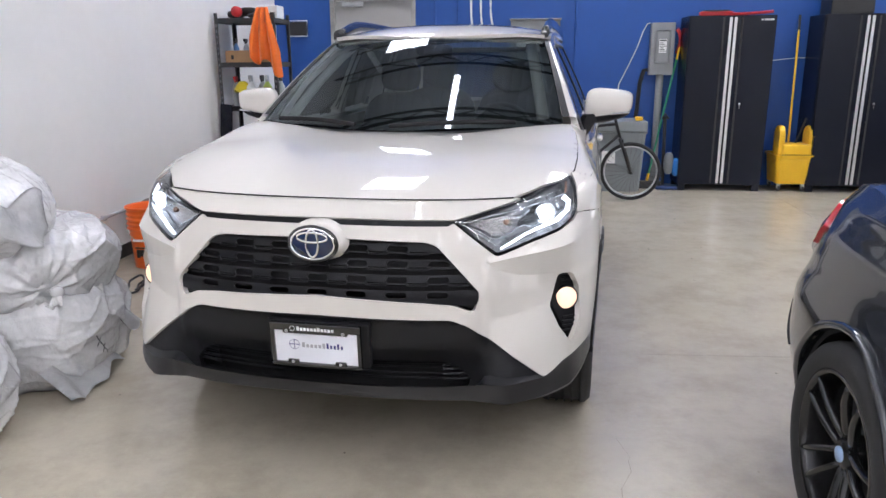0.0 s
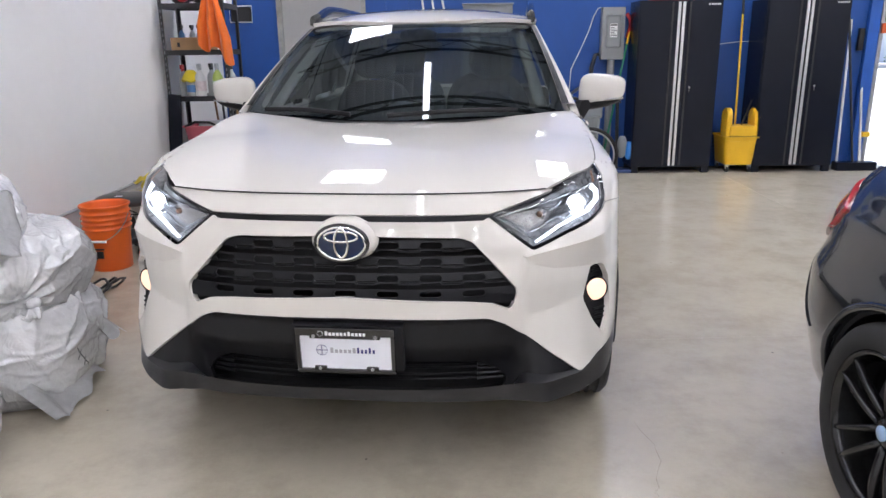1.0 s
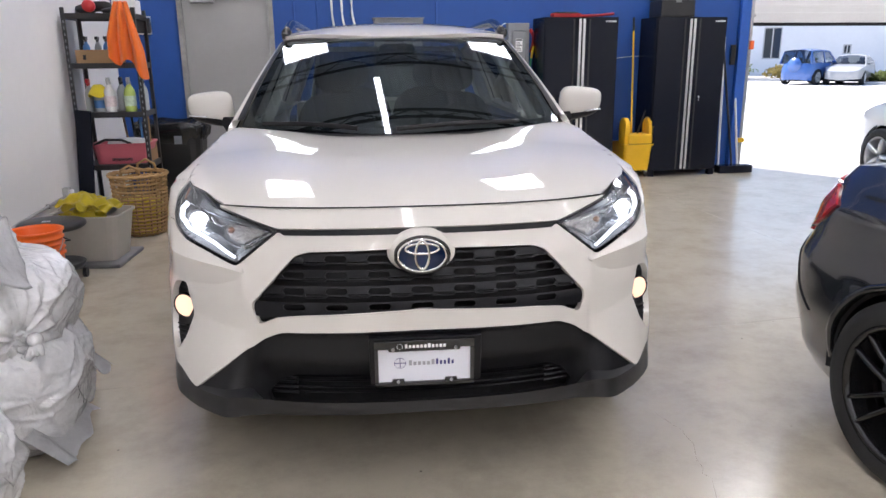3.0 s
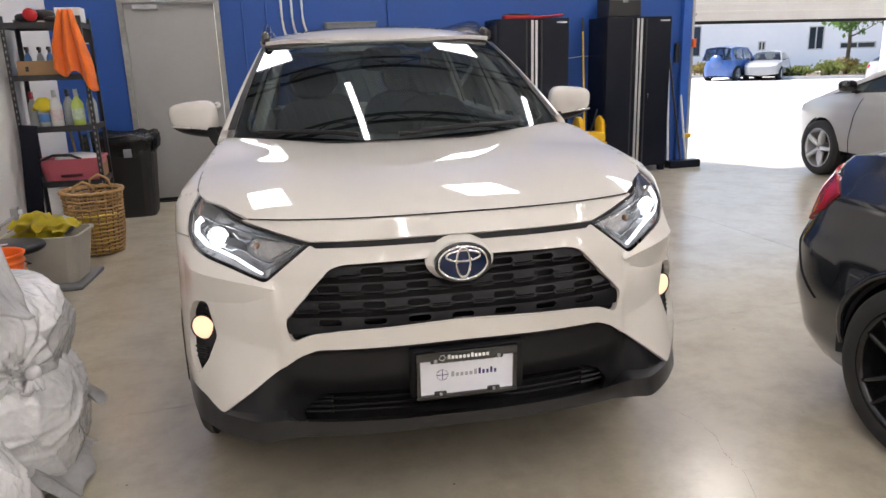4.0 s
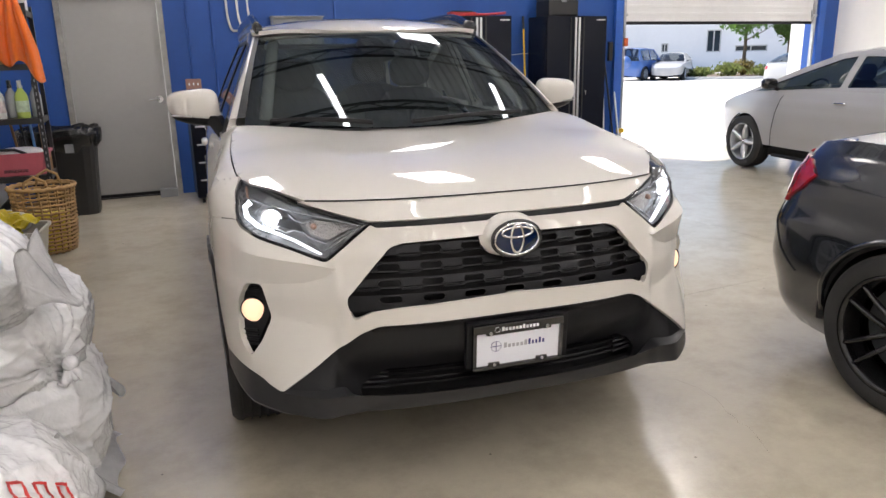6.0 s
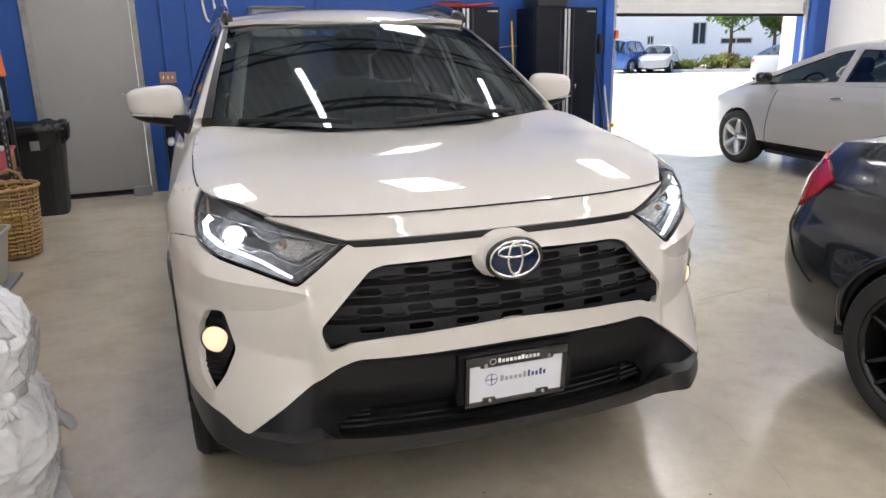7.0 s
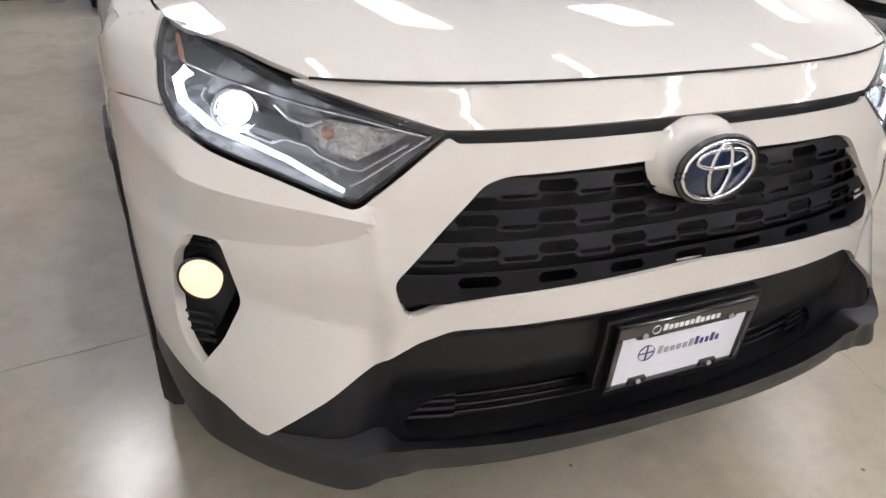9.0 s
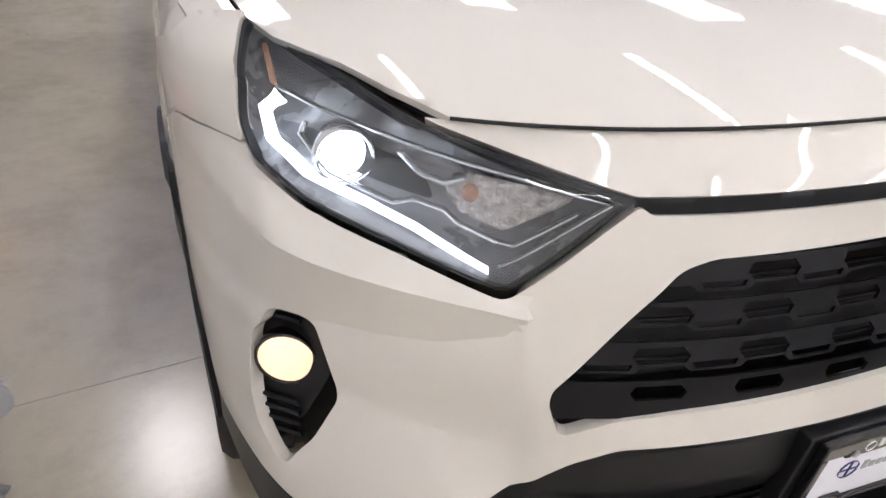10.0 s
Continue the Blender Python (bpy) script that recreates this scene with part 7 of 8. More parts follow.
part("rim", sweep(B(), [(0.238 * math.cos(2 * math.pi * k / 40), 0.238 * math.sin(2 * math.pi * k / 40), H_B + 0.005 * math.sin(k * 3)) for k in range(40)], 0.016, 6, True), M_WICKER, wk, "", True)
for y, dx in ((-0.2, -0.02), (0.2, 0.03)):
    part("loop_handle", sweep(B(), [(dx - 0.085, y, H_B - 0.01), (dx - 0.07, y, H_B + 0.06), (dx, y, H_B + 0.10), (dx + 0.07, y, H_B + 0.06), (dx + 0.085, y, H_B - 0.01)], 0.012, 6), M_WICKER, wk, "", True)
part("lining", lathe(B(), [(0.001, 0.015), (0.16, 0.015), (0.185, 0.3), (0.19, 0.31), (0.001, 0.33)], 24), M_YELLOW_CLOTH, wk, "yellow cloths inside", True)

M_TUB = mat("beige_plastic", (0.50, 0.47, 0.41), 0.45, vary=0.05, scale=5)
M_TUB_LID = mat("grey_plastic_lid", (0.20, 0.20, 0.205), 0.5, vary=0.08)
TUB_M = pose(-2.46, 6.17, 0, 0, 0, -6)
tlid = solid("tub_lid", box(B(), (-0.32, -0.27, 0), (0.27, 0.27, 0.03), 0.012), M_TUB_LID, "grey plastic lid lying under the storage tub", "lid", m=TUB_M)
tub = thing("storage_tub", "beige plastic storage tub filled with yellow cloths", "tub", TUB_M @ pose(0, 0, 0.032))
part("body", taper(B(), 0.42, 0.34, 0.52, 0.42, 0, 0.33), M_TUB, tub)
random.seed(9)
for k in range(6):
    ph = random.uniform(0, 6)
    bm = B()
    nu = 24
    vs = []
    for i in range(nu + 1):
        row_v = []
        for j in range(nu + 1):
            a, b = i / nu - 0.5, j / nu - 0.5
            row_v.append(bm.verts.new((a * 0.27 + 0.02 * math.sin(b * 9 + ph), b * 0.24, 0.05 * math.cos(a * 3.0) * math.cos(b * 3.2) + 0.014 * math.sin(a * 13 + ph + b * 5) + 0.01 * math.sin(b * 17 - ph))))
        vs.append(row_v)
    for i in range(nu):
        for j in range(nu):
            bm.faces.new((vs[i][j], vs[i + 1][j], vs[i + 1][j + 1], vs[i][j + 1]))
    bmesh.ops.solidify(bm, geom=bm.faces[:], thickness=0.012)
    solid("yellow_cloth", bm, M_YELLOW_CLOTH, "crumpled yellow microfibre cloth in the storage tub", "cloth", "yellow cloths", m=TUB_M @ pose(random.uniform(-0.09, 0.09), random.uniform(-0.07, 0.05), 0.335 + 0.026 * k, random.uniform(-14, 14), random.uniform(-14, 14), random.uniform(0, 90)), smooth=True)
bm = superell(B(), (0.05, 0.12, 0.40), (0.11, 0.06, 0.07), 2.4, 18, 10)
solid("white_bottle_bag", bm, M_BOT_CLEAR, "cloudy plastic bottle lying in the tub", "bottle", m=TUB_M, smooth=True)
solid("pink_cap", cyl(B(), (-0.05, 0.11, 0.42), (-0.05, 0.10, 0.47), 0.025, seg=14), M_PINK, "pink bottle cap in the tub", "cap", m=TUB_M)
solid("brown_carton", box(B(), (-2.80, 6.48, 0), (-2.60, 6.8, 0.34), 0.004), M_CARD, "brown carton on the floor by the white wall", "carton")

stool = thing("creeper_stool", "low black mechanic's stool on casters", "stool", pose(-2.555, 5.62, 0))
part("seat", superell(B(), (0, 0, 0.405), (0.215, 0.17, 0.045), 2.6, 30, 12), mat("black_vinyl", (0.02, 0.02, 0.021), 0.35, vary=0.15, bump=0.1), stool, "", True)
part("seat_label", box(B(), (-0.02, -0.12, 0.449), (0.03, -0.09, 0.4525)), M_INK_WHITE, stool)
part("tray", lathe(B(), [(0.001, 0.10), (0.17, 0.10), (0.185, 0.135), (0.175, 0.14), (0.16, 0.112), (0.001, 0.112)], 30), M_BLACK, stool, "", True)
for k in range(5):
    a = 2 * math.pi * k / 5 + 0.5
    part("leg", sweep(B(), [(0.04 * math.cos(a), 0.04 * math.sin(a), 0.10), (0.17 * math.cos(a), 0.17 * math.sin(a), 0.09)], 0.014, 8), M_BLACK, stool)
    part("caster", cyl(B(), (0.17 * math.cos(a) - 0.012, 0.17 * math.sin(a), 0.035), (0.17 * math.cos(a) + 0.012, 0.17 * math.sin(a), 0.035), 0.035, seg=16), M_BLACK, stool)
part("column", cyl(B(), (0, 0, 0.10), (0, 0, 0.37), 0.022, seg=14), M_CHROME, stool)
part("height_lever", sweep(B(), [(0.02, -0.02, 0.33), (0.12, -0.10, 0.325), (0.16, -0.17, 0.33), (0.1, -0.19, 0.33), (0.05, -0.13, 0.328)], 0.005, 6), M_BLACK, stool)

M_ORANGE = mat("orange_bucket_plastic", (0.85, 0.14, 0.008), 0.38, vary=0.05, scale=6)
bk = thing("bucket", "bright orange plastic bucket on the concrete floor", "bucket", pose(-2.53, 5.25, 0))
prof = [(0.001, 0.012), (0.125, 0.012), (0.128, 0.0), (0.134, 0.004), (0.148, 0.28)]
for z in (0.30, 0.335, 0.37, 0.405):
    prof += [(0.150, z - 0.008), (0.162, z - 0.006), (0.162, z), (0.151, z + 0.003)]
prof += [(0.156, 0.44), (0.164, 0.442), (0.166, 0.455), (0.158, 0.458), (0.150, 0.44), (0.129, 0.03), (0.001, 0.03)]
part("tub", lathe(B(), prof, 44), M_ORANGE, bk, "", True)
part("bail", sweep(B(), [(0.163 * math.cos(t), -0.163 * math.sin(t) * 0.9 - 0.01, 0.39 - 0.17 * math.sin(t)) for t in [math.pi * k / 20 for k in range(21)]], 0.003, 6), M_GALV, bk, "", True)
part("bail_grip", sweep(B(), [(0.06 * math.cos(t), -0.16, 0.222) for t in (2.8, 1.57, 0.34)], 0.009, 8), M_INK_WHITE, bk)
bm = box(B(), (-0.045, -0.151, 0.09), (-0.025, -0.142, 0.15))
box(bm, (-0.02, -0.151, 0.10), (0.02, -0.143, 0.15))
box(bm, (-0.05, -0.153, 0.16), (0.03, -0.146, 0.17))
part("print_mark", bm, M_BLACK, bk, "dark print marks")

bm = B()
random.seed(4)
for k in range(3):
    cxx, cyy = -2.32 + 0.03 * k, 4.62 + 0.05 * k
    sweep(bm, [(cxx + (0.05 + 0.008 * math.sin(5 * t)) * math.cos(t), cyy + 0.07 * math.sin(t), 0.05 + 0.04 * math.sin(t * 1.0 + k)) for t in [2 * math.pi * i / 20 for i in range(20)]], 0.008, 6, True)
solid("cord_coil", bm, M_BLACK, "black coiled cord lying on the floor", "cord", smooth=True)

# ---- stack of white plastic bags ----
M_BAG = mat("white_bag_plastic", (0.66, 0.655, 0.66), 0.24, vary=0.14, scale=5, spec=0.6, bump=0.05, bump_scale=60, coat=0.25)
bt = M_BAG.node_tree
bn = principled(M_BAG)
# sharp little folds of the film
bo = bt.nodes.new("ShaderNodeTexCoord")
b1 = bt.nodes.new("ShaderNodeTexNoise")
b1.inputs["Scale"].default_value, b1.inputs["Detail"].default_value, b1.inputs["Distortion"].default_value = 11.0, 3.0, 1.6
b2 = bt.nodes.new("ShaderNodeMath")
b2.operation = "SUBTRACT"
b2.inputs[1].default_value = 0.5
b3 = bt.nodes.new("ShaderNodeMath")
b3.operation = "ABSOLUTE"
b4 = bt.nodes.new("ShaderNodeBump")
b4.invert = True
b4.inputs["Strength"].default_value, b4.inputs["Distance"].default_value = 0.55, 0.018
bt.links.new(bo.outputs["Object"], b1.inputs["Vector"])
bt.links.new(b1.outputs[0], b2.inputs[0])
bt.links.new(b2.outputs[0], b3.inputs[0])
bt.links.new(b3.outputs[0], b4.inputs["Height"])
bt.links.new(b4.outputs[0], bn.inputs["Normal"])
bn.inputs["Subsurface Weight"].default_value = 0.15
bn.inputs["Subsurface Radius"].default_value = (0.03, 0.03, 0.03)


def bag(label, c, r, seed, low=0.8, turn=0.0, knot=None, e=2.5, lean=0.0, nu=270, nv=150):
    """A filled bag: a slumped rounded body whose skin is broken by straight, sharp folds of many directions; knot: where pleats run together."""
    rng = np.random.default_rng(seed)
    th = np.linspace(0, 2 * np.pi, nu, endpoint=False)
    ph = np.linspace(-np.pi / 2, np.pi / 2, nv + 2)[1:-1]
    T, F = np.meshgrid(th, ph)
    D = np.stack([np.cos(F) * np.cos(T), np.cos(F) * np.sin(T), np.sin(F)], -1).reshape(-1, 3)
    D = np.concatenate([D, [(0, 0, -1), (0, 0, 1)]])
    k = (np.abs(D) ** e).sum(1) ** (-1 / e)
    P = D * k[:, None] * np.array(r)
    tri = lambda x: np.abs(2 * (x - np.floor(x + 0.5))) * 2 - 1
    wave = lambda f: sum(np.sin(P @ (rng.normal(0, 1, 3) * f) + rng.uniform(0, 6.28)) for _ in range(4)) / 2.8
    h = 0.020 * wave(4.0) * r[2] / 0.3
    # crumpled film: cells stretched in random directions, each rising to sharp ridges at its rim
    for count, amp, width in ((34, 0.020, 0.035), (160, 0.010, 0.016), (620, 0.0042, 0.008)):
        turn_m = np.linalg.qr(rng.normal(0, 1, (3, 3)))[0]
        Q = (P + 0.035 * np.stack([wave(7.0), wave(7.0), wave(7.0)], -1)) @ turn_m * np.array((1.0, 0.55, 1.25))
        seeds = Q[rng.integers(0, len(Q), count)]
        for i in range(0, len(Q), 8000):
            d = np.sqrt(((Q[i:i + 8000, None, :] - seeds[None]) ** 2).sum(2))
            two = np.partition(d, 1, axis=1)[:, :2]
            h[i:i + 8000] += amp * (np.exp(-(two[:, 1] - two[:, 0]) / width) - 0.35 * np.minimum(1.0, two[:, 0] / (width * 4)))
    if knot is not None:
        q = P - np.array(knot)
        ang = np.arctan2(q[:, 2], q[:, 0] + q[:, 1])
        near = np.exp(-np.linalg.norm(q, axis=1) / 0.16)
        h = h * (1 - 0.6 * near) + near * (0.022 * tri(ang * 2.6 + 0.3 * wave(3.0)) - 0.05 * near)
    P = P + D * h[:, None]
    floor_z = -low * r[2]
    sink = np.clip(floor_z - P[:, 2], 0, None)
    P[:, :2] *= (1 + 0.25 * sink / r[2])[:, None]
    P[:, 2] = np.maximum(P[:, 2], floor_z)
    ca, sa = math.cos(turn), math.sin(turn)
    W = np.stack([P[:, 0] * ca - P[:, 1] * sa, P[:, 0] * sa + P[:, 1] * ca, P[:, 2]], -1)
    W[:, 0] -= lean * np.clip((P[:, 2] - floor_z) / (r[2] - floor_z), 0, 1) ** 1.3
    faces = [(a * nu + b, a * nu + (b + 1) % nu, (a + 1) * nu + (b + 1) % nu, (a + 1) * nu + b) for a in range(nv - 1) for b in range(nu)]
    bot, top = nu * nv, nu * nv + 1
    faces += [(bot, (b + 1) % nu, b) for b in range(nu)] + [(top, (nv - 1) * nu + b, (nv - 1) * nu + (b + 1) % nu) for b in range(nu)]
    me = bpy.data.meshes.new("plastic_bag")
    me.from_pydata(W.tolist(), [], faces)
    me.polygons.foreach_set("use_smooth", [True] * len(faces))
    me.materials.append(M_BAG)
    ob = new("plastic_bag", me)
    ob.matrix_world = pose(*c)
    return tagged(ob, label, "bag", "white plastic bags")


def printed(b, spots, material, label):
    """Printed bars on a bag: strips that lie just above its folds. A spot: centre, direction across, bar width and height, lean."""
    me = b.data
    for at, along, w, h in spots:
        at, along = Vector(at), Vector(along).normalized()
        bm = B()
        near = min(me.polygons, key=lambda p: (p.center - at).length)
        nrm = near.normal
        up = nrm.cross(along).normalized()
        rows = []
        nx, ny = max(2, int(w / 0.006)), max(2, int(h / 0.006))
        tree = BVH(b)
        for i in range(nx + 1):
            col = []
            for k in range(ny + 1):
                p = near.center + along * (w * (i / nx - 0.5)) + up * (h * (k / ny - 0.5))
                hit = tree.ray_cast(p + nrm * 0.12, -nrm, 0.3)
                col.append(bm.verts.new((hit[0] + nrm * 0.002) if hit[0] else p))
            rows.append(col)
        for i in range(nx):
            for k in range(ny):
                bm.faces.new((rows[i][k], rows[i + 1][k], rows[i + 1][k + 1], rows[i][k + 1]))
        part("print_bar", bm, material, b, label, True)


def BVH(b):
    from mathutils.bvhtree import BVHTree
    return BVHTree.FromPolygons([v.co for v in b.data.vertices], [p.vertices for p in b.data.polygons])


b_low = bag("white plastic bag, full, on the concrete floor", (-2.22, 3.40, 0.225), (0.48, 0.38, 0.27), 1, 0.83, 0.15, e=3.4)
b_mid = bag("white plastic bag tied with a knot, lying on another bag", (-2.22, 3.42, 0.545), (0.46, 0.39, 0.21), 4, 0.9, -0.1, (0.40, -0.25, -0.06), e=2.9)
b_top = bag("big glossy white plastic bag on top of the stack", (-2.24, 3.16, 0.885), (0.43, 0.43, 0.245), 21, 0.9, 0.2, e=2.1, lean=0.22)
b_front = bag("white plastic bag with red print before the stack", (-2.21, 2.60, 0.25), (0.45, 0.40, 0.305), 11, 0.81, -0.2)
b_near = bag("white plastic bag slumped beside other bags", (-2.22, 1.90, 0.225), (0.43, 0.35, 0.29), 15, 0.775, 0.1)
M_RED_PRINT, M_DARK_PRINT = mat("red_print", (0.55, 0.035, 0.03), 0.35, vary=0.15, scale=30), mat("dark_print", (0.03, 0.03, 0.035), 0.4, vary=0.2, scale=30)
for k in range(3):
    at = Vector((0.335 + 0.04 * k, -0.19 + 0.04 * k, 0.228 - 0.042 * k))
    along = Vector((0.62, 0.62, -0.5)).normalized()
    up = Vector((-0.3, 0.75, 0.55)).normalized()
    for q in (-1, 1):
        printed(b_front, [(at + along * 0.018 * q, up, 0.055, 0.009), (at + up * 0.026 * q, along, 0.04, 0.009)], M_RED_PRINT, "red print")
for k in range(5):
    printed(b_low, [((0.487, -0.12 + 0.016 * k, 0.0 - 0.022 * k), (0.1, 0.5 if k % 2 else -0.5, 0.7), 0.045, 0.006)], M_DARK_PRINT, "dark print")
# knot, loose flaps and prints of the bags
bm = B()
superell(bm, (0, 0, 0), (0.028, 0.03, 0.026), 2.2, 14, 8)
for k in range(5):
    a = 0.8 + k * 0.5
    sweep(bm, [(0, 0, -0.01), (0.03 * math.cos(a), -0.02, -0.03 - 0.01 * k), (0.045 * math.cos(a), -0.03, -0.055)], 0.012, 6, radii=[0.018, 0.014, 0.006])
kn = part("knot", bm, M_BAG, b_mid, "", True)
kn.matrix_local = pose(*(Vector((-1.82, 3.17, 0.486)) - Vector((-2.22, 3.42, 0.545))))


def loose(name, b, f, nu=16, nv=14):
    """A loose end of the plastic, a wavy tongue f(a, b) given in the world."""
    bm = B()
    inv = b.matrix_world.inverted()
    vs = [[bm.verts.new(inv @ f(i / nu, j / nv)) for j in range(nv + 1)] for i in range(nu + 1)]
    for i in range(nu):
        for j in range(nv):
            bm.faces.new((vs[i][j], vs[i + 1][j], vs[i + 1][j + 1], vs[i][j + 1]))
    bmesh.ops.solidify(bm, geom=bm.faces[:], thickness=0.003)
    return part(name, bm, M_BAG, b, "", True)


loose("loose_flap", b_mid, lambda a, b: Vector((-1.86 + 0.16 * b + 0.012 * math.sin(a * 9 + b * 4), 3.44 + (a - 0.5) * (0.10 + 0.06 * b) + 0.13 * b, 0.43 - 0.23 * b + 0.02 * math.sin(a * 7 + b * 3) - 0.03 * a)))
loose("loose_corner", b_top, lambda a, b: Vector((-1.86 + 0.13 * (1 - abs(2 * a - 1)) * b + 0.012 * math.sin(a * 11), 3.22 - 0.40 * a, 0.93 - 0.17 * b + 0.03 * math.sin(a * 9))))
loose("loose_edge", b_low, lambda a, b: Vector((-1.86 + 0.14 * b + 0.015 * math.sin(a * 13), 3.02 + 0.42 * a, 0.16 - 0.155 * b * (0.8 + 0.2 * math.sin(a * 5)) + 0.012 * math.sin(a * 17) * b)))
loose("loose_corner", b_front, lambda a, b: Vector((-1.84 + 0.10 * b + 0.012 * math.sin(a * 11), 2.78 - 0.26 * a, 0.42 - 0.20 * b + 0.03 * math.sin(a * 8 + b))))
loose("loose_corner", b_near, lambda a, b: Vector((-1.86 + 0.08 * b + 0.01 * math.sin(a * 12), 2.02 - 0.24 * a, 0.24 - 0.19 * b + 0.02 * math.sin(a * 8 + b))))

# ---- outside the roller door ----


def leafy(m, glow_through=0.55):
    """Lets sunlight through thin leaves."""
    nt = m.node_tree
    b = principled(m)
    tr, mx = nt.nodes.new("ShaderNodeBsdfTranslucent"), nt.nodes.new("ShaderNodeMixShader")
    nt.links.new(b.inputs["Base Color"].links[0].from_socket, tr.inputs[0])
    mx.inputs[0].default_value = glow_through
    nt.links.new(b.outputs[0], mx.inputs[1])
    nt.links.new(tr.outputs[0], mx.inputs[2])
    nt.links.new(mx.outputs[0], nt.nodes["Material Output"].inputs[0])
    return m


M_LEAF = leafy(mat("green_leaves", (0.12, 0.22, 0.05), 0.6, vary=0.4, scale=2, random_tint=0.2))
M_SHRUB = leafy(mat("shrub_leaves", (0.24, 0.28, 0.09), 0.65, vary=0.5, scale=1.2))
M_SHRUB_RED = leafy(mat("rusty_shrub_leaves", (0.36, 0.29, 0.10), 0.65, vary=0.5, scale=1.2))
M_BARK = mat("bark", (0.10, 0.075, 0.05), 0.9, vary=0.3, scale=8, bump=0.5, bump_scale=20)
M_FACADE = mat("pale_rendered_facade", (0.80, 0.78, 0.77), 0.8, vary=0.04, scale=0.4)
M_KERB = mat("concrete_kerb", (0.5, 0.49, 0.47), 0.85, vary=0.1, scale=3)
M_SOIL = mat("planting_bed", (0.14, 0.11, 0.08), 0.95, vary=0.3, scale=3, bump=0.4)
M_WIN = mat("dark_window_glass", (0.03, 0.04, 0.05), 0.08, vary=0.1)


def far_frame(x, y, yaw=0):
    return pose(x, y, 0, 0, 0, yaw)


# the view through the opening runs along (0.62, 0.78); everything is laid out square to that
VIEW = pose(24, 33, 0, 0, 0, -38)


def leaves(bm, c, r, n, size, squash=0.8):
    """Many small leaves in an uneven crown."""
    for _ in range(n):
        while True:
            d = Vector((random.uniform(-1, 1), random.uniform(-1, 1), random.uniform(-1, 1)))
            if 0.15 < d.length < 1:
                break
        lump = 0.75 + 0.45 * noise.noise(d * 2.2 + Vector(c))
        p = Vector(c) + Vector((d.x * r[0], d.y * r[1], d.z * r[2])) * lump
        s = size * random.uniform(0.6, 1.4)
        q = Euler((random.uniform(0, 6.3), random.uniform(0, 6.3), random.uniform(0, 6.3))).to_matrix()
        pts = [p + q @ Vector(v) * s for v in ((-0.5, 0, 0), (0, -0.28, 0.06), (0.5, 0, 0), (0, 0.28, 0.06))]
        bm.faces.new([bm.verts.new(v) for v in pts])
    return bm


random.seed(12)
kerb = thing("planting_bed", "kerbed planting bed at the far side of the yard", "planting bed", VIEW, kind="structure")
part("kerb", box(B(), (2.0, -0.15, -0.3), (26, 0.0, 0.13), 0.03), M_KERB, kerb)
part("kerb_far", box(B(), (-26, 4.6, -0.3), (2.0, 4.75, 0.13), 0.03), M_KERB, kerb)
part("kerb_return", box(B(), (1.85, -0.15, -0.3), (2.0, 4.75, 0.13), 0.03), M_KERB, kerb)
part("soil", box(B(), (2.0, 0.0, -0.3), (26, 8, 0.09), 0.02), M_SOIL, kerb)
part("soil", box(B(), (-26, 4.75, -0.3), (2.0, 8, 0.09), 0.02), M_SOIL, kerb)
for i, (x, y, r, h, mt) in enumerate(((2.9, 0.9, 0.8, 0.5, 0), (4.3, 1.3, 1.0, 0.7, 0), (6.0, 1.0, 0.9, 0.55, 0), (7.8, 1.2, 1.3, 0.85, 1), (9.8, 1.0, 1.3, 0.95, 1), (12.0, 1.4, 1.4, 1.0, 0), (14.5, 1.2, 1.4, 0.9, 1), (5.2, 2.9, 1.1, 0.8, 1), (-2, 5.6, 1.1, 0.7, 1), (-4.5, 5.8, 1.3, 0.8, 0), (-7.5, 5.7, 1.2, 0.8, 1), (-11, 5.8, 1.5, 0.9, 0), (-15, 5.8, 1.5, 0.9, 1))):
    sh = thing("shrub", ("green leafy shrub in the planting bed", "rusty green shrub in the planting bed")[mt], "shrub", VIEW @ pose(x, y, 0.09), group="shrubs")
    st = B()
    for k in range(6):
        a = k * 1.05
        sweep(st, [(0, 0, 0), (0.3 * r * math.cos(a), 0.3 * r * math.sin(a), h * 0.5), (0.6 * r * math.cos(a), 0.6 * r * math.sin(a), h * 0.9)], 0.015, 5)
    part("stems", st, M_BARK, sh)
    part("foliage", leaves(B(), (0, 0, h * 0.55), (r, r * 0.8, h * 0.62), 900, 0.16), (M_SHRUB, M_SHRUB_RED)[mt], sh)


def tree(m, h, r, n=2600):
    t = thing("tree", "young leafy green tree in the planting bed", "tree", m, group="trees")
    bm = sweep(B(), [(0, 0, 0), (0.05, 0.02, h * 0.3), (0.0, 0.05, h * 0.6), (0.05, 0, h * 0.9)], 0.1, 8, radii=[0.11, 0.09, 0.06, 0.02])
    for k in range(9):
        a, z0 = k * 2.4, h * (0.36 + 0.05 * k)
        sweep(bm, [(0.02, 0.02, z0), (r * 0.4 * math.cos(a), r * 0.4 * math.sin(a), z0 + 0.3), (r * 0.8 * math.cos(a), r * 0.8 * math.sin(a), z0 + 0.7)], 0.03, 6, radii=[0.045, 0.03, 0.01])
    part("trunk", bm, M_BARK, t)
    part("crown", leaves(B(), (0, 0, h * 0.68), (r, r, h * 0.36), n, 0.22), M_LEAF, t)


tree(VIEW @ pose(5.2, 2.8, 0.09), 5.2, 1.6)
tree(VIEW @ pose(7.4, 2.6, 0.09), 4.4, 1.0)
tree(VIEW @ pose(-7.0, 6.4, 0.09), 4.4, 1.8)
tree(VIEW @ pose(-16.0, 6.6, 0.09), 4.6, 1.8)

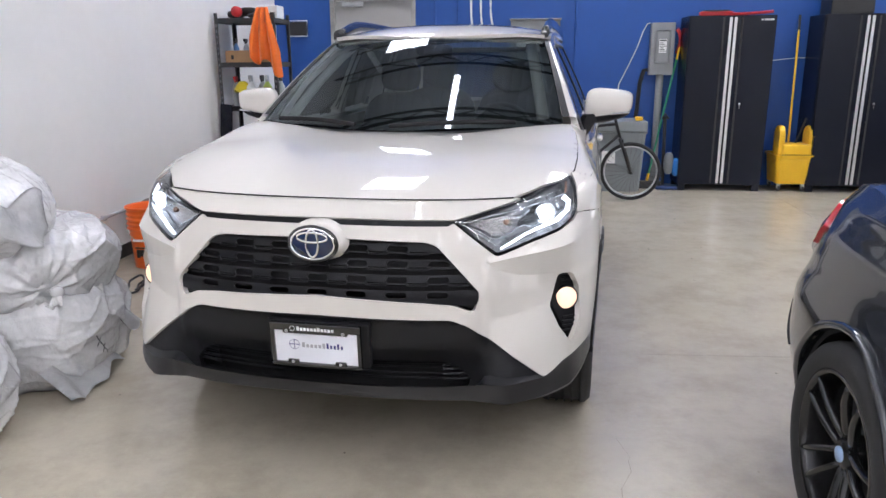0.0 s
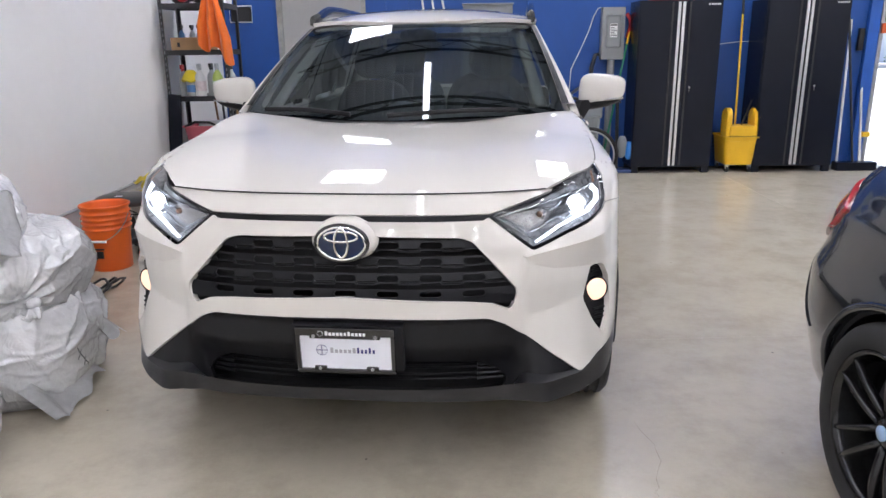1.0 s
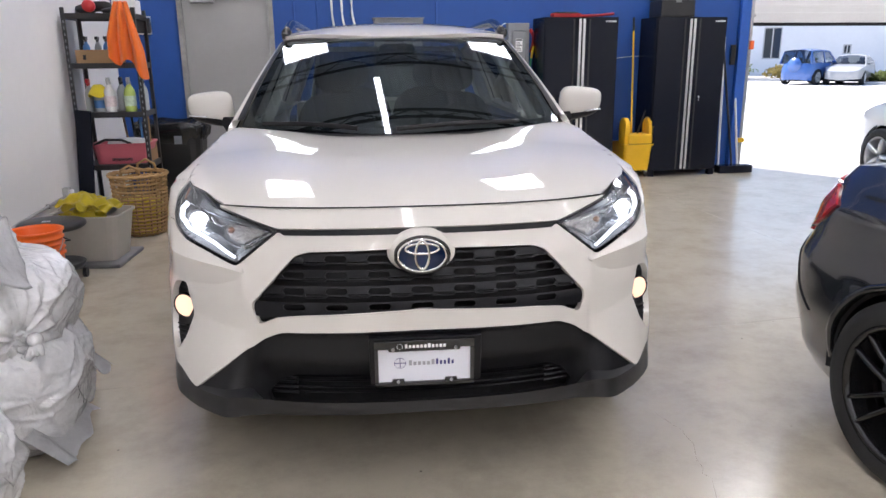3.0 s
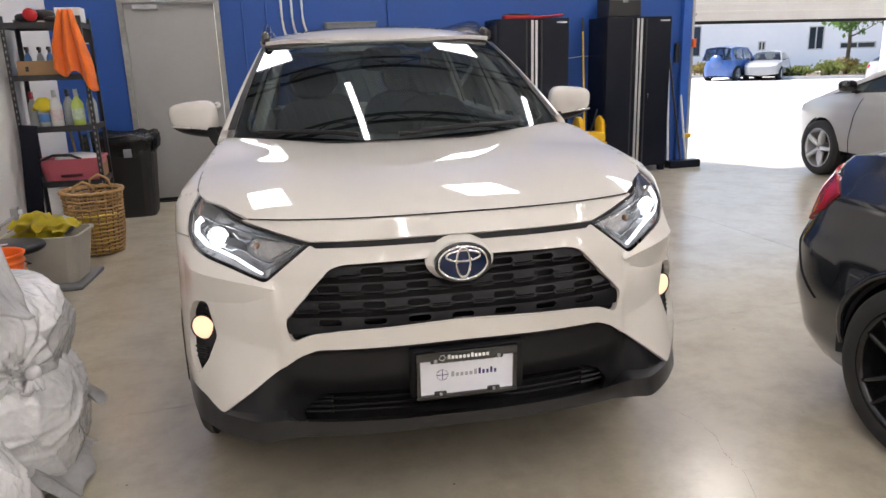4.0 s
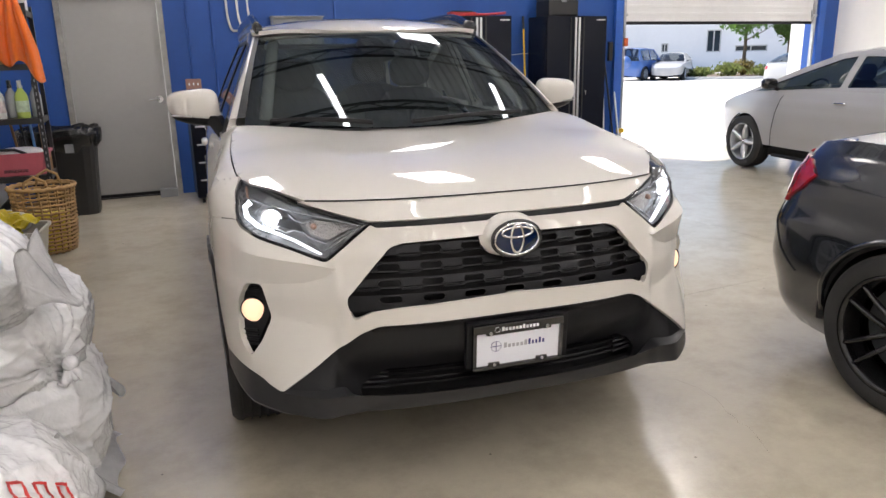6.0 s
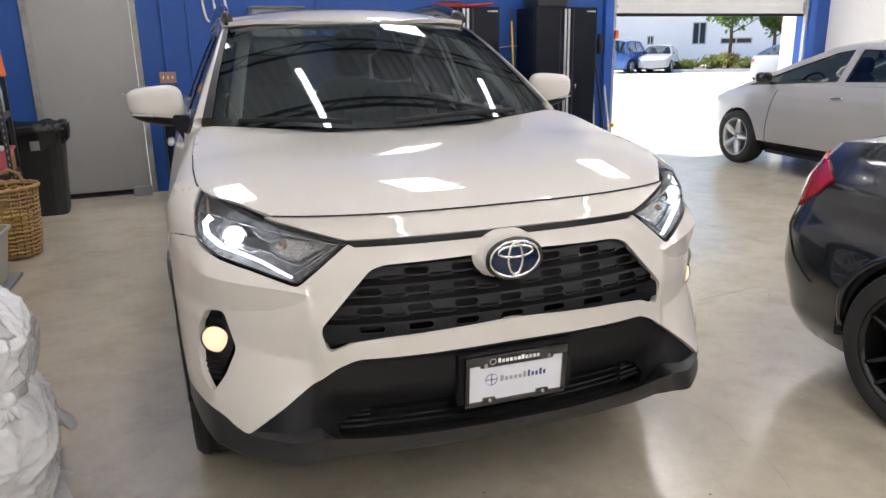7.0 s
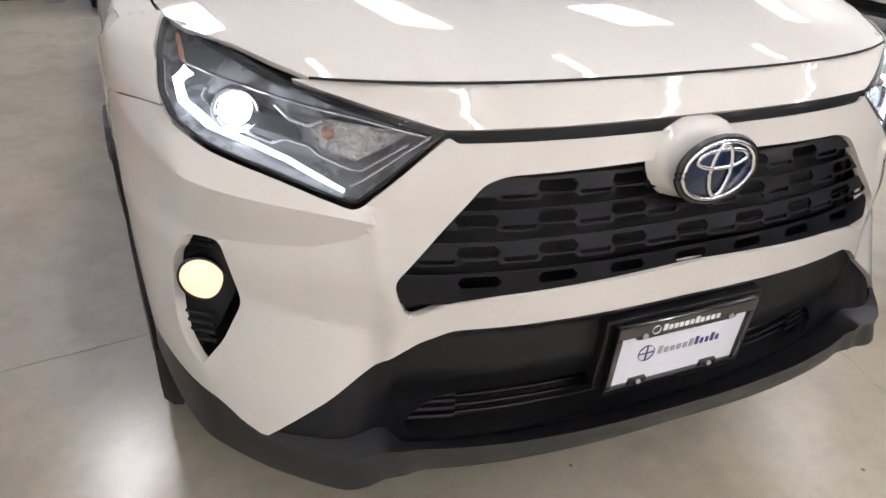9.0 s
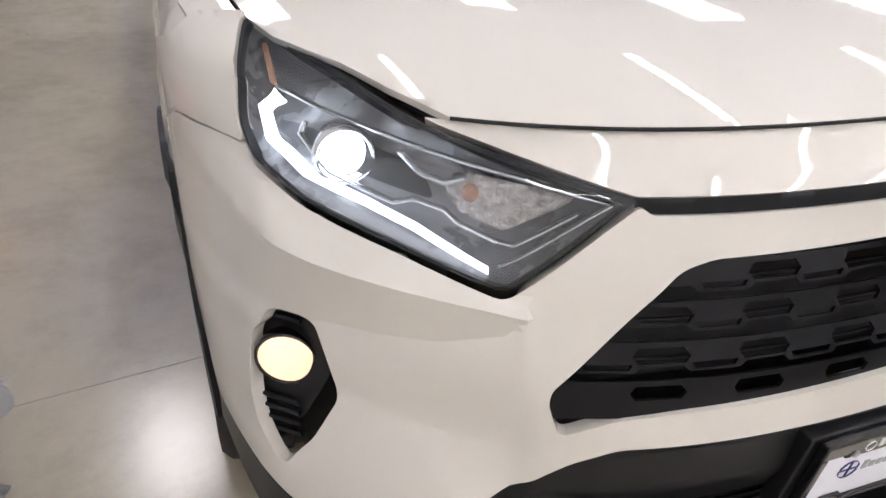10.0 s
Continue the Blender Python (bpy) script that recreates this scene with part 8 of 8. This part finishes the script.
# pale building behind
bd = thing("office_building", "pale two-storey office building across the yard", "building", VIEW @ pose(-40, 17, 0))
WINS = [(24.0, 1.1, 1.2, 2.2), (36.0, 1.1, 1.2, 2.2), (41.1, 1.4, 0.5, 0.65), (44.3, 1.35, 1.0, 1.6), (46.3, 1.35, 2.2, 0.45), (52.5, 1.1, 2.6, 2.2), (60.0, 1.1, 1.2, 2.2)] + [(x, 4.4, 1.2, 1.7) for x in (8, 14, 20, 26, 32, 38, 45.5, 52.5, 60)]
holes = [sq(x, x + w, z, z + h) for x, z, w, h in WINS]
part("wall", sheet(B(), sq(0, 84, 0, 8), holes, lambda a, b: (a, 0, b), 3.0, 0.3, (0, -1, 0)), M_FACADE, bd)
part("roof", box(B(), (-0.4, -0.4, 8.0), (84.4, 20, 8.5)), M_KERB, bd)
part("side_wall", box(B(), (0, 0.31, 0), (0.3, 19, 8)), M_FACADE, bd)
part("side_wall", box(B(), (83.7, 0.31, 0), (84, 19, 8)), M_FACADE, bd)
for hpoly in holes:
    (x0, z0), (x1, _), (_, z1), _ = hpoly
    w = part("window", box(B(), (x0, 0.2, z0), (x1, 0.25, z1)), M_WIN, bd)
    bm = box(B(), (x0, 0.12, z0), (x0 + 0.08, 0.19, z1))
    box(bm, (x1 - 0.08, 0.12, z0), (x1, 0.19, z1))
    box(bm, (x0 + 0.08, 0.12, z0), (x1 - 0.08, 0.19, z0 + 0.08))
    box(bm, (x0 + 0.08, 0.12, z1 - 0.08), (x1 - 0.08, 0.19, z1))
    box(bm, ((x0 + x1) / 2 - 0.04, 0.12, z0 + 0.08), ((x0 + x1) / 2 + 0.04, 0.19, z1 - 0.08))
    part("window_frame", bm, M_KERB, w)

# parked cars in the yard
TUCK_PLAIN = [(0.15, 0.08), (0.3, 0.03), (0.55, 0.0), (0.8, 0.02), (1.0, 0.08), (1.15, 0.12)]
suv_shell = Shell(4.1, 0.88, TUCK_PLAIN, 5)
suv = car("compact_suv", "blue compact off-roader with a spare wheel, parked in the sun", pose(22.6, 33.0, -0.02, 0, 0, -64), suv_shell, M_BLUE_CAR, (0.75, 3.3), 0.36,
          [(0, 1.02), (2.8, 1.02), (3.2, 0.98), (4.1, 0.85)], [(0, 0.0), (0.3, 0.02), (3.5, 0.05), (4.1, 0.0)], (0.08, 0.22, 2.0, 2.7, 1.72, 0.80, 0.66), M_GLASS_DARK, M_ALLOY, 5, twin=False, step=0.12)
part("spare_wheel", lathe(B(), [(0.001, -0.16), (0.30, -0.16), (0.34, -0.1), (0.34, 0.0), (0.001, 0.0)], 28, pose(0, -0.01, 0.95, -90, 0, 0) @ pose(0, 0, 0, 180)), M_BLUE_CAR, suv, "blue spare wheel cover", True)
sedan_shell = Shell(4.7, 0.9, TUCK_PLAIN, 4.2)
car("sedan", "white sedan parked in the sunny yard", pose(27.6, 34.6, -0.02, 0, 0, 131), sedan_shell, M_SILVER_WHITE, (0.95, 3.7), 0.32,
    [(0, 0.95), (0.5, 1.0), (3.0, 0.95), (4.0, 0.85), (4.7, 0.65)], [(0, 0.0), (0.3, 0.02), (3.5, 0.05), (4.7, 0.0)], (0.5, 1.3, 2.5, 3.4, 1.44, 0.78, 0.58), M_GLASS_DARK, M_ALLOY, 5, twin=False, step=0.12, tail_lamp=[(0.5, 0.78), (0.5, 0.9), (0.95, 0.9), (0.9, 0.8)])
car("sedan", "white sedan parked near the roller door outside", pose(19.8, 20.3, -0.02, 0, 0, -80), Shell(4.6, 0.9, TUCK_PLAIN, 4.2), M_SILVER_WHITE, (0.95, 3.7), 0.32,
    [(0, 0.95), (0.5, 1.0), (3.0, 0.95), (4.0, 0.85), (4.6, 0.65)], [(0, 0.0), (0.3, 0.02), (3.5, 0.05), (4.6, 0.0)], (0.5, 1.3, 2.5, 3.4, 1.44, 0.78, 0.58), M_GLASS_DARK, M_ALLOY, 5, twin=False, step=0.12, tail_lamp=[(0.5, 0.78), (0.5, 0.9), (0.95, 0.9), (0.9, 0.8)])
